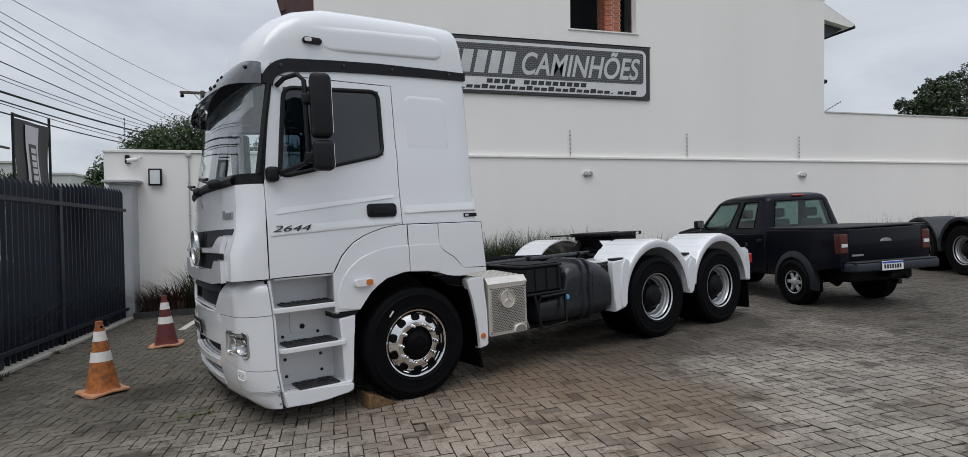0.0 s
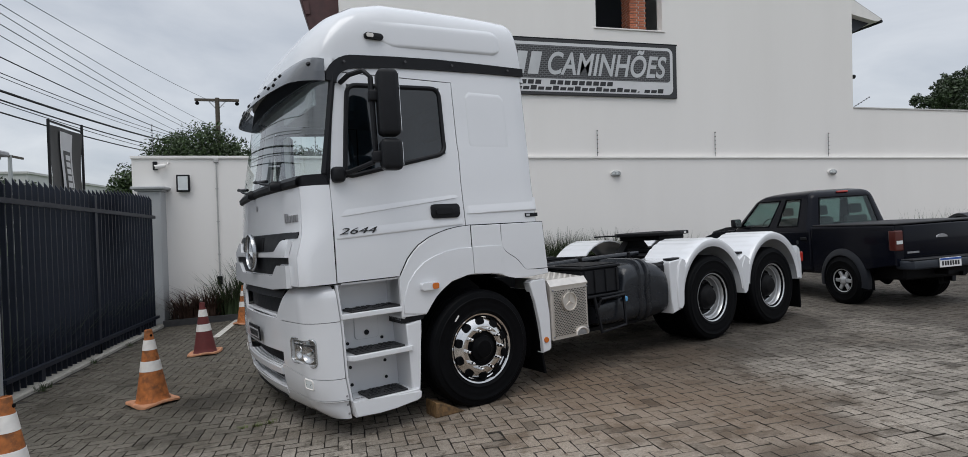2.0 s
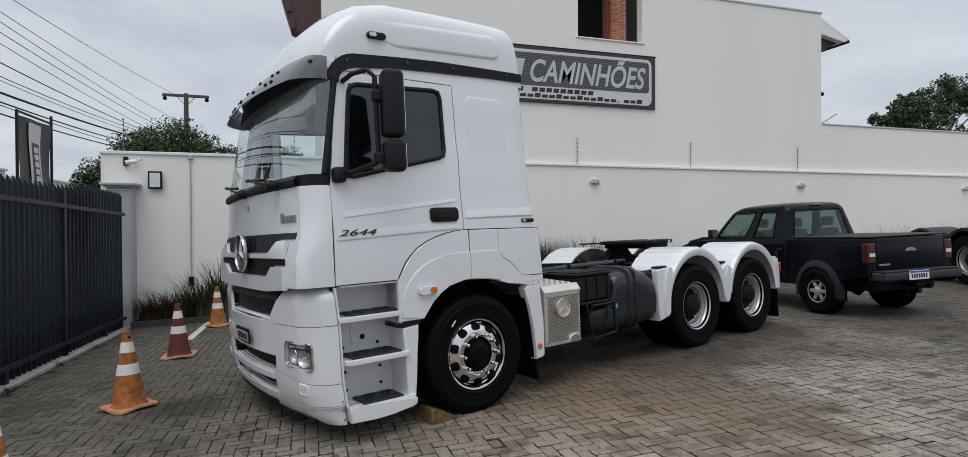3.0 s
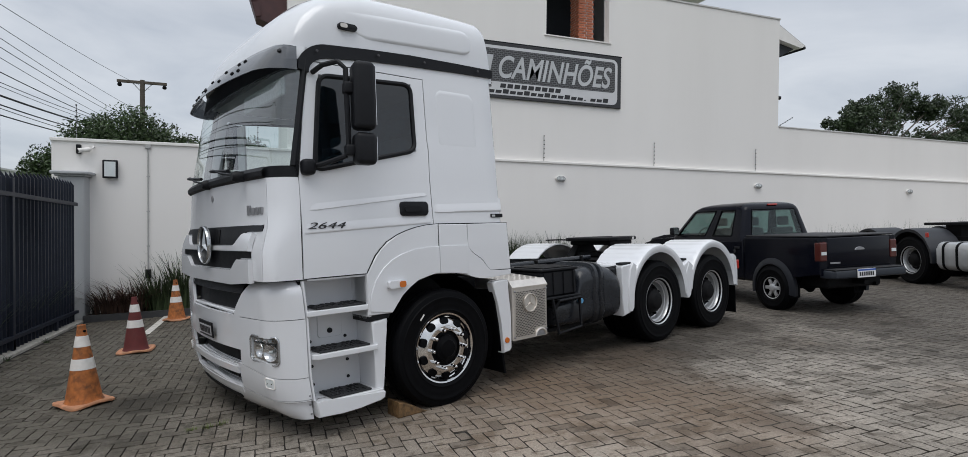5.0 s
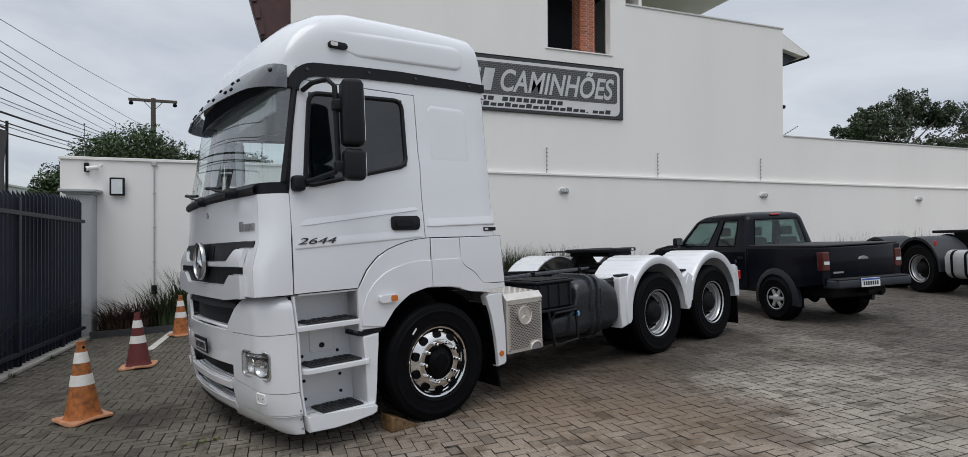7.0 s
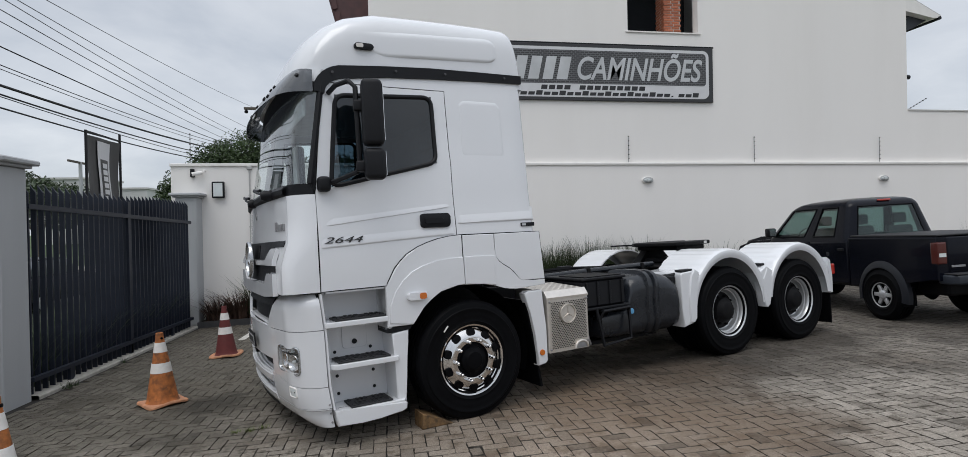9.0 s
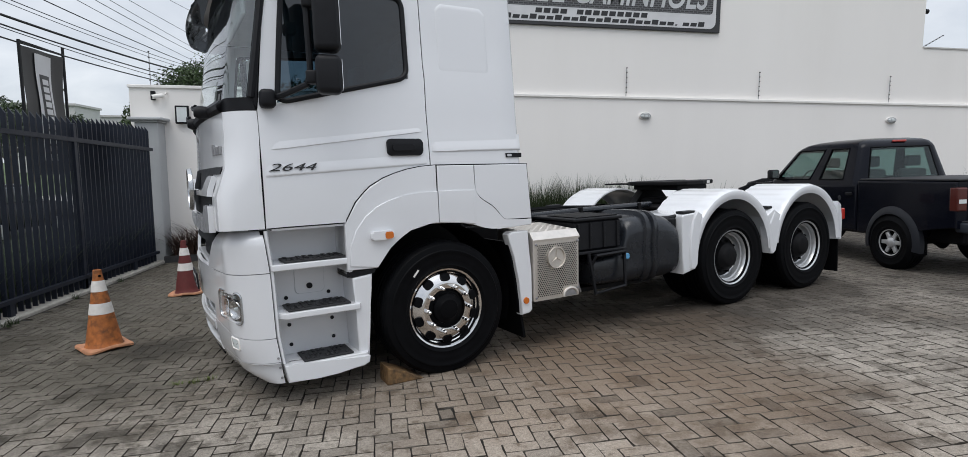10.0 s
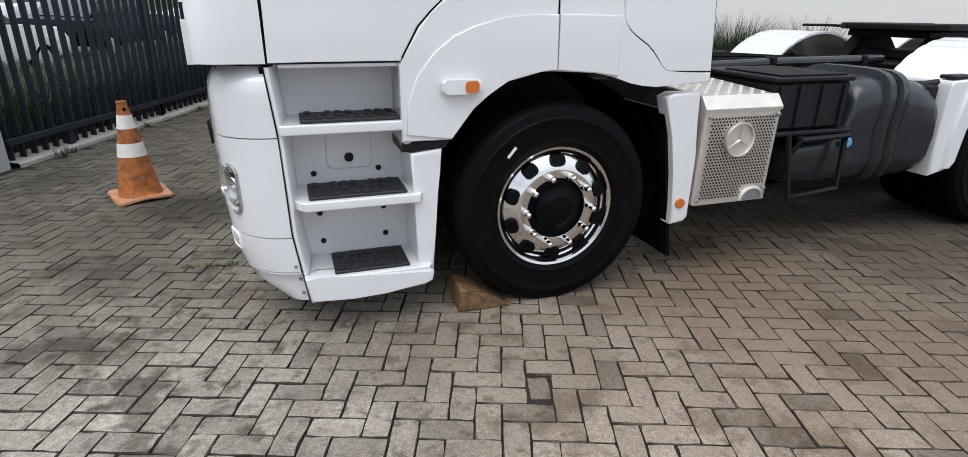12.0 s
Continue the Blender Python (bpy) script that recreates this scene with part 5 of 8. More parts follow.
WING_OUT = [(-0.742, 0.872), (-0.742, 1.19), (-0.722, 1.225), (-0.654, 1.342), (-0.60, 1.40), (-0.548, 1.448), (-0.448, 1.503), (-0.36, 1.535), (-0.265, 1.561), (-0.16, 1.578), (-0.036, 1.586)]
WING_IN = [(-0.036, 1.155), (-0.11, 1.156), (-0.184, 1.148), (-0.27, 1.118), (-0.358, 1.072), (-0.43, 1.005), (-0.49, 0.93), (-0.53, 0.872)]
for s in (1, -1):
    outline_part("front_wing", [(x - 0.003, z + 0.003) for x, z in WING_OUT] + WING_IN, -1.270, -1.05, "white", s, bevel=0.010, seg=3)
    outline_part("wing_gap", [(-0.738, 0.88), (-0.738, 1.19), (-0.731, 1.23), (-0.662, 1.35), (-0.607, 1.408), (-0.553, 1.457), (-0.452, 1.512), (-0.363, 1.544), (-0.267, 1.57), (-0.16, 1.587), (-0.036, 1.595), (0.29, 1.592), (0.785, 1.587), (0.815, 1.14), (0.6, 1.1), (-0.2, 1.2), (-0.5, 1.05), (-0.6, 0.88)], -1.257, -1.2, "rubber", s, label="dark joint behind the wing", bevel=0.001, seg=1)
    flare = [(-0.728, 0.905), (-0.718, 1.04), (-0.675, 1.15), (-0.60, 1.245), (-0.515, 1.31), (-0.42, 1.352), (-0.30, 1.380), (-0.16, 1.394), (-0.036, 1.398)]
    outline_part("wing_flare", flare + [(x + 0.004, z + 0.004) for x, z in WING_IN], -1.279, -1.2, "white", s, bevel=0.007, seg=2)
    outline_part("wing_middle", [(-0.028, 1.155), (-0.028, 1.586), (0.283, 1.583), (0.285, 1.44), (0.289, 1.383), (0.299, 1.358), (0.325, 1.333), (0.362, 1.304), (0.429, 1.263), (0.465, 1.232), (0.497, 1.196), (0.521, 1.160), (0.542, 1.144), (0.568, 1.138), (0.81, 1.132), (0.81, 1.085), (0.5, 1.072), (0.42, 1.08), (0.357, 1.093), (0.26, 1.125), (0.155, 1.146)], -1.268, -1.05, "white", s, bevel=0.006, seg=2)
    outline_part("wing_lower_field", [(-0.028, 1.160), (-0.028, 1.398), (0.10, 1.397), (0.281, 1.392), (0.281, 1.125), (0.155, 1.150)], -1.2755, -1.2, "white", s, bevel=0.006)
    outline_part("side_hatch", [(0.289, 1.583), (0.291, 1.44), (0.295, 1.385), (0.305, 1.362), (0.330, 1.338), (0.367, 1.309), (0.434, 1.269), (0.47, 1.238), (0.502, 1.202), (0.527, 1.166), (0.546, 1.150), (0.57, 1.144), (0.81, 1.139), (0.79, 1.36), (0.775, 1.582)], -1.266, -1.05, "white", s, bevel=0.005, seg=2)
    amber = outline_part("side_turn_lamp", rounded(-0.575, -0.40, 1.075, 1.135, 0.018), -1.315, -1.27, "white", s, bevel=0.01)
    part("amber_lens", prism(bmesh.new(), rounded(-0.475, -0.415, 1.08, 1.13, 0.015), -1.3215 * s, -1.3155 * s, "Y", bevel=0.002), "amber", amber, "amber lens")
    # black filler stands in for the open, dark gap below the wing
    outline_part("wing_strap", [(-0.745, 0.825), (-0.745, 0.868), (-0.53, 0.868), (-0.55, 0.835)], -1.25, -1.0, "black", s, label="black filler for the dark gap under the wing", bevel=0.004)
    # steps
    st = outline_part("step_back", [(-1.225, 0.20), (-1.225, 1.2), (-0.69, 1.2), (-0.69, 0.20)], -0.995, -0.96, "white", s, bevel=0.004)
    part("step_ceiling", boxed(-1.22, -0.7, min(-1.23 * s, -0.96 * s), max(-1.23 * s, -0.96 * s), 1.19, 1.203), "white", st)
    # thin front cheek behind the bumper's edge, flaring to the back panel, and the dark joint between them
    bm = bmesh.new()
    gap_ = bmesh.new()
    cheek, joint_ = [], []
    for z in (0.30, 0.34, 0.4, 0.49, 0.7, 0.93, 1.0, 1.08, 1.195):
        e = lerp(REAR, z) + 0.007
        cheek.append([(e, -1.24 * s, z), (e + 0.005, -1.25 * s, z), (e + 0.016, -1.25 * s, z), (e + 0.026, -1.232 * s, z), (e + 0.045, -0.995 * s, z), (e, -0.985 * s, z)])
        joint_.append([(e - 0.02, -1.22 * s, z), (e + 0.004, -1.22 * s, z), (e + 0.004, -1.0 * s, z), (e - 0.02, -1.0 * s, z)])
    skin(bm, cheek, wrap=True)
    skin(gap_, joint_, wrap=True)
    part("step_front_cheek", bm, "white", truck, smooth=45)
    part("step_gap", gap_, "rubber", truck, "dark joint beside the bumper")
    outline_part("step_rear_cheek", [(-0.712, 0.818), (-0.565, 0.836), (-0.578, 0.74), (-0.592, 0.62), (-0.604, 0.45), (-0.615, 0.25), (-0.69, 0.25), (-0.70, 0.6)], -1.258, -0.985, "white", s, bevel=0.018, seg=3)
    outline_part("upper_rear_cheek", [(-0.745, 1.2), (-0.70, 1.2), (-0.70, 0.85), (-0.745, 0.85)], -1.25, -0.985, "white", s, bevel=0.012)
    for z, x0, x1, y_out, p0, p1, ch in ((0.925, -1.246, -0.70, 1.266, -1.158, -0.722, 0.012), (0.60, -1.215, -0.66, 1.285, -1.155, -0.73, 0.05), (0.245, -1.205, -0.625, 1.290, -1.075, -0.733, 0.10)):
        tray = even(part("step_tray", prism(bmesh.new(), [(x0, -0.985 * s), (x0, -(y_out - ch) * s), (x0 + ch * 0.8, -y_out * s), (x1 - 0.02, -y_out * s), (x1, -(y_out - 0.03) * s), (x1, -0.985 * s)], z, z + 0.043, "Z", bevel=0.007, seg=2), "white", truck, smooth=50))
        ya, yb = min(-(y_out - 0.025) * s, -1.035 * s), max(-(y_out - 0.025) * s, -1.035 * s)
        pad = part("grip_pad", boxed(p0, p1, ya, yb, z + 0.0432, z + 0.058, bevel=0.004), "grip", tray, "black ribbed rubber pad")
        n_ = 9
        for k in range(n_):
            xa = p0 + 0.02 + k * (p1 - p0 - 0.04) / n_
            wd = (p1 - p0 - 0.04) / n_ * 0.62
            for q0, q1 in ((0.06, 0.30), (0.38, 0.62), (0.70, 0.94)):
                if (k + int(q0 * 9)) % 4 == 3:
                    continue
                part("grip_rib", boxed(xa, xa + wd, ya + (yb - ya) * q0, ya + (yb - ya) * q1, z + 0.0582, z + 0.0645, bevel=0.0015), "grip", pad)
    outline_part("step_skirt", [(-1.188, 0.176), (-1.207, 0.298), (-1.15, 0.286), (-0.64, 0.270), (-0.622, 0.258), (-0.630, 0.212), (-0.67, 0.193), (-0.85, 0.178), (-1.0, 0.172)], -1.296, -1.20, "white", s, bevel=0.012, seg=3)
    outline_part("skirt_return", [(-1.185, 0.18), (-1.2, 0.24), (-0.63, 0.24), (-0.64, 0.212), (-0.85, 0.184)], -1.2, -1.0, "white", s, bevel=0.004)
    hatch = outline_part("step_flap", rounded(-1.052, -0.85, 0.712, 0.925, 0.025), -1.002, -0.99, "white", s, bevel=0.003)
    part("flap_gap", prism(bmesh.new(), rounded(-1.056, -0.846, 0.708, 0.925, 0.028), -0.9975 * s, -0.99 * s, "Y"), "cabin_grey", hatch)
    part("flap_lock", lathe(bmesh.new(), [(0.022, 0), (0.02, -0.012 * s)], 14, "Y", (-0.953, -1.0015 * s, 0.762)), "black", hatch)
    for x, z in ((-1.118, 0.692), (-0.818, 0.70), (-1.108, 0.497), (-0.804, 0.504), (-1.103, 0.354), (-0.801, 0.364)):
        part("step_plug", lathe(bmesh.new(), [(0.014, 0), (0.012, -0.008 * s)], 12, "Y", (x, -0.9955 * s, z)), "black", truck, "black plastic plug")
    # rear edge of the front arch
    fl = outline_part("arch_panel", [(0.575, 1.015), (0.62, 1.035), (0.775, 1.035), (0.795, 0.7), (0.80, 0.37), (0.775, 0.345), (0.695, 0.335), (0.69, 0.45), (0.672, 0.62), (0.635, 0.83)], -1.262, -1.16, "white", s, bevel=0.014)
    part("reflector", lathe(bmesh.new(), [(0.028, 0), (0.026, -0.01 * s)], 18, "Y", (0.735, -1.2625 * s, 0.455)), "amber", fl, "round dark amber reflector")
    part("mud_flap", prism(bmesh.new(), [(0.60, 0.95), (0.625, 0.95), (0.75, 0.13), (0.728, 0.13)], min(-1.22 * s, -0.72 * s), max(-1.22 * s, -0.72 * s), "Y"), "rubber", truck, "black rubber mud flap")
    # dark liner of the front arch
    bm = bmesh.new()
    skin(bm, [[(-0.61 * math.cos(radians(a)), y * s, 0.52 + 0.625 * math.sin(radians(a))) for a in range(-20, 201, 11)] for y in (-1.2, -0.62)])
    part("arch_liner", bm, "rubber", truck, "black arch liner", smooth=True)


def tyre_mesh(r, w, rim):
    h = w / 2
    prof = [(rim - 0.02, -h * 0.78), (rim + 0.02, -h * 0.9), (rim + 0.035, -h * 0.99), (rim + 0.045, -h * 0.965), (rim + 0.07, -h * 1.0), (r - 0.115, -h * 1.02), (r - 0.085, -h * 1.01), (r - 0.079, -h * 1.035), (r - 0.068, -h * 1.03), (r - 0.062, -h * 0.985), (r - 0.025, -h * 0.93), (r - 0.008, -h * 0.8), (r, -h * 0.5)]
    for g in (-0.36, -0.12, 0.12, 0.36):
        prof += [(r, h * (g * 1.6 - 0.05)), (r - 0.012, h * (g * 1.6 - 0.035)), (r - 0.012, h * (g * 1.6 + 0.035)), (r, h * (g * 1.6 + 0.05))]
    prof += [(r, h * 0.75), (r - 0.008, h * 0.82)] + [(a, -b) for a, b in prof[9::-1]]
    return lathe(bmesh.new(), prof, 64, "Y", closed=True)


def wheel(x, y, s, kind_):
    e = new("wheel")
    e.parent = truck
    e.matrix_basis = Matrix.Translation((x, y * s, 0.500 if kind_ == "front" else 0.515)) @ (Matrix.Identity(4) if s > 0 else pose(0, 0, 0, 0, 0, 180))
    if kind_ == "front":
        e.matrix_basis = e.matrix_basis @ Matrix.Diagonal((1.027, 1, 1.027, 1))
    tagged(e, "polished alloy front wheel" if kind_ == "front" else "silver steel rear wheel with a deep dish")
    part("tyre", tyre_mesh(0.502 if kind_ == "front" else 0.525, 0.29, 0.29), "rubber", e, "black worn tyre", smooth=35)
    if kind_ == "front":
        prof = [(0.305, -0.118), (0.298, -0.132), (0.286, -0.128), (0.277, -0.105), (0.262, -0.098), (0.24, -0.112), (0.205, -0.138), (0.185, -0.142), (0.15, -0.136), (0.142, -0.12), (0.142, -0.06), (0.30, -0.05), (0.305, -0.08)]
        rim = part("rim", lathe(bmesh.new(), prof, 64, "Y", closed=True), "chrome", e, "polished aluminium rim", smooth=50)
        for k in range(10):
            a = 2 * math.pi * (k + 0.5) / 10
            m = pose(0, 0, 0, 0, -math.degrees(a), 0)
            bm = bmesh.new()
            prism(bm, rounded(0.209, 0.263, -0.037, 0.037, 0.023, 5), -0.003, 0.05, "Y")
            for v in bm.verts:
                v.co.y += -0.112 - 0.5 * max(0, 0.245 - v.co.x) - 0.012
            part("vent", bm, "rubber", rim, m=m)
            a = 2 * math.pi * k / 10
            st_ = part("wheel_nut", lathe(bmesh.new(), [(0.018, -0.135), (0.0175, -0.172), (0.014, -0.175), (0.013, -0.208), (0.006, -0.214)], 8, "Y", (0.168 * math.cos(a), 0, 0.168 * math.sin(a))), "chrome", rim)
        part("hub", lathe(bmesh.new(), [(0.142, -0.06), (0.14, -0.115), (0.115, -0.12), (0.11, -0.15), (0.085, -0.16), (0.07, -0.175), (0.02, -0.178)], 32, "Y"), "rubber", e, "black hub", smooth=40)
        lab = part("tyre_mark", boxed(-0.006, 0.006, -0.152, -0.148, -0.03, 0.03), "reflect", e, m=pose(0, 0, 0, 0, 0, 0) @ pose(-0.24, 0, 0.29, 0, 40, 0))
    else:
        prof = [(0.305, -0.115), (0.298, -0.13), (0.287, -0.125), (0.275, -0.10), (0.262, -0.09), (0.258, -0.05), (0.243, -0.045), (0.236, -0.005), (0.225, 0.015), (0.2, 0.02), (0.15, 0.02), (0.15, 0.09), (0.29, 0.1), (0.305, 0.0)]
        part("rim", lathe(bmesh.new(), prof, 56, "Y", closed=True), "silver", e, "silver painted steel rim", smooth=50)
        part("hub", lathe(bmesh.new(), [(0.222, 0.018), (0.205, 0.0), (0.16, -0.005), (0.148, -0.06), (0.125, -0.075), (0.108, -0.10), (0.09, -0.108), (0.03, -0.112)], 32, "Y"), "chassis", e, "black drive axle hub", smooth=40)
        for k in range(10):
            a = 2 * math.pi * k / 10
            part("wheel_nut", lathe(bmesh.new(), [(0.016, 0.02), (0.016, -0.022), (0.01, -0.04)], 6, "Y", (0.183 * math.cos(a), 0, 0.178 * math.sin(a))), "chassis", e)
        part("inner_tyre", tyre_mesh(0.525, 0.27, 0.29), "rubber", e, m=Matrix.Translation((0, 0.315, 0)), smooth=35)
    return e


for s in (1, -1):
    wheel(0.006, -1.127, s, "front")
    wheel(3.52, -1.02, s, "rear")
    wheel(4.87, -1.02, s, "rear")

# ---- chassis ----
for y in (-0.42, 0.42):
    rail_ = part("frame_rail", boxed(-1.2, 5.6, y - 0.035, y + 0.035, 0.74, 1.02, bevel=0.006), "chassis", truck)
    for k in range(14):
        part("rail_bolt", lathe(bmesh.new(), [(0.014, -0.036), (0.012, -0.048)], 6, "Y", (1.0 + k * 0.32, y, 0.86 + 0.05 * (k % 2))), "chassis", rail_)
for x in (0.95, 2.1, 2.95, 4.28, 5.5):
    part("cross_member", boxed(x - 0.05, x + 0.05, -0.385, 0.385, 0.78, 0.98, bevel=0.006), "chassis", truck)
part("engine_block", boxed(-1.15, 0.6, -0.5, 0.5, 0.42, 1.19, bevel=0.05), "chassis", truck)
part("front_axle", boxed(-0.08, 0.08, -0.95, 0.95, 0.40, 0.54, bevel=0.03), "chassis", truck)
part("gearbox", boxed(0.6, 1.5, -0.28, 0.28, 0.5, 0.95, bevel=0.06), "chassis", truck)
for x in (3.52, 4.87):
    ax = part("drive_axle", lathe(bmesh.new(), [(0.08, -0.8), (0.085, -0.35), (0.2, -0.2), (0.24, 0), (0.2, 0.2), (0.085, 0.35), (0.08, 0.8)], 20, "Y", (x, 0, 0.515)), "chassis", truck, smooth=True)
    part("differential", lathe(bmesh.new(), [(0.1, -0.38), (0.19, -0.2), (0.2, 0.1), (0.1, 0.2)], 18, "X", (x, 0, 0.53)), "chassis", ax, smooth=True)
for s in (1, -1):
    part("leaf_spring", prism(bmesh.new(), [(3.2, 0.62), (4.28, 0.78), (5.35, 0.62), (5.35, 0.68), (4.28, 0.90), (3.2, 0.68)], -0.62 * s, -0.53 * s, "Y", bevel=0.006), "chassis", truck)

# catwalk, pipes and hoses behind the cab
part("catwalk", boxed(0.95, 2.35, -0.34, 0.40, 1.03, 1.06, bevel=0.006), "chassis", truck, "black steel catwalk")
part("air_pipe", tube(bmesh.new(), [(0.86, -0.36, 1.055), (2.1, -0.36, 1.085), (3.1, -0.36, 1.095)], 0.033, 10), "tank", truck, "dark air pipe", smooth=True)
part("propeller_shaft", tube(bmesh.new(), [(1.5, 0, 0.75), (3.3, 0, 0.62)], 0.06, 12), "chassis", truck, smooth=True)
part("silencer", lathe(bmesh.new(), [(0.08, 1.0), (0.17, 1.03), (0.175, 1.9), (0.08, 1.94)], 24, "X", (0, 0.62, 0.98)), "tank", truck, smooth=35)
for k in range(3):
    part("air_hose", tube(bmesh.new(), [(0.85, 0.1 + 0.09 * k, 1.25), (1.1, 0.12 + 0.09 * k, 1.12), (1.5, 0.1 + 0.1 * k, 1.09), (2.2, 0.05 + 0.1 * k, 1.10), (2.8, 0.1 * k, 1.07)], 0.014, 6), "rubber", truck)
for k in range(4):
    part("air_hose", tube(bmesh.new(), [(0.9, -0.30 + 0.05 * k, 1.12 + 0.02 * k), (1.3, -0.28 + 0.06 * k, 1.085), (1.9, -0.30 + 0.05 * k, 1.10), (2.5, -0.26 + 0.07 * k, 1.08), (3.2, -0.3 + 0.05 * k, 1.10)], 0.011, 6), "rubber", truck)
for x in (2.05, 2.9):
    part("pipe_clamp", boxed(x - 0.02, x + 0.02, -0.41, -0.31, 1.02, 1.125, bevel=0.008), "chassis", truck)
part("chassis_cover", boxed(2.4, 3.05, -0.36, 0.36, 1.03, 1.045, bevel=0.004), "chassis", truck)

# aluminium box with a pierced face
abox = part("equipment_box", prism(bmesh.new(), [(-1.262, 0.43), (-1.275, 0.94), (-1.225, 1.005), (-0.70, 1.035), (-0.70, 0.42)], 0.815, 1.295, "X", bevel=0.01), "alu", truck, "brushed aluminium box with a pierced face")
part("box_face", boxed(0.83, 1.28, -0.0045, 0, 0.445, 0.93, bevel=0.002), "alu", abox, m=Matrix.Translation((0, -1.2645, 0)) @ Matrix.Translation((0, 0.0, 0.0)) @ Matrix.Rotation(radians(-1.4), 4, "X") @ Matrix.Translation((0, -0.0, 0)))
bm = bmesh.new()
for i in range(21):
    for j in range(27):
        x = 0.855 + 0.0202 * i + (0.0101 if j % 2 else 0)
        z = 0.47 + 0.0165 * j
        if x > 1.265 or math.hypot(x - 1.04, z - 0.785) < 0.10 or (x > 1.11 and z < 0.53):
            continue
        yy = -1.2702 - (z - 0.43) * 0.0255 + 0.001
        vs = [bm.verts.new((x + 0.0062 * math.cos(k * math.pi / 3), yy, z + 0.0062 * math.sin(k * math.pi / 3))) for k in range(6)]
        bm.faces.new(vs)
part("perforation", bm, "rubber", abox, "rows of small dark holes")["kind"] = "stuff"
SIDE_FACE = Matrix(((1, 0, 0, 0), (0, 0, -1, 0), (0, 1, 0, 0), (0, 0, 0, 1)))   # a badge's z points to -y
star_badge(abox, Matrix.Translation((1.04, -1.281, 0.785)) @ SIDE_FACE, 0.092, "treadplate", "alu")
part("box_lip", prism(bmesh.new(), [(-1.279, 0.935), (-1.28, 0.95), (-1.23, 1.012), (-1.222, 1.005)], 0.81, 1.30, "X", bevel=0.002), "treadplate", abox)
part("box_opening_rim", tube(bmesh.new(), [(1.12 + 0.075 * (1 + math.cos(a)), -1.272, 0.44 + 0.065 * math.sin(a)) for a in [math.pi * k / 10 for k in range(11)]], 0.012, 8), "treadplate", abox, smooth=True)
part("box_opening", prism(bmesh.new(), [(1.195 + 0.068 * math.cos(a), 0.438 + 0.058 * math.sin(a)) for a in [math.pi * k / 10 for k in range(11)]], -1.2735, -1.27, "Y"), "steel", abox)
top = part("box_tread", boxed(0.82, 1.29, -1.21, -0.70, 0, 0.008, bevel=0.002), "treadplate", abox, "aluminium tread plate", m=Matrix.Translation((0, 0, 1.0385)) @ Matrix.Rotation(radians(3.2), 4, "X") @ Matrix.Translation((0, 0, 0.03)))
bm = bmesh.new()
for i in range(12):
    for j in range(12):
        m = Matrix.Translation((0.845 + i * 0.0385, -1.19 + j * 0.0415, 0.0085)) @ pose(0, 0, 0, 0, 0, 45 if (i + j) % 2 else -45)
        vs = [bm.verts.new(m @ Vector(p)) for p in ((-0.016, 0, 0), (0, -0.005, 0), (0.016, 0, 0), (0, 0.005, 0), (0, 0, 0.004))]
        for a, b in ((0, 1), (1, 2), (2, 3), (3, 0)):
            bm.faces.new((vs[a], vs[b], vs[4]))
part("tread_studs", bm, "treadplate", top)["kind"] = "stuff"
for x, z in ((0.835, 0.46), (0.835, 0.91), (1.275, 0.50), (1.275, 0.91)):
    part("box_bolt", lathe(bmesh.new(), [(0.012, 0), (0.008, -0.008)], 8, "Y", (x, -1.271 - (z - 0.43) * 0.0255, z)), "steel", abox)

# battery box and fuel tank
bat = part("battery_box", boxed(1.33, 1.88, -1.17, -0.55, 0.79, 1.055, bevel=0.015), "black", truck, "black ribbed battery box")
for x in (1.36, 1.5, 1.66, 1.82):
    part("box_rib", boxed(x, x + 0.022, -1.187, -1.168, 0.80, 1.04, bevel=0.005), "black", bat)
part("box_lid", boxed(1.32, 1.89, -1.185, -0.54, 1.056, 1.085, bevel=0.008), "black", bat)
part("lid_tread", boxed(1.38, 1.86, -1.15, -0.70, 1.0855, 1.095, bevel=0.003), "chassis", bat)
part("box_sill", boxed(1.31, 1.93, -1.20, -0.60, 0.76, 0.785, bevel=0.006), "black", bat)
bm = bmesh.new()
rows = []
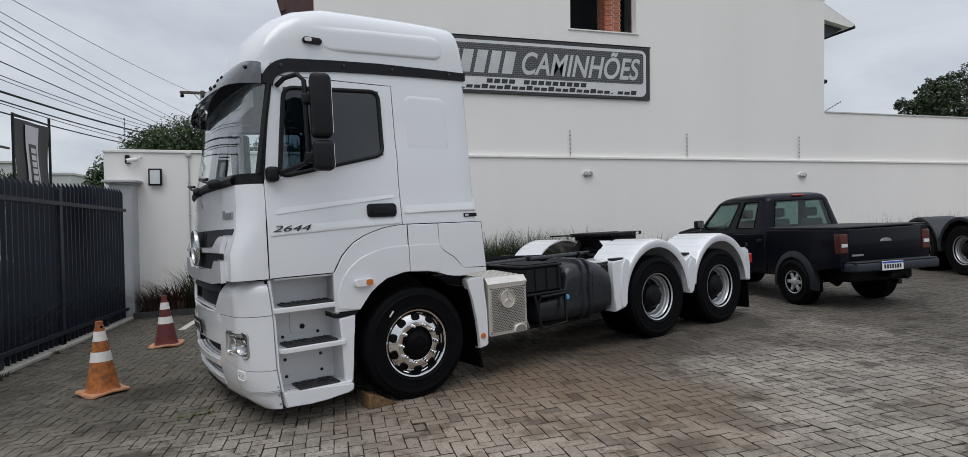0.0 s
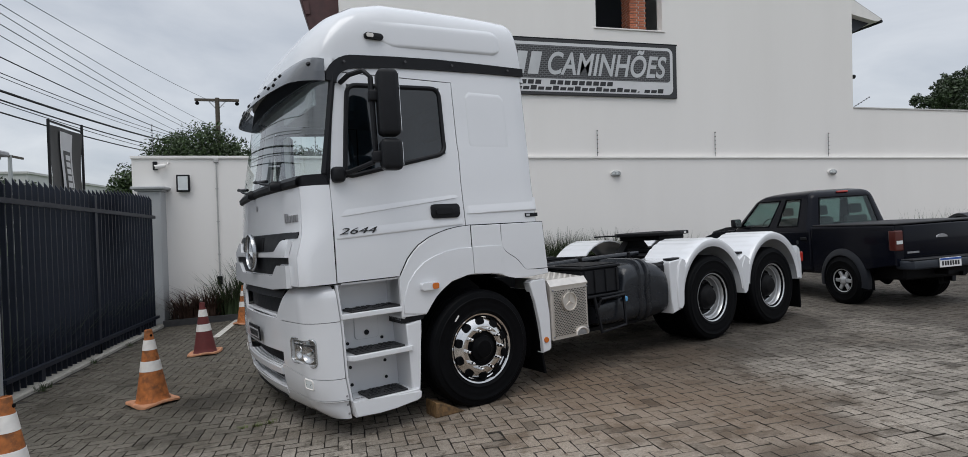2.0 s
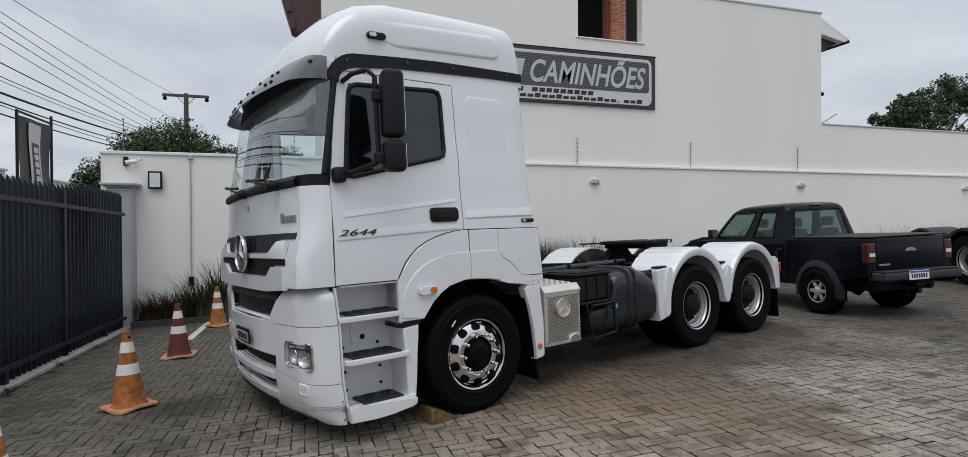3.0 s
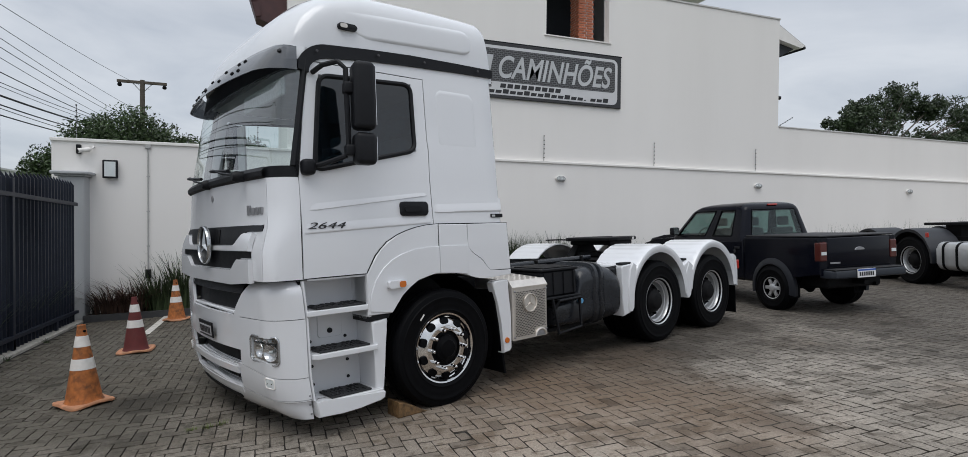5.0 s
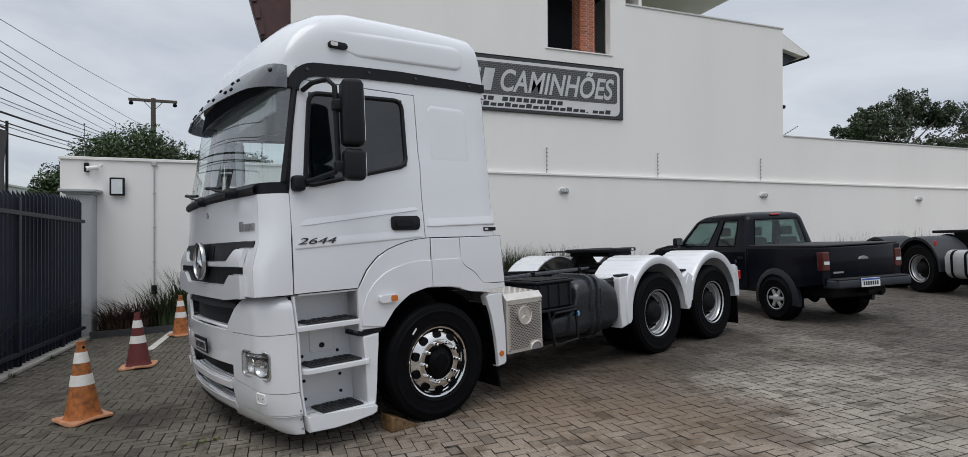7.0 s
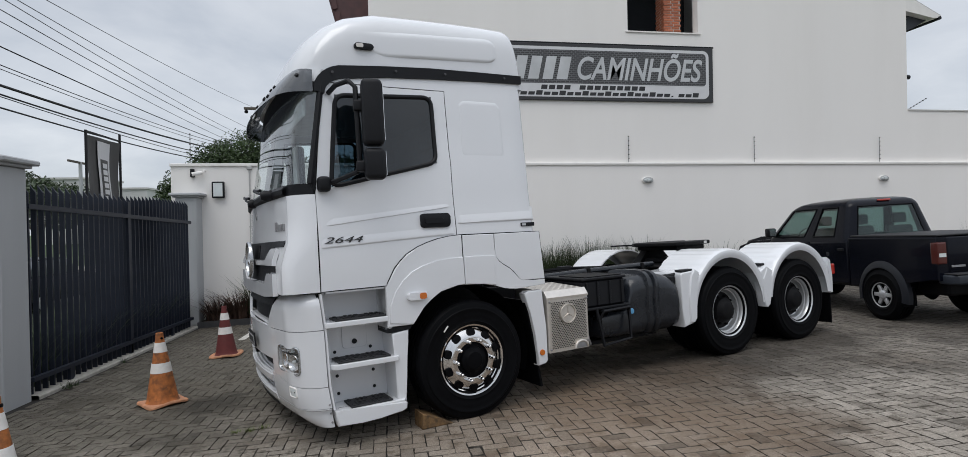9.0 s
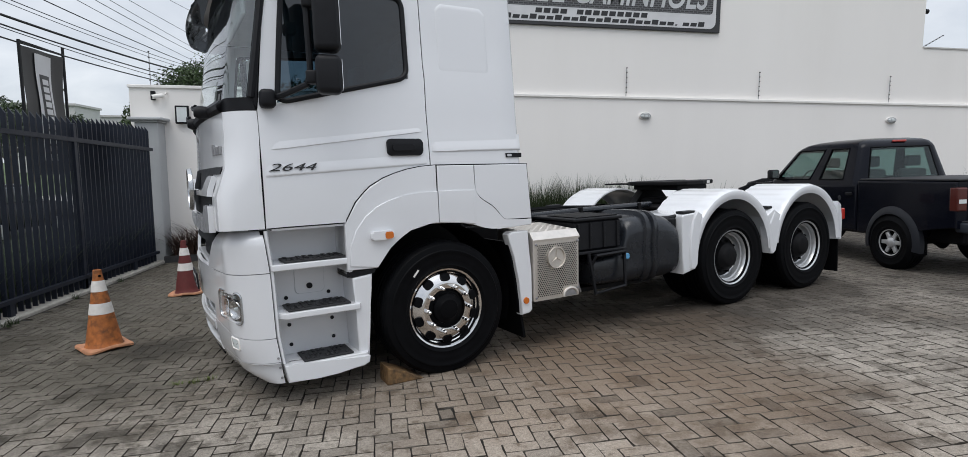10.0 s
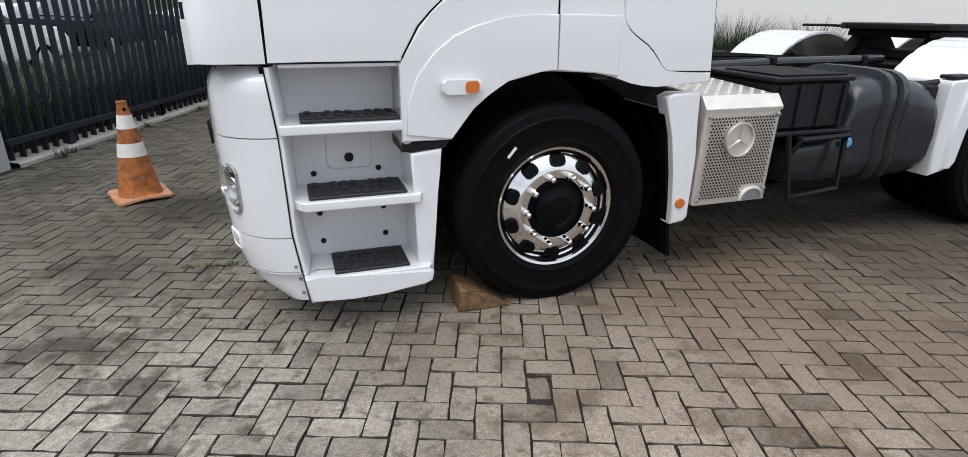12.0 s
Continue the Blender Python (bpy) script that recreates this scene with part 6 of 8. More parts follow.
# sections along x: scale, top height, outward bulge
for x, k, top_z, out_ in ((1.56, 0.55, 0.73, 0.0), (1.60, 0.80, 0.735, 0.0), (1.74, 0.86, 0.745, 0.0), (1.90, 0.88, 0.76, 0.0), (1.945, 0.90, 0.80, 0.0), (1.975, 0.93, 0.96, 0.0), (2.01, 0.94, 1.05, 0.0), (2.10, 0.955, 1.075, 0.0), (2.19, 0.955, 1.08, 0.0),
                          (2.205, 1.02, 1.095, 0.0), (2.25, 1.025, 1.095, 0.0), (2.265, 0.955, 1.075, 0.0), (2.30, 0.955, 1.075, 0.0), (2.315, 1.02, 1.09, 0.0), (2.36, 1.02, 1.09, 0.0), (2.375, 0.96, 1.07, 0.01), (2.46, 0.965, 1.06, 0.03), (2.56, 0.95, 1.04, 0.05), (2.64, 0.90, 1.0, 0.05), (2.68, 0.7, 0.95, 0.04)):
    row = []
    hz = (top_z - 0.40) / 2
    for i in range(36):
        a = 2 * math.pi * i / 36
        cy, sz = math.cos(a), math.sin(a)
        y = -0.83 - out_ * max(0, -cy) * max(0, 1 - abs(sz) * 0.8) + 0.345 * k * math.copysign(abs(cy) ** 0.42, cy)
        z = 0.40 + hz + hz * k * math.copysign(abs(sz) ** 0.42, sz)
        if cy < 0 and 1.95 < x < 2.6:
            y += 0.055 * max(0, 1 - abs(z - 0.70) / 0.06)       # moulded waist
        row.append((x, y, z))
    rows.append(row)
vs = skin(bm, rows, wrap=True)
bm.faces.new(vs[0]); bm.faces.new(vs[-1])
tank = part("fuel_tank", bm, "tank", truck, "dark grey moulded plastic tank", smooth=50)
part("tank_cap", lathe(bmesh.new(), [(0.03, 0.06), (0.03, -0.02), (0.024, -0.026)], 14, "Y", (1.96, -1.15, 0.69)), "bluecap", tank, "blue filler cap")
part("step_frame", tube(bmesh.new(), [(1.47, -1.19, 0.77), (1.52, -1.22, 0.40), (1.88, -1.22, 0.43), (1.90, -1.19, 0.77)], 0.018, 6), "black", truck)
part("step_tread", boxed(1.53, 1.87, -1.22, -1.02, 0.735, 0.755, bevel=0.006), "black", truck, "black step tread")
part("step_bar", tube(bmesh.new(), [(1.50, -1.2, 0.66), (1.52, -1.24, 0.745), (1.86, -1.24, 0.755), (1.88, -1.2, 0.72)], 0.016, 6), "black", truck)
part("tank_support", boxed(1.36, 2.5, -0.95, -0.5, 0.36, 0.40), "chassis", truck)
part("drain_hose", tube(bmesh.new(), [(1.30, -1.15, 0.62), (1.36, -1.16, 0.52), (1.40, -1.15, 0.42)], 0.012, 6), "steel", truck)
far_tank = part("far_tank", boxed(1.0, 2.5, 0.62, 1.2, 0.42, 0.98, bevel=0.1, seg=3), "tank", truck, smooth=True)

# fifth wheel
fw = part("fifth_wheel", prism(bmesh.new(), [(3.44, -0.30), (3.50, -0.40), (3.62, -0.45), (3.9, -0.45), (4.27, -0.30), (4.29, -0.24), (4.27, -0.12), (3.98, -0.055), (3.93, 0.0), (3.98, 0.055), (4.27, 0.12), (4.29, 0.24), (4.27, 0.30), (3.9, 0.45), (3.62, 0.45), (3.50, 0.40), (3.44, 0.30)], 1.292, 1.342, "Z", bevel=0.012), "chassis", truck, "black greasy coupling plate")
part("plate_skirt", prism(bmesh.new(), [(3.56, -0.36), (4.1, -0.34), (4.1, 0.34), (3.56, 0.36)], 1.235, 1.29, "Z", bevel=0.01), "chassis", fw)
for s in (1, -1):
    part("pedestal", prism(bmesh.new(), [(3.48, 1.06), (3.66, 1.235), (3.95, 1.235), (4.12, 1.06)], -0.40 * s, -0.26 * s, "Y", bevel=0.008), "chassis", fw)
    part("pivot_pin", lathe(bmesh.new(), [(0.045, -0.02 * s), (0.045, 0.0), (0.03, 0.01 * s)], 14, "Y", (3.80, -0.42 * s, 1.19)), "chassis", fw, smooth=40)
part("mounting_plate", boxed(3.15, 4.45, -0.47, 0.47, 1.03, 1.06, bevel=0.006), "chassis", fw)
part("cushion_beam", boxed(3.58, 4.02, -0.26, 0.26, 1.06, 1.13, bevel=0.02), "chassis", fw)
part("plate_sticker", boxed(-0.055, 0.055, -0.0015, 0.0015, -0.017, 0.017), "reflect", fw, "small white sticker", m=pose(4.09, -0.3765, 1.318, 0, 0, 22))
part("release_lever", tube(bmesh.new(), [(3.55, 0.36, 1.31), (3.50, 0.55, 1.315), (3.30, 0.62, 1.315)], 0.012, 6), "chassis", fw)


def mudguard(xc, s, a0, a1, name="mudguard"):
    """White mudguard over one wheel: an oval arc with pillowed ribs on top, a rounded shoulder and a broad outer lip; angles in degrees from the front."""
    prof = [(0.862, -1.186), (0.90, -1.196), (0.955, -1.203), (0.982, -1.198), (0.996, -1.178), (1.0, -1.15), (1.0, -1.02), (1.0, -0.80), (1.0, -0.55), (0.985, -0.55), (0.98, -1.15), (0.962, -1.17), (0.865, -1.176)]
    rows = []
    n = 108
    for k in range(n + 1):
        u = a0 + (a1 - a0) * k / n
        a = radians(u)
        pillow = 0.013 * abs(math.sin(radians(u * 18))) ** 0.6
        rows.append([(xc - (r + (pillow if -1.15 <= y <= -0.55 and r >= 1.0 else 0)) * 0.685 * math.cos(a), y * s, 0.515 + (r + (pillow if -1.15 <= y <= -0.55 and r >= 1.0 else 0)) * 0.735 * math.sin(a)) for r, y in prof])
    bm = bmesh.new()
    vs = skin(bm, rows, wrap=True)
    bm.faces.new(vs[0]); bm.faces.new(vs[-1])
    return part(name, bm, "white", truck, "white ribbed mudguard", smooth=35)


for s in (1, -1):
    mudguard(3.505, s, 2, 176)
    mudguard(4.865, s, 8, 176)
    outline_part("guard_skirt", [(2.715, 0.425), (2.70, 0.60), (2.69, 1.0), (2.71, 1.03), (2.94, 1.045), (3.0, 1.0), (2.93, 0.80), (2.905, 0.62), (2.90, 0.50), (2.86, 0.455)], -1.185, -0.60, "white", s, bevel=0.016, seg=3)
    outline_part("guard_lip", [(2.80, 0.47), (2.795, 0.62), (2.80, 0.80), (2.84, 0.98), (2.90, 1.06), (2.97, 1.02), (2.925, 0.85), (2.905, 0.68), (2.90, 0.51), (2.86, 0.465)], -1.206, -1.10, "white", s, bevel=0.014, seg=3)
    outline_part("guard_point", [(4.10, 0.62), (4.125, 0.50), (4.17, 0.49), (4.215, 0.52), (4.265, 0.70), (4.30, 0.85), (4.185, 0.97), (4.075, 0.80)], -1.20, -1.08, "white", s, bevel=0.016, seg=3)
    outline_part("guard_valley", [(4.06, 0.93), (4.185, 1.0), (4.31, 0.93), (4.27, 0.70), (4.185, 0.55), (4.10, 0.70)], -1.19, -0.60, "white", s, bevel=0.012, seg=2)
    part("valley_clamp", boxed(4.14, 4.23, min(-1.14 * s, -0.98 * s), max(-1.14 * s, -0.98 * s), 1.0, 1.03, bevel=0.008), "black", truck, "black steel clamp")
    outline_part("tail_panel", [(5.46, 1.02), (5.53, 0.98), (5.56, 0.75), (5.55, 0.54), (5.50, 0.54), (5.50, 0.75), (5.47, 0.9)], -1.20, -0.6, "white", s, bevel=0.008)
    part("guard_bracket", tube(bmesh.new(), [(2.50, -0.5 * s, 0.93), (2.62, -0.9 * s, 0.97), (2.66, -1.04 * s, 0.985), (2.72, -1.08 * s, 1.0)], 0.035, 10), "black", truck, smooth=True)
    part("bracket_end", boxed(2.60, 2.685, min(-1.12 * s, -1.0 * s), max(-1.12 * s, -1.0 * s), 0.90, 1.0, bevel=0.012), "black", truck)
    clamp_ = part("guard_clamp", boxed(2.72, 2.92, min(-1.17 * s, -1.07 * s), max(-1.17 * s, -1.07 * s), 1.036, 1.062, bevel=0.008), "black", truck, "black steel clamp")
    part("tail_flap", boxed(5.515, 5.535, min(-1.17 * s, -0.55 * s), max(-1.17 * s, -0.55 * s), 0.13, 0.60), "rubber", truck, "black rubber mud flap")
    tl = part("tail_lamp", boxed(5.595, 5.66, min(-1.18 * s, -0.8 * s), max(-1.18 * s, -0.8 * s), 0.78, 0.92, bevel=0.01), "redlens", truck, "red tail lamp")
    part("guard_reflector", lathe(bmesh.new(), [(0.03, 0), (0.028, -0.01 * s)], 14, "Y", (5.47, -1.203 * s, 1.06)), "black", truck)
part("rear_beam", boxed(5.5, 5.6, -1.1, 1.1, 0.82, 0.94, bevel=0.01), "chassis", truck)

chock = thing("wheel_chock", YARD @ Matrix.Translation((1.99, 4.755, 0)) @ pose(0, 0, 0, 0, 0, -2), "weathered timber wedge under the front tyre", "wheel chock")
part("wedge", prism(bmesh.new(), [(-0.075, 0), (0.205, 0), (0.05, 0.085), (-0.07, 0.128)], -0.098, 0.098, "Y", bevel=0.008), "wood", chock)


# ---- traffic cones ----
def cone(tx, ty, mat, label, turn=0, lean=0.0):
    t = thing("traffic_cone", YARD @ Matrix.Translation((tx, ty, 0.004)) @ pose(0, 0, 0, lean, 0, turn), label, "traffic cone", "traffic cones by the gate")
    rows = []
    for z, k in ((0.0, 1.0), (0.018, 1.0), (0.028, 0.96), (0.032, 0.72)):
        row = []
        for i in range(40):
            a = 2 * math.pi * i / 40
            c, s_ = math.cos(a), math.sin(a)
            r = 0.20 / max(abs(c) ** 6 + abs(s_) ** 6, 1e-6) ** (1 / 6) * k
            row.append((r * c, r * s_, z + (0.012 * (1 + math.sin(3 * a + turn)) if k > 0.9 else 0)))
        rows.append(row)
    bm = bmesh.new()
    vs = skin(bm, rows, wrap=True)
    bm.faces.new(vs[0]); bm.faces.new(vs[-1])
    part("base", bm, "cone_base", t, "warped worn square base", smooth=40)
    prof = [(0.165, 0.03), (0.150, 0.05), (0.143, 0.09), (0.037, 0.71), (0.036, 0.745), (0.026, 0.75), (0.026, 0.70)]
    body = part("body", lathe(bmesh.new(), prof, 32, "Z"), mat, t, smooth=40)
    for z0, z1 in ((0.335, 0.435), (0.545, 0.645)):
        def rad(z):
            return 0.143 - (0.143 - 0.037) * (z - 0.09) / 0.62 + 0.0025
        part("reflective_band", lathe(bmesh.new(), [(rad(z0) - 0.004, z0 - 0.001), (rad(z0), z0), (rad(z1), z1), (rad(z1) - 0.004, z1 + 0.001)], 32, "Z"), "reflect", t, "white reflective band", smooth=40)
    part("hole", lathe(bmesh.new(), [(0.013, 0), (0.012, -0.008)], 10, "Y", (0, -0.041, 0.69)), "rubber", body)
    return t


cone(0.02, 7.20, "orange", "dirty orange traffic cone with two white bands", 25)
cone(0.83, 9.66, "red", "faded red traffic cone with two white bands", 60)
cone(1.92, 12.45, "orange", "bright orange traffic cone beside the planted bed", 10)
cone(-0.84, 4.82, "orange", "scuffed orange traffic cone on the paving", 70)

# ---- black pickup ----
M.update(
    carglass=pane("car_glass", (0.62, 0.72, 0.70), 0.05),
    flare=material("grey_plastic_flare", (0.008, 0.0098, 0.0145), 0.5, vary=0.15, bump=0.05),
    bumper_grey=material("slate_bumper_plastic", (0.02, 0.025, 0.034), 0.45, vary=0.15, scale=9),
    smokedred=material("smoked_red_lens", (0.075, 0.014, 0.010), 0.2, vary=0.15, coat=0.3),
    cover=material("black_vinyl_cover", (0.02, 0.02, 0.022), 0.65, vary=0.2, scale=6, bump=0.2, bump_scale=40),
)
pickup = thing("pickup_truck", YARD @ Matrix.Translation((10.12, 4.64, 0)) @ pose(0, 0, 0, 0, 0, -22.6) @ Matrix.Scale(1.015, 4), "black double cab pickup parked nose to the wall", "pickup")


def arch(cy, r, n=12):
    return [(cy + r * math.cos(radians(180 - 180 * k / n)), 0.36 + r * math.sin(radians(180 - 180 * k / n)) * 0.98) for k in range(n + 1)]


def car_part(name, pts, x0, x1, mat, label="", bevel=0.02, seg=2, smooth=45, parent=None):
    return even(part(name, prism(bmesh.new(), pts, x0, x1, "X", bevel=bevel, seg=seg), mat, parent or pickup, label, smooth=smooth))


bed_side = [(-1.08, 0.62), (-0.52, 0.58)] + arch(-0.08, 0.41)[1:-1] + [(0.36, 0.45), (0.62, 0.44), (0.62, 1.165), (-1.08, 1.16)]
nose = [(2.755, 0.42), (2.76, 0.5)] + arch(3.19, 0.42)[1:-1] + [(3.63, 0.45), (3.92, 0.5), (4.0, 0.62), (3.98, 0.88), (3.86, 1.02), (3.4, 1.11), (2.755, 1.145)]
for sx in (-1, 1):
    car_part("bed_side", bed_side, 0.56 * sx, 0.865 * sx, "pickup", bevel=0.025, seg=3)
    car_part("front_wing", nose, 0.55 * sx, 0.86 * sx, "pickup", bevel=0.015, seg=2)
    for y0, y1 in ((0.635, 1.70), (1.715, 2.72)):
        dr = car_part("door", [(y0, 0.47), (y1, 0.46), (y1, 1.10), (y0, 1.115)], 0.80 * sx, 0.872 * sx, "pickup", bevel=0.03, seg=3)
        part("door_handle", boxed(min(0.872 * sx, 0.90 * sx), max(0.872 * sx, 0.90 * sx), y0 + 0.08, y0 + 0.24, 0.97, 1.01, bevel=0.008), "black", dr)
    for cy in (-0.08, 3.19):
        ring = [[(r_[0], cy - r_[1] * math.cos(a), 0.36 + r_[1] * 0.98 * math.sin(a)) for r_ in ((0.80 * sx, 0.40), (0.905 * sx, 0.40), (0.905 * sx, 0.425), (0.872 * sx, 0.50), (0.80 * sx, 0.50))] for a in [radians(-12 + 204 * k / 24) for k in range(25)]]
        bm = bmesh.new()
        vs = skin(bm, ring, wrap=True)
        bm.faces.new(vs[0]); bm.faces.new(vs[-1])
        part("wheel_flare", bm, "flare", pickup, "matt grey wheel arch flare", smooth=45)
    part("mud_flap", boxed(min(0.64 * sx, 0.87 * sx), max(0.64 * sx, 0.87 * sx), -0.47, -0.455, 0.22, 0.56), "rubber", pickup)
    mir = part("door_mirror", boxed(min(0.87 * sx, 1.06 * sx), max(0.87 * sx, 1.06 * sx), 2.52, 2.64, 1.19, 1.36, bevel=0.035, seg=3), "black", pickup, smooth=True)
    part("mirror_glass", boxed(min(0.89 * sx, 1.03 * sx), max(0.89 * sx, 1.03 * sx), 2.515, 2.519, 1.21, 1.34), "chrome", mir)
    lamp = part("tail_lamp", boxed(min(0.715 * sx, 0.872 * sx), max(0.715 * sx, 0.872 * sx), -1.095, -0.98, 0.83, 1.10, bevel=0.02, seg=2), "smokedred", pickup, "dark red tail lamp with a clear band")
    part("reverse_lens", boxed(min(0.74 * sx, 0.85 * sx), max(0.74 * sx, 0.85 * sx), -1.099, -1.0955, 0.92, 0.965), "lens", lamp)
part("underbody", boxed(-0.62, 0.62, -1.0, 3.85, 0.40, 0.60, bevel=0.03), "chassis", pickup)
part("bed_floor", boxed(-0.56, 0.56, -1.02, 0.60, 0.62, 0.72), "pickup", pickup)
part("cab_floor", boxed(-0.80, 0.80, 0.63, 2.75, 0.44, 0.62), "pickup", pickup)
car_part("bonnet", [(2.76, 0.90), (3.9, 0.82), (3.96, 1.0), (3.8, 1.12), (3.3, 1.19), (2.76, 1.215)], -0.70, 0.70, "pickup", bevel=0.04, seg=3)
car_part("bed_head", [(0.62, 0.62), (0.68, 0.62), (0.68, 1.18), (0.62, 1.18)], -0.56, 0.56, "pickup", bevel=0.01)
tg = part("tailgate", boxed(-0.708, 0.708, -1.09, -1.03, 0.66, 1.155, bevel=0.02, seg=3), "pickup", pickup, smooth=45)
part("tailgate_badge", lathe(bmesh.new(), [(0.06, -1.094), (0.055, -1.10)], 24, "Y"), "steel", tg, "small oval chrome badge").scale = (1.9, 1, 0.8)
bpy.data.objects[tg.children[-1].name].location = (0.0, 0.0, 0.985)
part("tailgate_bar", boxed(-0.66, -0.44, -1.094, -1.0905, 0.79, 0.815), "steel", tg)
part("tailgate_seam", boxed(-0.70, 0.70, -1.093, -1.0905, 0.735, 0.745), "rubber", tg)
part("bed_cover", boxed(-0.84, 0.84, -1.06, 0.60, 1.167, 1.195, bevel=0.012, seg=2), "cover", pickup, "black vinyl bed cover", smooth=45)
bp = part("rear_bumper", prism(bmesh.new(), [(-0.80, -1.02), (-0.80, -1.18), (-0.74, -1.26), (0.80, -1.27), (0.87, -1.18), (0.87, -1.02)], 0.575, 0.70, "Z", bevel=0.025, seg=3), "bumper_grey", pickup, "slate grey rear bumper", smooth=45)
part("bumper_step", boxed(-0.78, 0.78, -1.262, -1.08, 0.702, 0.718, bevel=0.005), "cover", bp)
pl = part("number_plate", boxed(-0.2, 0.2, -1.2835, -1.272, 0.58, 0.71, bevel=0.003), "plate_white", pickup, "white number plate with a blue band", m=Matrix.Translation((-0.10, 0, 0)))
part("plate_band", boxed(-0.196, 0.196, -1.286, -1.284, 0.68, 0.706), "plate_blue", pl)
for k in range(7):
    part("plate_bar", boxed(-0.165 + 0.048 * k, -0.132 + 0.048 * k, -1.286, -1.284, 0.605, 0.665), "ink", pl)
part("tow_bar", boxed(-0.06, 0.06, -1.2, -0.9, 0.46, 0.53, bevel=0.01), "chassis", pickup)
part("exhaust_pipe", tube(bmesh.new(), [(0.45, -0.5, 0.42), (0.45, -0.8, 0.42), (0.45, -1.05, 0.43)], 0.03, 10), "chassis", pickup)
part("axle", lathe(bmesh.new(), [(0.05, -0.7), (0.05, -0.15), (0.13, 0), (0.05, 0.15), (0.05, 0.7)], 14, "X", (0, -0.08, 0.36)), "chassis", pickup)
# cab above the belt: rounded level sections, with the window openings left out of the shell
CAB_LEVELS = [(1.10, 0.64, 2.86, 0.864), (1.175, 0.66, 2.78, 0.85), (1.66, 0.76, 2.36, 0.70), (1.71, 0.78, 2.28, 0.675), (1.757, 0.815, 2.18, 0.635), (1.788, 0.885, 2.03, 0.56), (1.81, 1.0, 1.85, 0.42), (1.816, 1.15, 1.65, 0.2)]


def cab_section(z, y0, y1, hw):
    """Half a section, from the middle of the rear to the middle of the front, on the +x side."""
    r0, r1 = min(0.10, hw * 0.4), min(0.12, hw * 0.4)
    pts = [(hw * u, y0 - 0.02 * (1 - u * u), z) for u in (0, 0.4, 0.76, 0.83)]
    pts += [(hw - r0 + r0 * math.sin(a), y0 + r0 - r0 * math.cos(a), z) for a in (radians(k) for k in (0, 30, 60, 90))]
    a0, a1 = y0 + r0, y1 - r1
    pts += [(hw, a0 + (a1 - a0) * f, z) for f in (0.10, 0.12, 0.44, 0.47, 0.54, 0.56, 0.97)]
    pts += [(hw - r1 + r1 * math.cos(a), y1 - r1 + r1 * math.sin(a), z) for a in (radians(k) for k in (0, 30, 60, 90))]
    return pts + [(hw * u, y1 + 0.04 * (1 - u * u), z) for u in (0.80, 0.4, 0)]


cab_grid = [cab_section(*lv) for lv in CAB_LEVELS]
OPENINGS = {"rear_window": (0, 2), "rear_door_window": (9, 10), "front_door_window": (13, 14), "windscreen": (18, 21)}
shell = bmesh.new()
panes = {}
for sx in (-1, 1):
    for r in range(len(cab_grid) - 1):
        for c in range(len(cab_grid[0]) - 1):
            quad = [(p[0] * sx, p[1], p[2]) for p in (cab_grid[r][c], cab_grid[r][c + 1], cab_grid[r + 1][c + 1], cab_grid[r + 1][c])]
            key = next((k for k, (c0, c1) in OPENINGS.items() if r == 1 and c0 <= c < c1), None)
            if key:
                panes.setdefault((key, 0 if key in ("rear_window", "windscreen") else sx), []).append(quad)
            else:
                shell.faces.new([shell.verts.new(p) for p in quad])
    roof_ = [shell.verts.new((p[0] * sx, p[1], p[2])) for p in cab_grid[-1]]
    shell.faces.new(roof_)
bmesh.ops.remove_doubles(shell, verts=shell.verts, dist=1e-4)
thicken(shell, 0.03)
even(part("cab_shell", shell, "pickup", pickup, "black rounded cab", smooth=50))
for (key, sx), quads in panes.items():
    bm = bmesh.new()
    for q in quads:
        bm.faces.new([bm.verts.new((p[0] * 0.99, p[1], p[2])) for p in q])
    bmesh.ops.remove_doubles(bm, verts=bm.verts, dist=1e-4)
    rim_ = [e for e in bm.edges if e.is_boundary]
    seal = bmesh.new()
    for e in rim_:
        tube(seal, [v.co * 1.004 for v in e.verts], 0.014, 6)
    g = part(key, thicken(bm, 0.004), "carglass", pickup, "lightly tinted window")
    g.visible_shadow = False
    part("window_seal", seal, "rubber", g)
part("brake_light", boxed(-0.12, 0.12, 0.755, 0.80, 1.742, 1.772, bevel=0.008), "redlens", pickup, "red high brake light")
for x in (-0.38, 0.38):
    for y in (0.86, 1.80):
        se = part("seat", boxed(x - 0.24, x + 0.24, y, y + 0.12, 0.62, 1.32, bevel=0.04, seg=2), "cabin", pickup, smooth=True)
        part("headrest", boxed(x - 0.13, x + 0.13, y + 0.01, y + 0.10, 1.36, 1.53, bevel=0.03, seg=2), "cabin", se, smooth=True)
part("steering_wheel", tube(bmesh.new(), [(-0.38 + 0.18 * math.cos(a), 2.33 - 0.06 * math.sin(a), 1.16 + 0.17 * math.sin(a)) for a in [2 * math.pi * k / 20 for k in range(21)]], 0.014, 6), "cabin", pickup)
part("dashboard", boxed(-0.76, 0.76, 2.38, 2.68, 0.85, 1.10, bevel=0.04), "cabin", pickup)


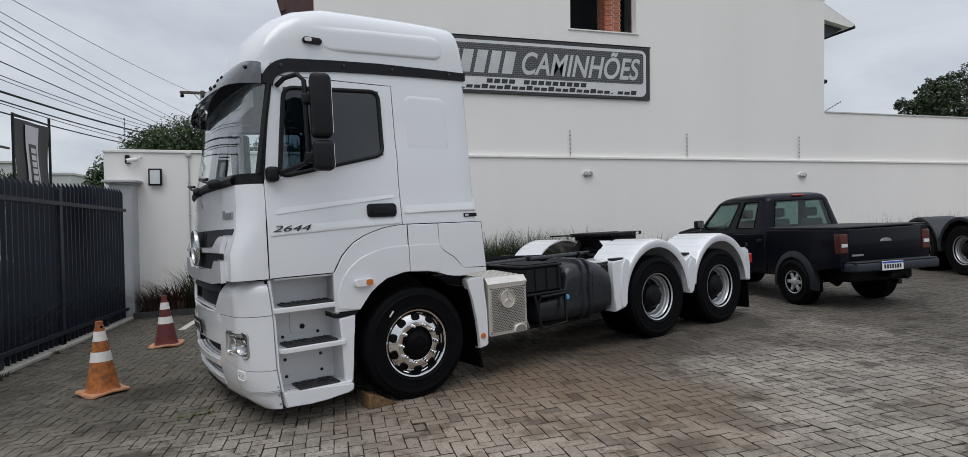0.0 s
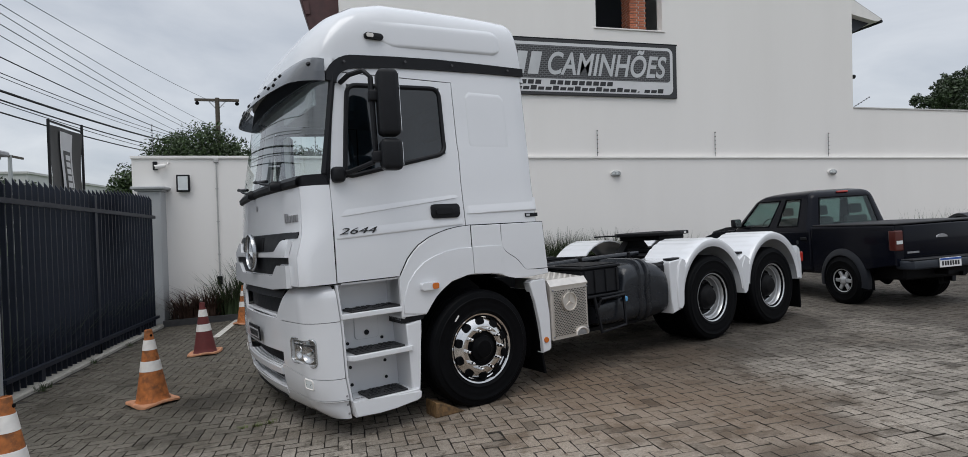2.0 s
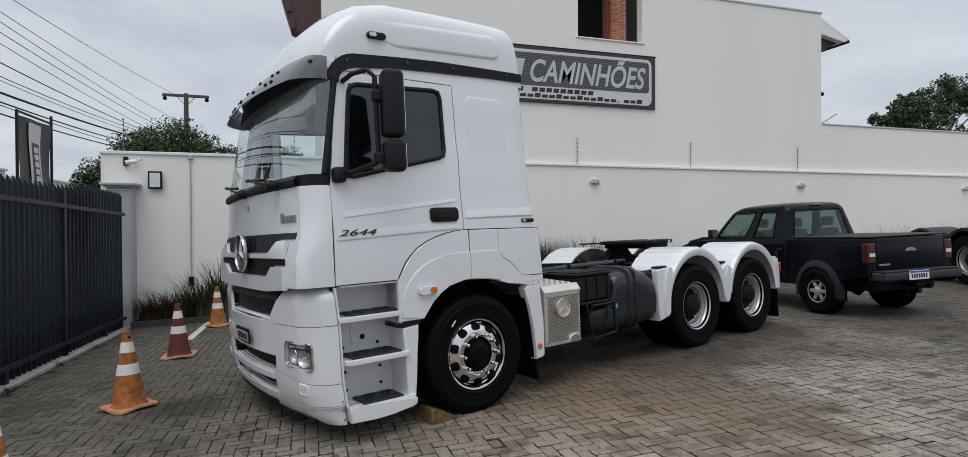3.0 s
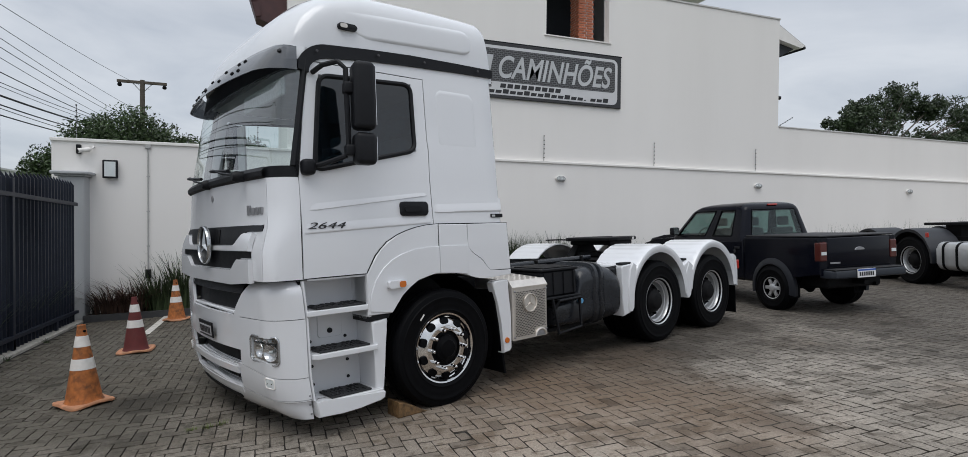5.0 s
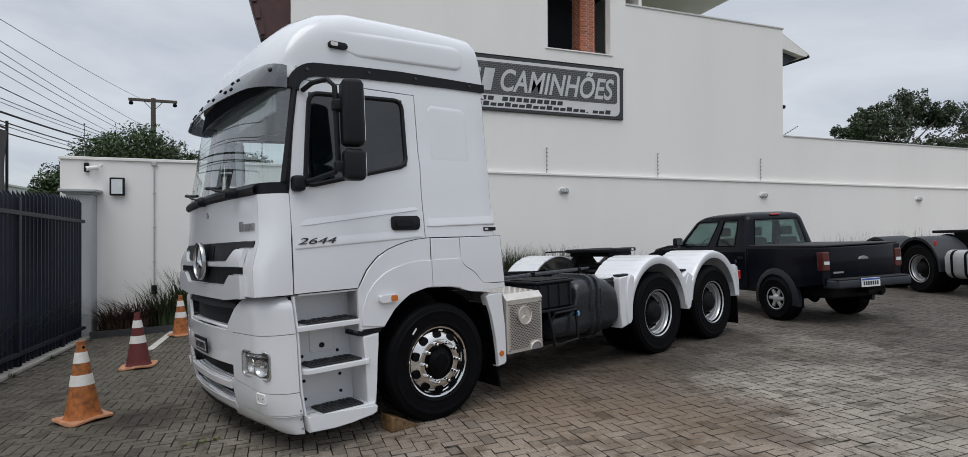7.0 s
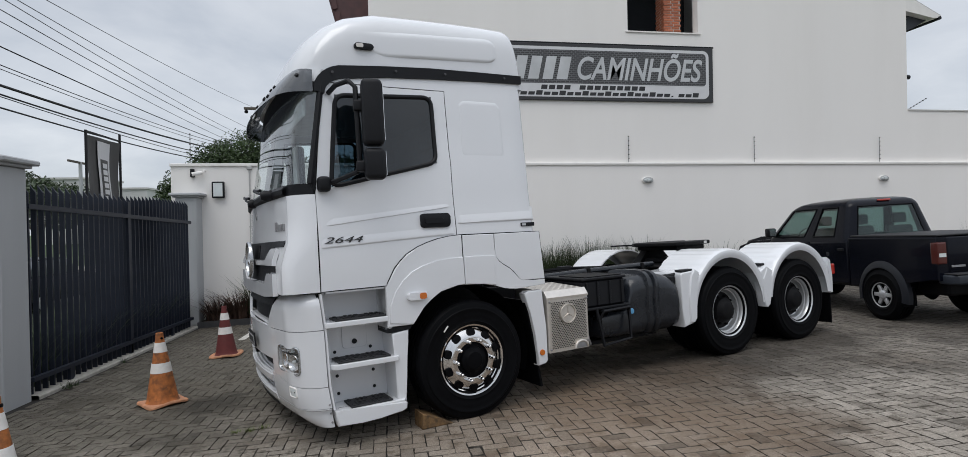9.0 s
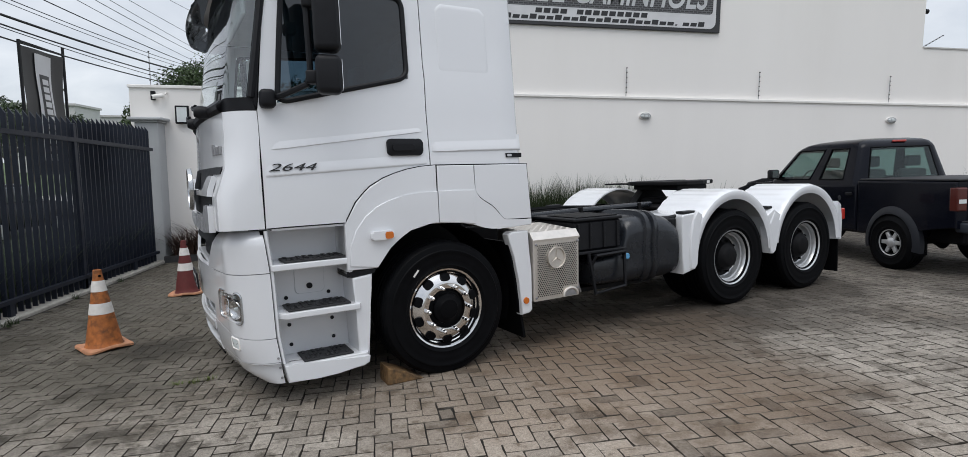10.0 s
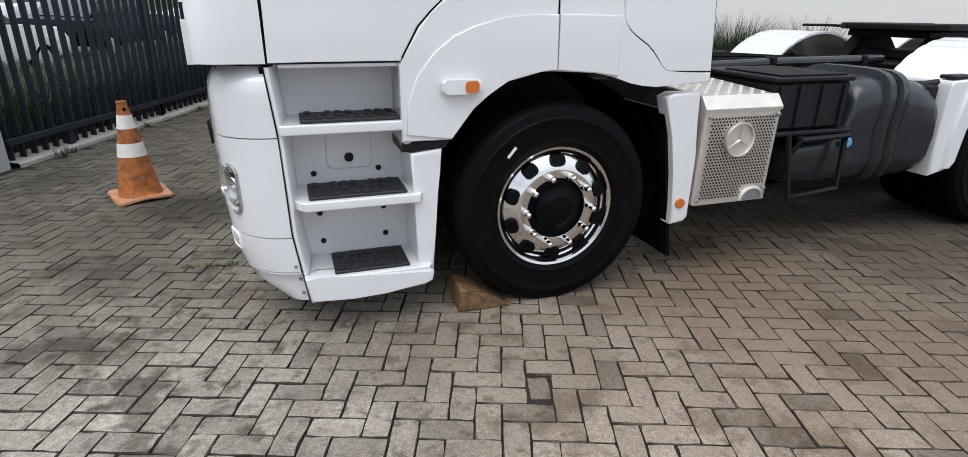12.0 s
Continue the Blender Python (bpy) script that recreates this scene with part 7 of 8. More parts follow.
def pickup_wheel(x, y, s):
    e = new("wheel")
    e.parent = pickup
    e.matrix_basis = Matrix.Translation((x, y, 0.36)) @ pose(0, 0, 0, 0, 0, 90 if s > 0 else -90)
    tagged(e, "silver alloy wheel with a chunky tyre")
    part("tyre", tyre_mesh(0.372, 0.25, 0.175), "rubber", e, smooth=35)
    rim = part("rim", lathe(bmesh.new(), [(0.183, 0.098), (0.180, 0.112), (0.168, 0.108), (0.160, 0.03), (0.175, 0.0)], 36, "Y", closed=True), "silver", e, "silver alloy rim", smooth=45)
    part("brake_disc", lathe(bmesh.new(), [(0.16, 0.0), (0.16, 0.03)], 24, "Y"), "chassis", e)
    for k in range(6):
        bm = prism(bmesh.new(), [(0.04, -0.03), (0.165, -0.026), (0.165, 0.026), (0.04, 0.03)], 0.06, 0.092, "Y", bevel=0.006)
        part("spoke", bm, "silver", rim, m=pose(0, 0, 0, 0, 60 * k, 0), smooth=45)
    part("hub_cap", lathe(bmesh.new(), [(0.07, 0.06), (0.065, 0.105), (0.04, 0.12), (0.01, 0.122)], 20, "Y"), "silver", rim, smooth=45)
    return e


for x, s in ((-0.755, 1), (0.755, -1)):
    for y in (-0.08, 3.19):
        pickup_wheel(x, y, s)

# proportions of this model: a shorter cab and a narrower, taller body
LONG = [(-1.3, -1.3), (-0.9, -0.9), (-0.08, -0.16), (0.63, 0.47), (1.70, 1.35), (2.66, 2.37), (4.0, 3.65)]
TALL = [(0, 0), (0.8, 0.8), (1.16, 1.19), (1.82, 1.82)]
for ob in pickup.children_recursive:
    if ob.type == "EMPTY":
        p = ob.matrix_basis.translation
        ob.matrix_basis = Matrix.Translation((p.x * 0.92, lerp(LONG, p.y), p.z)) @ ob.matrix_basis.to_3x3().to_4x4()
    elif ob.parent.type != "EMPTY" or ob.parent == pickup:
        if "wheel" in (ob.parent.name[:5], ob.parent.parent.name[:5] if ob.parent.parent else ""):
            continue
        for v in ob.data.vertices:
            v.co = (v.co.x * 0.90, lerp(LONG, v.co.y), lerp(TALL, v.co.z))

# ---- dark tractor chassis parked beside the pickup ----
other = thing("parked_tractor", YARD @ Matrix.Translation((14.78, 3.97, 0)) @ pose(0, 0, 0, 0, 0, -130), "dark tractor chassis with a silver fuel tank parked beside the pickup", "truck")
rear_wheels = [o for o in truck.children if o.name.startswith("wheel") and o.type == "EMPTY" and 3.0 < o.matrix_basis.translation.x < 4.0]
near_w = [o for o in rear_wheels if o.matrix_basis.translation.y < 0][0]
for s, xa in ((1, 0.0), (-1, 0.0), (1, -1.28), (-1, -1.28)):
    w2 = copy_thing(near_w, Matrix.Translation((xa, -1.02 * s + 0.95, 0.515)) @ (Matrix.Identity(4) if s > 0 else pose(0, 0, 0, 0, 0, 180)))
    w2.parent = other
    prof = [(0.90, -1.19), (0.99, -1.20), (1.0, -1.17), (1.0, -0.52), (0.985, -0.52), (0.985, -1.15)]
    rows = []
    for k in range(31):
        a = radians(-2 + 184 * k / 30)
        rib = 0.007 if (k // 2) % 2 else 0
        rows.append([(xa - (r + rib) * 0.66 * math.cos(a), y * s + 0.95, 0.5 + (r + rib) * 0.70 * math.sin(a)) for r, y in prof])
    bm = bmesh.new()
    vs = skin(bm, rows, wrap=True)
    bm.faces.new(vs[0]); bm.faces.new(vs[-1])
    part("mudguard", bm, "flare", other, "dark ribbed mudguard", smooth=40)
for s in (1, -1):
    part("frame_rail", boxed(-2.0, 3.2, 0.95 - 0.45 * s - 0.035, 0.95 - 0.45 * s + 0.035, 0.74, 1.02), "chassis", other)
    part("marker_lamp", boxed(0.55, 0.62, 0.95 - 1.23 * s - 0.02, 0.95 - 1.23 * s + 0.02, 1.02, 1.12, bevel=0.01), "redlens", other, "red marker lamp")
part("axle_housing", lathe(bmesh.new(), [(0.08, -0.8), (0.09, -0.3), (0.22, 0), (0.09, 0.3), (0.08, 0.8)], 18, "Y", (0, 0.95, 0.515)), "chassis", other)
part("coupling_plate", prism(bmesh.new(), [(-0.55, 0.55), (0.3, 0.45), (0.75, 0.7), (0.75, 1.2), (0.3, 1.45), (-0.55, 1.35), (-0.1, 0.95)], 1.25, 1.31, "Z", bevel=0.01), "chassis", other, "black coupling plate")
part("plate_pedestal", boxed(0.0, 0.4, 0.6, 1.3, 1.02, 1.25), "chassis", other)
tk = part("fuel_tank", prism(bmesh.new(), rounded(-0.25, 0.38, 0.36, 0.93, 0.14), 0.78, 2.2, "X", bevel=0.03, seg=3), "silver", other, "polished aluminium fuel tank", smooth=45)
for x in (0.92, 1.25, 1.65, 2.05):
    part("tank_strap", prism(bmesh.new(), rounded(-0.255, 0.385, 0.355, 0.935, 0.143), x, x + 0.06, "X"), "rubber", tk, "black tank strap")
part("air_tank", lathe(bmesh.new(), [(0.06, 0.75), (0.12, 0.78), (0.12, 1.5), (0.06, 1.53)], 18, "X", (0, 0.4, 0.45)), "chassis", other)
part("mud_flap", boxed(-2.06, -2.04, -0.24, 0.42, 0.2, 0.6), "rubber", other)

# ---- planting along the wall ----
M.update(
    blade=material("strap_leaf_green", (0.04, 0.062, 0.024), 0.55, vary=0.3, scale=4, island=0.45),
    dryblade=material("russet_strap_leaf", (0.075, 0.042, 0.03), 0.6, vary=0.3, scale=4, island=0.5),
    weedgreen=material("fresh_weed_green", (0.10, 0.13, 0.03), 0.6, vary=0.3, scale=20, island=0.3),
    soil=material("damp_bed_soil", (0.045, 0.035, 0.026), 0.9, vary=0.4, scale=12, bump=0.6, bump_scale=50),
    leaf=material("tree_leaf", (0.045, 0.075, 0.025), 0.5, vary=0.3, scale=1.0, island=0.5),
    leaf_dark=material("dark_tree_leaf", (0.035, 0.055, 0.022), 0.5, vary=0.3, scale=0.5, island=0.5),
    bark=material("grey_bark", (0.09, 0.075, 0.06), 0.9, vary=0.3, scale=9, bump=0.6, bump_scale=40),
    lawn=material("verge_grass", (0.06, 0.095, 0.03), 0.9, vary=0.4, scale=3, bump=0.5, bump_scale=60),
    asphalt=material("street_asphalt", (0.06, 0.06, 0.062), 0.85, vary=0.2, scale=8, bump=0.3, bump_scale=120, stain=0.3, stain_color=(0.1, 0.1, 0.1)),
    pale=material("pale_far_render", (0.55, 0.55, 0.54), 0.85, vary=0.06, scale=0.4),
    farwin=material("far_window_glass", (0.06, 0.07, 0.08), 0.15, vary=0.1),
    wire=material("black_cable", (0.012, 0.012, 0.013), 0.7, vary=0.1),
    whitecar=material("white_car_paint", (0.74, 0.75, 0.76), 0.25, vary=0.02, coat=0.5),
    line=material("worn_white_line", (0.52, 0.50, 0.46), 0.85, vary=0.2, scale=12, stain=0.5, stain_color=(0.24, 0.22, 0.19), stain_scale=9),
)


def blades(bm, n, height, spread, lean, width, rng, cx=0.0, cy=0.0):
    for _ in range(n):
        a = rng.uniform(0, 2 * math.pi)
        r = spread * math.sqrt(rng.random())
        x, y = cx + r * math.cos(a), cy + r * math.sin(a) * 0.6
        h = height * rng.uniform(0.55, 1.08)
        b = a + rng.uniform(-0.7, 0.7)
        l = lean * rng.uniform(0.2, 1.2) * h
        dx, dy = math.cos(b), math.sin(b)
        nx, ny = -dy * width, dx * width
        prev = None
        for k in range(4):
            u = k / 3
            px, py, pz = x + dx * l * u * u, y + dy * l * u * u, h * (u - 0.18 * lean * u * u)
            w = 1 - u * 0.93
            pair = (bm.verts.new((px - nx * w, py - ny * w, pz)), bm.verts.new((px + nx * w, py + ny * w, pz)))
            if prev:
                bm.faces.new((prev[0], prev[1], pair[1], pair[0]))
            prev = pair


def clump(name, m, n, height, spread, lean, mat, seed, label, category="plant", group="", width=0.008):
    rng = random.Random(seed)
    bm = bmesh.new()
    blades(bm, n, height, spread, lean, width, rng)
    t = thing(name, m, label, category, group)
    part("leaves", bm, mat, t)
    return t


bed = part("planting_bed", boxed(-4.0, 26, 13.18, 13.6, -0.4, 0.0), "soil")
for v in bed.data.vertices:
    v.co.z += ground_z(v.co.x, v.co.y) + 0.10 - (0.0 if v.co.z > -0.2 else 0.3)
tagged(bed, "narrow soil bed along the foot of the wall", "planting bed", kind="structure")
bk = boxed(-4.0, 26, 13.10, 13.18, -0.4, 0.0)
for v in bk.verts:
    v.co.z += ground_z(v.co.x, 13.1) + 0.115
tagged(part("bed_kerb", bk, "asphalt"), "low concrete edging along the soil bed", "kerb", kind="structure")
GRASS = "strap leaf plants along the wall"
k = 0
for x in span(2.7, 11.5, 26):
    k += 1
    clump("grass_clump", Matrix.Translation((x, 13.38, ground_z(x, 13.38) + 0.09)), 320 if x < 6.2 else 60, (1.30 if x < 6.2 else 1.0) * (0.82 + 0.26 * ((k * 37) % 10) / 9), 0.27, 0.4, "blade", k, "tall green strap leaf grass against the white wall", group=GRASS, width=0.013)
for x in span(14.0, 24.0, 18):
    k += 1
    clump("grass_clump", Matrix.Translation((x, 13.38, ground_z(x, 13.38) + 0.09)), 46, 1.25 if 15.5 < x else 0.95, 0.25, 0.4, "blade", k, "thin green strap leaf grass against the white wall", group=GRASS)
for x, h, l, mt, lb in ((-3.6, 0.75, 0.85, "dryblade", "russet strap leaf plant with drooping leaves"), (-3.2, 0.9, 0.8, "dryblade", "russet strap leaf plant with drooping leaves"), (-2.75, 0.95, 0.5, "blade", "green strap leaf plant beside the russet one"),
                       (-2.35, 1.15, 0.4, "blade", "green strap leaf plant beside the russet one"), (-1.95, 1.1, 0.45, "blade", "green strap leaf plant beside the russet one"), (-1.4, 0.95, 0.5, "blade", "green strap leaf plant beside the russet one")):
    k += 1
    clump("strap_leaf_plant", Matrix.Translation((x, 13.36, ground_z(x, 13.36) + 0.09)), 170, h * (0.98 if mt == "dryblade" else 1.12), 0.30, l * 1.3, mt, k, lb, group="bed plants in the corner", width=0.017)
fl = thing("white_flowers", Matrix.Translation((3.0, 13.1, ground_z(3.0, 13.1) + 0.1)), "few small white flowers among the grass", "flowers")
rng = random.Random(5)
for _ in range(7):
    x, y, z = rng.uniform(-0.5, 0.5), rng.uniform(-0.1, 0.1), rng.uniform(0.55, 0.85)
    part("stem", tube(bmesh.new(), [(x * 0.8, y, 0), (x, y, z)], 0.004, 5), "blade", fl)
    part("bloom", lathe(bmesh.new(), [(0.004, z), (0.03, z + 0.02), (0.035, z + 0.035), (0.006, z + 0.03)], 8, "Z", (x, y, 0)), "reflect", fl)
for i, (x, y) in enumerate(((-3.93, 8.05), (-3.93, 8.2), (-3.94, 9.6), (-3.9, 10.9))):
    rng = random.Random(40 + i)
    bm = bmesh.new()
    blades(bm, 26, 0.10, 0.06, 0.9, 0.005, rng)
    t = thing("weed", Matrix.Translation((x, y, ground_z(x, y))), "small green weed growing along the kerb", "weed", "weeds along the kerb")
    part("leaves", bm, "blade", t)


for i, (x, y) in enumerate(((0.58, 5.62), (0.70, 5.60), (0.80, 5.61))):
    bm = bmesh.new()
    blades(bm, 30, 0.035, 0.05, 1.0, 0.004, random.Random(60 + i))
    t = thing("weed", YARD @ Matrix.Translation((x, y, 0)), "low green weed growing in a paving joint", "weed", "weeds in the paving")
    part("leaves", bm, "weedgreen", t)


# ---- trees, street and distance ----
def tree(name, x, y, z0, trunk_h, crown, n_clumps, per, leaf_size, mat, seed, label, group="", boughs=0):
    """crown: list of (dx, dy, dz, radius) lobes from the trunk's foot; boughs breaks each into as many smaller ones."""
    rng = random.Random(seed)
    if boughs:
        crown = [(dx + r * 0.62 * rng.uniform(-1, 1), dy + r * 0.5 * rng.uniform(-1, 1), dz + r * 0.55 * rng.uniform(-1, 1), r * rng.uniform(0.40, 0.56)) for dx, dy, dz, r in crown for _ in range(boughs)]
    t = thing(name, Matrix.Translation((x, y, z0)), label, "tree", group)
    part("trunk", tube(bmesh.new(), [(0, 0, 0), (0.05, 0.03, trunk_h * 0.5), (-0.05, 0.06, trunk_h)], [0.22, 0.17, 0.13], 10), "bark", t, smooth=True)
    for dx, dy, dz, r in crown:
        part("limb", tube(bmesh.new(), [(-0.05, 0.06, trunk_h * 0.85), (dx * 0.45, dy * 0.45, trunk_h + (dz - trunk_h) * 0.5), (dx, dy, dz)], [0.11, 0.07, 0.025], 7), "bark", t, smooth=True)
    bm = bmesh.new()
    for dx, dy, dz, r in crown:
        for _ in range(n_clumps):
            d = Vector((rng.gauss(0, 1), rng.gauss(0, 1), rng.gauss(0, 0.8))).normalized()
            c = Vector((dx, dy, dz)) + d * r * rng.uniform(0.2, 1.0) ** 0.5
            cr = r * rng.uniform(0.14, 0.26)
            for _ in range(per):
                off_ = Vector((rng.gauss(0, 1), rng.gauss(0, 1), rng.gauss(0, 0.75)))
                p = c + off_.normalized() * min(off_.length, 1.35) * cr
                n = Vector((rng.gauss(0, 1), rng.gauss(0, 1), rng.gauss(0.6, 1))).normalized()
                u = n.orthogonal().normalized()
                u.rotate(Matrix.Rotation(rng.uniform(0, 6.28), 3, n))
                w = n.cross(u)
                l = leaf_size * rng.uniform(0.6, 1.3)
                bm.faces.new([bm.verts.new(p + q) for q in (-u * l, w * l * 0.42, u * l, -w * l * 0.42)])
    part("crown", bm, mat, t, "uneven crown of many small leaves")
    return t


tree("tree", -5.0, 20.2, -0.6, 2.6, [(-1.4, 0, 3.3, 0.85), (-0.6, 0.3, 4.1, 0.95), (0.4, 0, 4.35, 0.95), (1.3, 0.2, 4.0, 0.9), (2.1, 0, 3.7, 0.8), (0.2, -0.4, 3.4, 1.0), (-2.0, 0.2, 2.9, 0.5), (2.9, 0.4, 3.9, 0.8), (3.8, 0.2, 3.9, 0.7), (-1.0, -0.3, 2.7, 0.9), (1.0, -0.3, 2.9, 1.0), (2.2, -0.3, 3.0, 0.9)], 170, 50, 0.055, "leaf", 3, "leafy green tree behind the boundary wall", "trees behind the wall")
tree("tree", 50.0, 36.0, 0, 6.0, [(0.0, 0, 11.6, 2.4), (-3.2, 0, 9.8, 1.9), (4.5, 1, 12.5, 2.4), (8.5, 0, 12.6, 2.3), (2, -1, 9.2, 2.6), (7, -1, 9.0, 2.6), (12, 0, 11.5, 2.3), (-1.2, 1, 10.8, 1.6), (10.5, 0, 8.8, 2.4), (15, 0, 10.0, 2.2)], 26, 42, 0.125, "leaf_dark", 12, "large dark green tree beyond the house", "trees behind the wall", boughs=5)
for i, (x, y, s_) in enumerate(((-26, 48, 1.0), (-34, 66, 1.2), (-22, 90, 1.3), (-48, 60, 1.4), (-12.5, 78, 1.2))):
    tree("far_tree", x, y, -0.6, 2.4 * s_, [(0, 0, 4.6 * s_, 2.0 * s_), (-1.8 * s_, 0, 3.8 * s_, 1.5 * s_), (1.8 * s_, 0, 4.0 * s_, 1.6 * s_)], 26, 18, 0.26, "leaf_dark", 20 + i, "dark green tree beyond the street", "far trees")

tree("far_wood", -58.0, 106.0, -0.6, 4.0, [(0, 0, 9.6, 2.8), (-4.5, -2.4, 8.4, 3.0), (4.0, 2.0, 8.3, 2.8), (-9.5, -5, 7.4, 3.0), (8.5, 4.4, 7.2, 2.6), (-14, -8, 6.5, 3.0)], 60, 40, 0.28, "leaf_dark", 31, "dark wooded rise far beyond the street", "far trees")

ground = part("ground", boxed(-900, 900, -900, 900, -1.4, -0.66), "lawn")
tagged(ground, "grassy ground running to the horizon", "ground", kind="structure")
road = part("road", boxed(-17, -8.2, -120, 300, -0.655, -0.60), "asphalt")
tagged(road, "grey asphalt street outside the gate", "road", kind="structure")
for x0, x1, nm in ((-6.6, -4.65, "pavement"), (-19.5, -17.0, "pavement")):
    pv = part(nm, boxed(x0, x1, -120, 300, -0.655, -0.55, bevel=0.02), "kerb")
    tagged(pv, "pale concrete footway beside the street", "pavement", kind="structure")
rng = random.Random(77)
bm = bmesh.new()
for _ in range(2600):
    blades(bm, 5, 1.05, 0.12, 0.5, 0.011, rng, rng.uniform(-5.3, -4.4), rng.uniform(7.7, 13.3))
verge = part("verge_grass", bm, "blade", m=Matrix.Translation((0, 0, -0.62)))
tagged(verge, "unmown green grass outside the gate", "grass", kind="stuff")


def parked_car(x, y, label, mat):
    t = thing("parked_car", Matrix.Translation((x, y, -0.60)), label, "car", "cars parked across the street")
    prof = [(-2.1, 0.35), (-1.75, 0.30)] + [(-1.3 + 0.36 * math.cos(radians(a)), 0.31 + 0.36 * math.sin(radians(a))) for a in range(170, 9, -20)] + [(-0.9, 0.28), (0.9, 0.28)] + [(1.3 + 0.36 * math.cos(radians(a)), 0.31 + 0.36 * math.sin(radians(a))) for a in range(170, 9, -20)] + [(1.75, 0.30), (2.1, 0.38), (2.15, 0.65), (1.95, 0.88), (0.95, 0.98), (-1.5, 1.0), (-2.1, 0.92), (-2.2, 0.6)]
    part("body", prism(bmesh.new(), prof, -0.84, 0.84, "X", bevel=0.08, seg=3), mat, t, smooth=45)
    part("roof", prism(bmesh.new(), [(-1.2, 1.40), (-0.9, 1.48), (0.1, 1.48), (0.35, 1.42)], -0.60, 0.60, "X", bevel=0.03), mat, t, smooth=45)
    part("glasshouse", prism(bmesh.new(), [(-1.7, 0.985), (-1.22, 1.41), (0.36, 1.42), (1.0, 0.985)], -0.66, 0.66, "X", bevel=0.06, seg=3), "farwin", t, smooth=45)
    for sx in (-1, 1):
        for yy in (-1.3, 1.3):
            w = part("wheel", lathe(bmesh.new(), [(0.20, -0.1), (0.30, -0.1), (0.31, 0.08), (0.2, 0.1)], 24, "X", (0.72 * sx, yy, 0.31)), "rubber", t)
            part("hub_cap", lathe(bmesh.new(), [(0.19, 0.10 * sx), (0.15, 0.115 * sx)], 18, "X", (0.72 * sx, yy, 0.31)), "silver", w)
    return t


parked_car(-9.6, 13.2, "white car parked on the street outside the gate", "whitecar")
parked_car(-10.0, 18.6, "black car parked on the street outside the gate", "pickup")
parked_car(-15.6, 23.5, "white car parked across the street", "whitecar")
parked_car(-9.9, 25.0, "white car parked on the street outside the gate", "whitecar")

# far buildings
def far_building(x, y, w, d, h, storeys, label):
    t = thing("far_building", Matrix.Translation((x, y, -0.6)), label, "building", "far buildings")
    part("wall", boxed(-w / 2, w / 2, -d / 2, d / 2, 0, h), "pale", t)
    part("roof", boxed(-w / 2 - 0.3, w / 2 + 0.3, -d / 2 - 0.3, d / 2 + 0.3, h, h + 0.4), "zinc", t)
    n = int(d // 3.2)
    for r in range(storeys):
        for c in range(n):
            yy = -d / 2 + 1.6 + c * (d - 3.2) / max(1, n - 1)
            part("window", boxed(w / 2 - 0.05, w / 2 + 0.03, yy - 0.8, yy + 0.8, 1.1 + r * 3.0, 2.4 + r * 3.0), "farwin", t)


far_building(-60, 147, 14, 18, 11.6, 3, "pale low building far beyond the street")
far_building(-62, 128, 12, 10, 12.6, 3, "pale low building far beyond the street")
far_building(-34, 40, 8, 16, 4.4, 1, "pale low shed across the street")

# ---- pole and overhead cables ----
pole = thing("utility_pole", Matrix.Translation((-6.72, 34, -0.6)), "dark weathered utility pole with a timber crossarm", "utility pole")
part("shaft", tube(bmesh.new(), [(0, 0, 0), (0, 0, 9.05)], [0.16, 0.11], 12), "bark", pole, smooth=True)
part("crossarm", boxed(-1.12, 1.10, -0.06, 0.06, 8.86, 9.0, bevel=0.01), "bark", pole, "dark timber crossarm")
for x in (-1.0, 1.0):
    part("insulator", lathe(bmesh.new(), [(0.05, 8.66), (0.10, 8.70), (0.10, 8.78), (0.05, 8.86)], 12, "Z", (x, -0.02, 0)), "rubber", pole)
for s in (-1, 1):
    part("brace", tube(bmesh.new(), [(0.42 * s, 0, 8.86), (0.05 * s, 0, 8.45)], 0.02, 6), "steel", pole)
pole2 = thing("utility_pole", Matrix.Translation((-30, 62.6, -0.6)), "far concrete utility pole with a crossarm", "utility pole")
part("shaft", tube(bmesh.new(), [(0, 0, 0), (0, 0, 9.2)], [0.22, 0.16], 10), "grey_paint", pole2, smooth=True)
part("crossarm", boxed(-0.08, 0.08, -2.2, 2.3, 9.0, 9.2), "bark", pole2)


def cable(p, q, r, sag=0.02):
    """A cable through p and q in the street's line, run on past both ends."""
    p, q = Vector(p), Vector(q)
    d = q - p
    pts = []
    for k in range(21):
        u = -0.9 + 2.3 * k / 20
        c = p + d * u
        c.z += sag * d.length * (u * u - u)
        pts.append(c)
    t = thing("overhead_cable", Matrix.Translation(pts[0]), "thin black overhead cable along the street", "cable", "overhead cables along the street")
    part("strand", tube(bmesh.new(), [c - pts[0] for c in pts], r, 6), "wire", t)


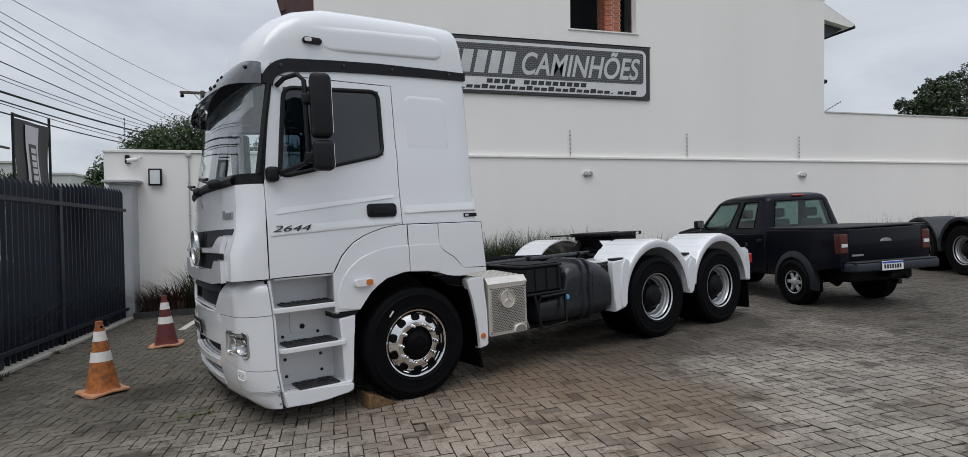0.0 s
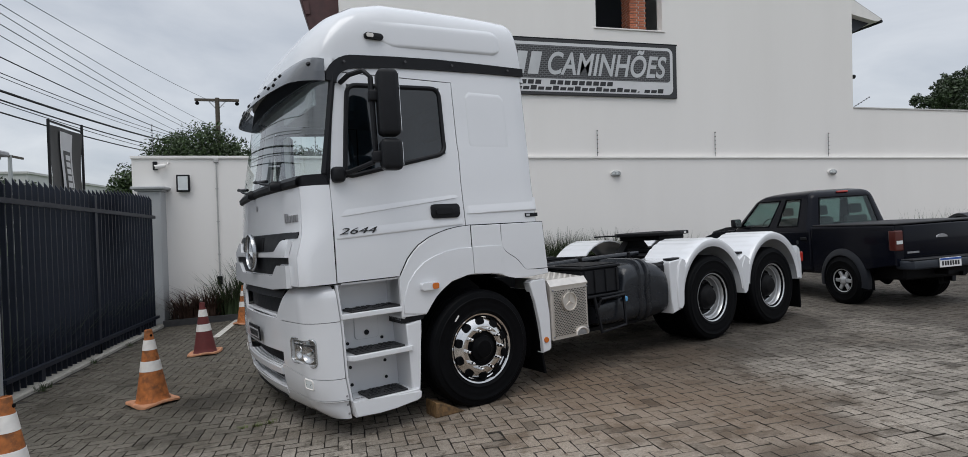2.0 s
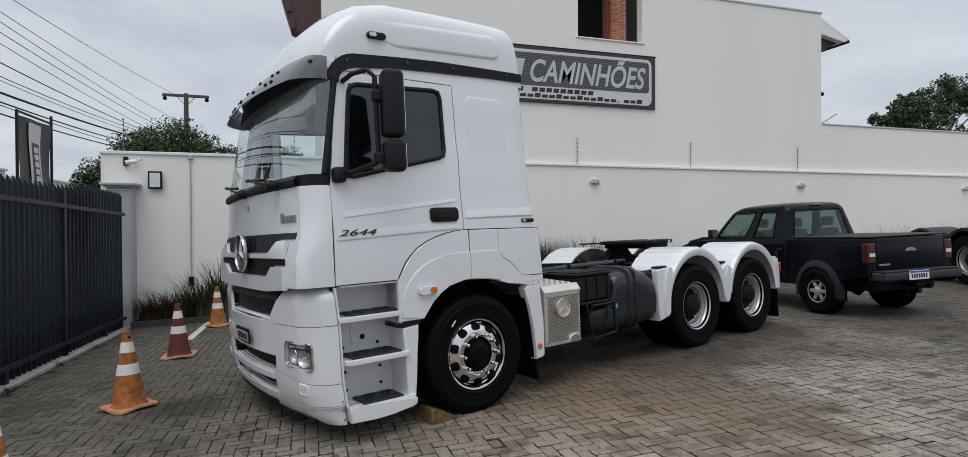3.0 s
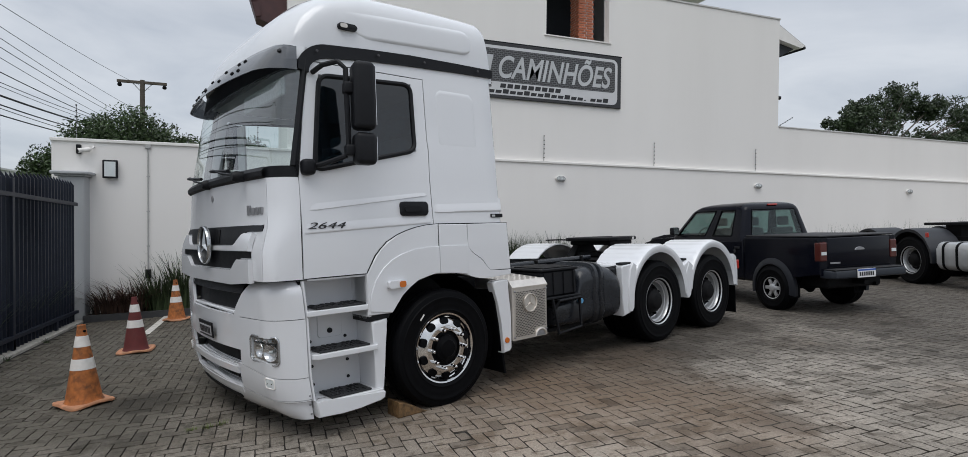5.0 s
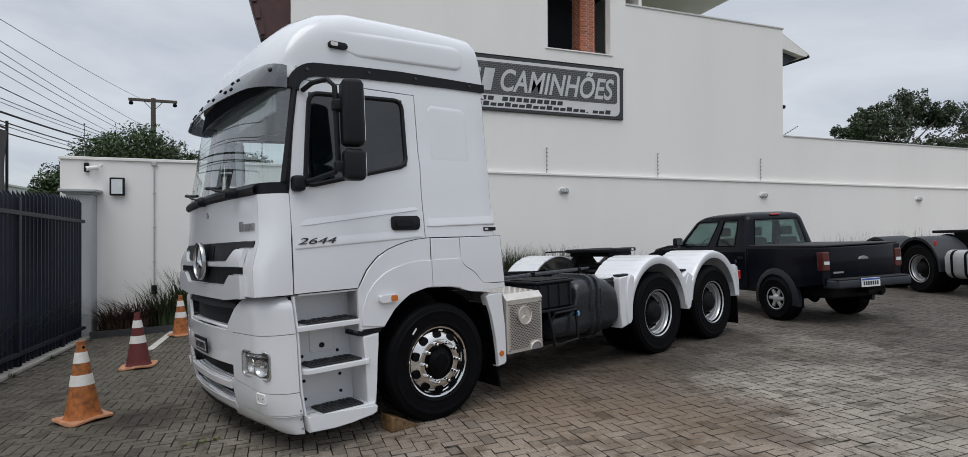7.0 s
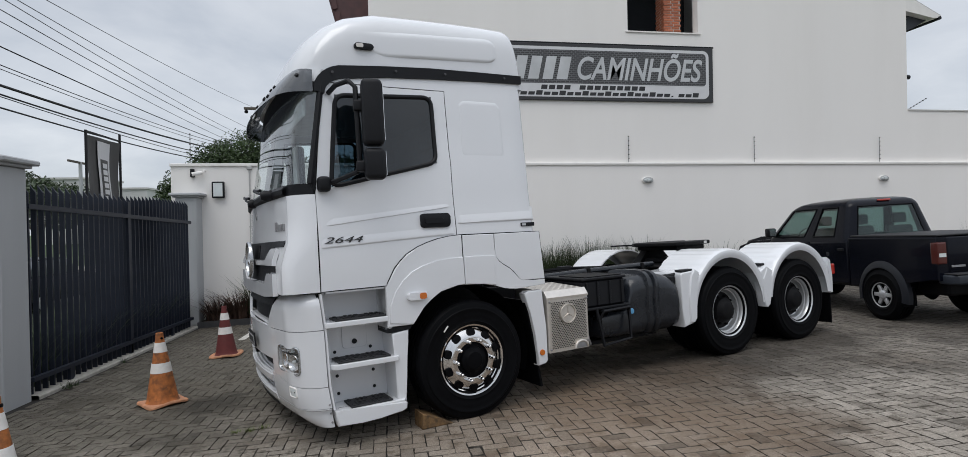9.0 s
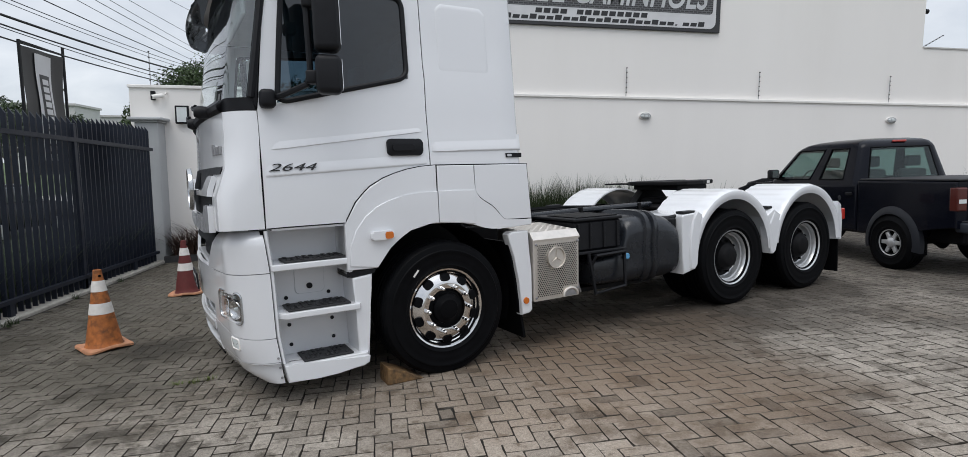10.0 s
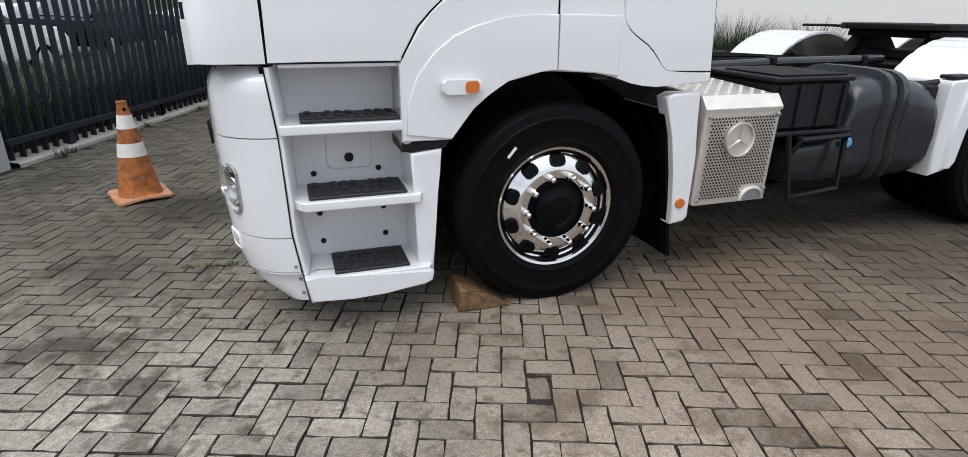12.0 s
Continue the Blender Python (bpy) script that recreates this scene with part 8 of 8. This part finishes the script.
for p, q, r in (((-7, 15.33, 6.58), (-7, 31.2, 7.95), 0.008), ((-7, 14.04, 6.12), (-7, 33.87, 6.91), 0.008), ((-7, 13.55, 5.94), (-7, 29.11, 6.13), 0.008), ((-7, 13.33, 5.71), (-7, 26.98, 5.87), 0.009),
                ((-7, 13.31, 5.48), (-7, 27.13, 5.55), 0.008), ((-7, 13.27, 5.03), (-7, 25.54, 5.31), 0.013), ((-7, 13.24, 4.70), (-7, 23.19, 5.06), 0.010), ((-7, 13.23, 4.62), (-7, 23.0, 4.93), 0.008),
                ((-7, 13.21, 4.33), (-7, 24.26, 4.83), 0.028), ((-7, 13.2, 4.15), (-7, 23.12, 4.49), 0.018), ((-7, 13.2, 4.10), (-7, 23.2, 4.36), 0.010), ((-7, 13.18, 3.90), (-7, 22.08, 4.18), 0.018)):
    cable(p, q, r)

# ---- banner above the gate ----
ban = thing("banner", Matrix.Translation((-4.5, 10.41, 0)), "black and white vertical banner in a thin steel frame", "banner")
for y in (-0.555, 0.555):
    part("post", boxed(-0.015, 0.015, y - 0.015, y + 0.015, -0.6, 3.22 if y > 0 else 3.12), "black", ban)
part("top_bar", boxed(-0.012, 0.012, -0.555, 0.555, 3.09, 3.115), "black", ban)
bm = bmesh.new()
rows = []
for k in range(15):
    z = 1.3 + (3.06 - 1.3) * k / 14
    rows.append([(0.02 * math.sin(4 * z + 2.2 * y) + 0.012 * math.sin(9 * y + z), y, z) for y in span(-0.50, 0.50, 12)])
skin(bm, rows)
cloth = part("cloth", thicken(bm, 0.003), "sign_dark", ban, "rippled dark cloth", smooth=True)
for y0, y1, z0, z1, mt in ((-0.22, 0.20, 1.5, 3.0, "sign_light"), (-0.15, 0.13, 1.6, 2.72, "sign_dark")):
    bm = bmesh.new()
    off = 0.014 if mt == "sign_light" else 0.02
    skin(bm, [[(0.02 * math.sin(4 * z + 2.2 * y) + 0.012 * math.sin(9 * y + z) + off, y, z) for y in span(y0, y1, 6)] for z in span(z0, z1, 12)])
    part("print", thicken(bm, 0.002), mt, cloth)
for k in range(10):
    z = 2.66 - 0.105 * k
    bm = bmesh.new()
    skin(bm, [[(0.02 * math.sin(4 * zz + 2.2 * y) + 0.012 * math.sin(9 * y + zz) + 0.026, y, zz) for y in span(-0.10, 0.08, 4)] for zz in (z, z - 0.075)])
    part("letter_block", thicken(bm, 0.002), "sign_light", cloth)

# ---- paving: concrete blocks laid in herringbone, square to the walls ----
FLAT = YARD @ pose(0, 0, 0, 0, 0, -19.5)
pv_bed = part("paving_bed", boxed(-4.3, 45, -16, 13.6, -0.35, -0.011), "joint", m=FLAT)
tagged(pv_bed, "dark soil bed under the paving blocks", "ground", kind="structure")
paving = new("paving")
paving.matrix_basis = FLAT
tagged(paving, "worn grey concrete blocks laid in herringbone", "paving", kind="structure")
line = part("painted_line", boxed(-2.66, -2.54, 10.9, 13.1, 0.003, 0.006), "line", m=FLAT)
tagged(line, "worn white painted parking line on the paving", "line", kind="structure")

BX0, BY0, UNIT = 0.254, 4.434, 0.1
rng = np.random.default_rng(4)


def block_points(cx, cy, hx, hy, dz, rot, drop=0.004, cut=0.004):
    c, s_ = math.cos(rot), math.sin(rot)
    out = []
    for ex, ey, z in ((hx, hy, -0.03), (hx, hy, dz - drop), (hx - cut, hy - cut, dz)):
        for sx, sy in ((-1, -1), (1, -1), (1, 1), (-1, 1)):
            x, y = ex * sx, ey * sy
            out.append((cx + x * c - y * s_, cy + x * s_ + y * c, z))
    return out


FACES = [(0, 1, 5, 4), (1, 2, 6, 5), (2, 3, 7, 6), (3, 0, 4, 7), (4, 5, 9, 8), (5, 6, 10, 9), (6, 7, 11, 10), (7, 4, 8, 11), (8, 9, 10, 11)]


def ragged_block(cx, cy, hx, hy, dz, rot, g):
    """A block with worn, chipped edges: twelve points round its top."""
    c, s_ = math.cos(rot), math.sin(rot)
    ring = []
    for ax, ay, bx, by in ((-1, -1, 1, -1), (1, -1, 1, 1), (1, 1, -1, 1), (-1, 1, -1, -1)):
        for u in (0.0, 0.3, 0.7):
            ring.append((ax + (bx - ax) * u, ay + (by - ay) * u, u == 0))
    wear = np.where(g.random(12) < 0.10, g.uniform(0.002, 0.009, 12), np.minimum(g.exponential(0.0008, 12), 0.003))
    wear[::3] *= 0.35
    ledge = np.minimum(0.0006 + g.exponential(0.0011, 12), 0.008)
    out = []
    for inset, z in ((0.0, -0.03), (0.0, dz - 0.006), (1.0, dz)):
        for (ux, uy, tip), w, l in zip(ring, wear, ledge):
            k = w + inset * l + (0.002 if tip else 0)
            x, y = ux * (hx - k) if abs(ux) == 1 else ux * hx, uy * (hy - k) if abs(uy) == 1 else uy * hy
            out.append((cx + x * c - y * s_, cy + x * s_ + y * c, z))
    return out


RAGGED = [(r * 12 + i, r * 12 + (i + 1) % 12, r * 12 + 12 + (i + 1) % 12, r * 12 + 12 + i) for r in range(2) for i in range(12)] + [tuple(range(24, 36))]
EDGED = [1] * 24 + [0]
worn = []
for _ in range(8):
    one = bpy.data.meshes.new("paver")
    one.from_pydata(ragged_block(0, 0, 0.0988, 0.0488, 0.0, 0.0, rng), [], RAGGED)
    one.materials.append(M["paver_piece"])
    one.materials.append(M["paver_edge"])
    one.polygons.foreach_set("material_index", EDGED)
    worn.append(one)
verts, faces, kinds = [], [], []
broken = None
picked = 0
i0, i1 = int((-4.0 - BX0) / UNIT), int((27 - BX0) / UNIT)
j0, j1 = int((-5.0 - BY0) / UNIT), int((13.15 - BY0) / UNIT)
for j in range(j0, j1):
    for i in range(i0, i1):
        m_ = (i + j) % 4
        if m_ not in (0, 2):
            continue
        x, y = BX0 + i * UNIT, BY0 + j * UNIT
        across = m_ == 0
        cx, cy = (x + UNIT, y + UNIT / 2) if across else (x + UNIT / 2, y + UNIT)
        if cx < -3.97 or cy > 13.08:
            continue
        if abs(cx - 0.614) < 0.06 and abs(cy - 4.45) < 0.06:
            broken = (cx, cy, across)
            continue
        r1, r2, r3, r4 = rng.normal(0, 1, 4)
        dz, rot = 0.0013 * r1, 0.008 * r2
        dx, dy = 0.0012 * r3, 0.0012 * r4
        if 0.1 < cx < 2.9 and 3.2 < cy < 5.2 and picked < 300:
            picked += 1
            ob = new("paver", worn[picked % 8])
            ob.parent = paving
            ob.matrix_basis = Matrix.Translation((cx + dx, cy + dy, dz)) @ Matrix.Rotation((0 if across else math.pi / 2) + rot, 4, "Z")
            continue
        hx, hy = (0.0952, 0.0452) if across else (0.0452, 0.0952)
        k = len(verts)
        if -3.5 < cx < 6.5 and 1.0 < cy < 9.5:
            verts += ragged_block(cx + dx, cy + dy, hx + 0.0033, hy + 0.0033, dz, rot, rng)
            faces += [tuple(a + k for a in f) for f in RAGGED]
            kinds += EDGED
            continue
        verts += block_points(cx + dx, cy + dy, hx, hy, dz, rot)
        faces += [tuple(a + k for a in f) for f in FACES]
        kinds += [1] * 8 + [0]
if broken:
    stub = bpy.data.meshes.new("broken_paver")
    stub.from_pydata(ragged_block(0, 0, 0.072, 0.043, -0.004, 0.06, rng), [], RAGGED)
    stub.materials.append(M["paver_piece"])
    stub.materials.append(M["paver_edge"])
    stub.polygons.foreach_set("material_index", EDGED)
    ob = new("broken_paver", stub)
    ob.parent = paving
    ob["label"] = "chipped block in a hollow of dark soil"
    ob.matrix_basis = Matrix.Translation((broken[0], broken[1] + 0.01, -0.002)) @ Matrix.Rotation(0 if broken[2] else math.pi / 2, 4, "Z")
me = bpy.data.meshes.new("paver_field")
me.from_pydata(verts, [], faces)
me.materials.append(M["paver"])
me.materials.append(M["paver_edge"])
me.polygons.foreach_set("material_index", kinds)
field = new("paver_field", me)
field.parent = paving
tagged(field, kind="stuff")
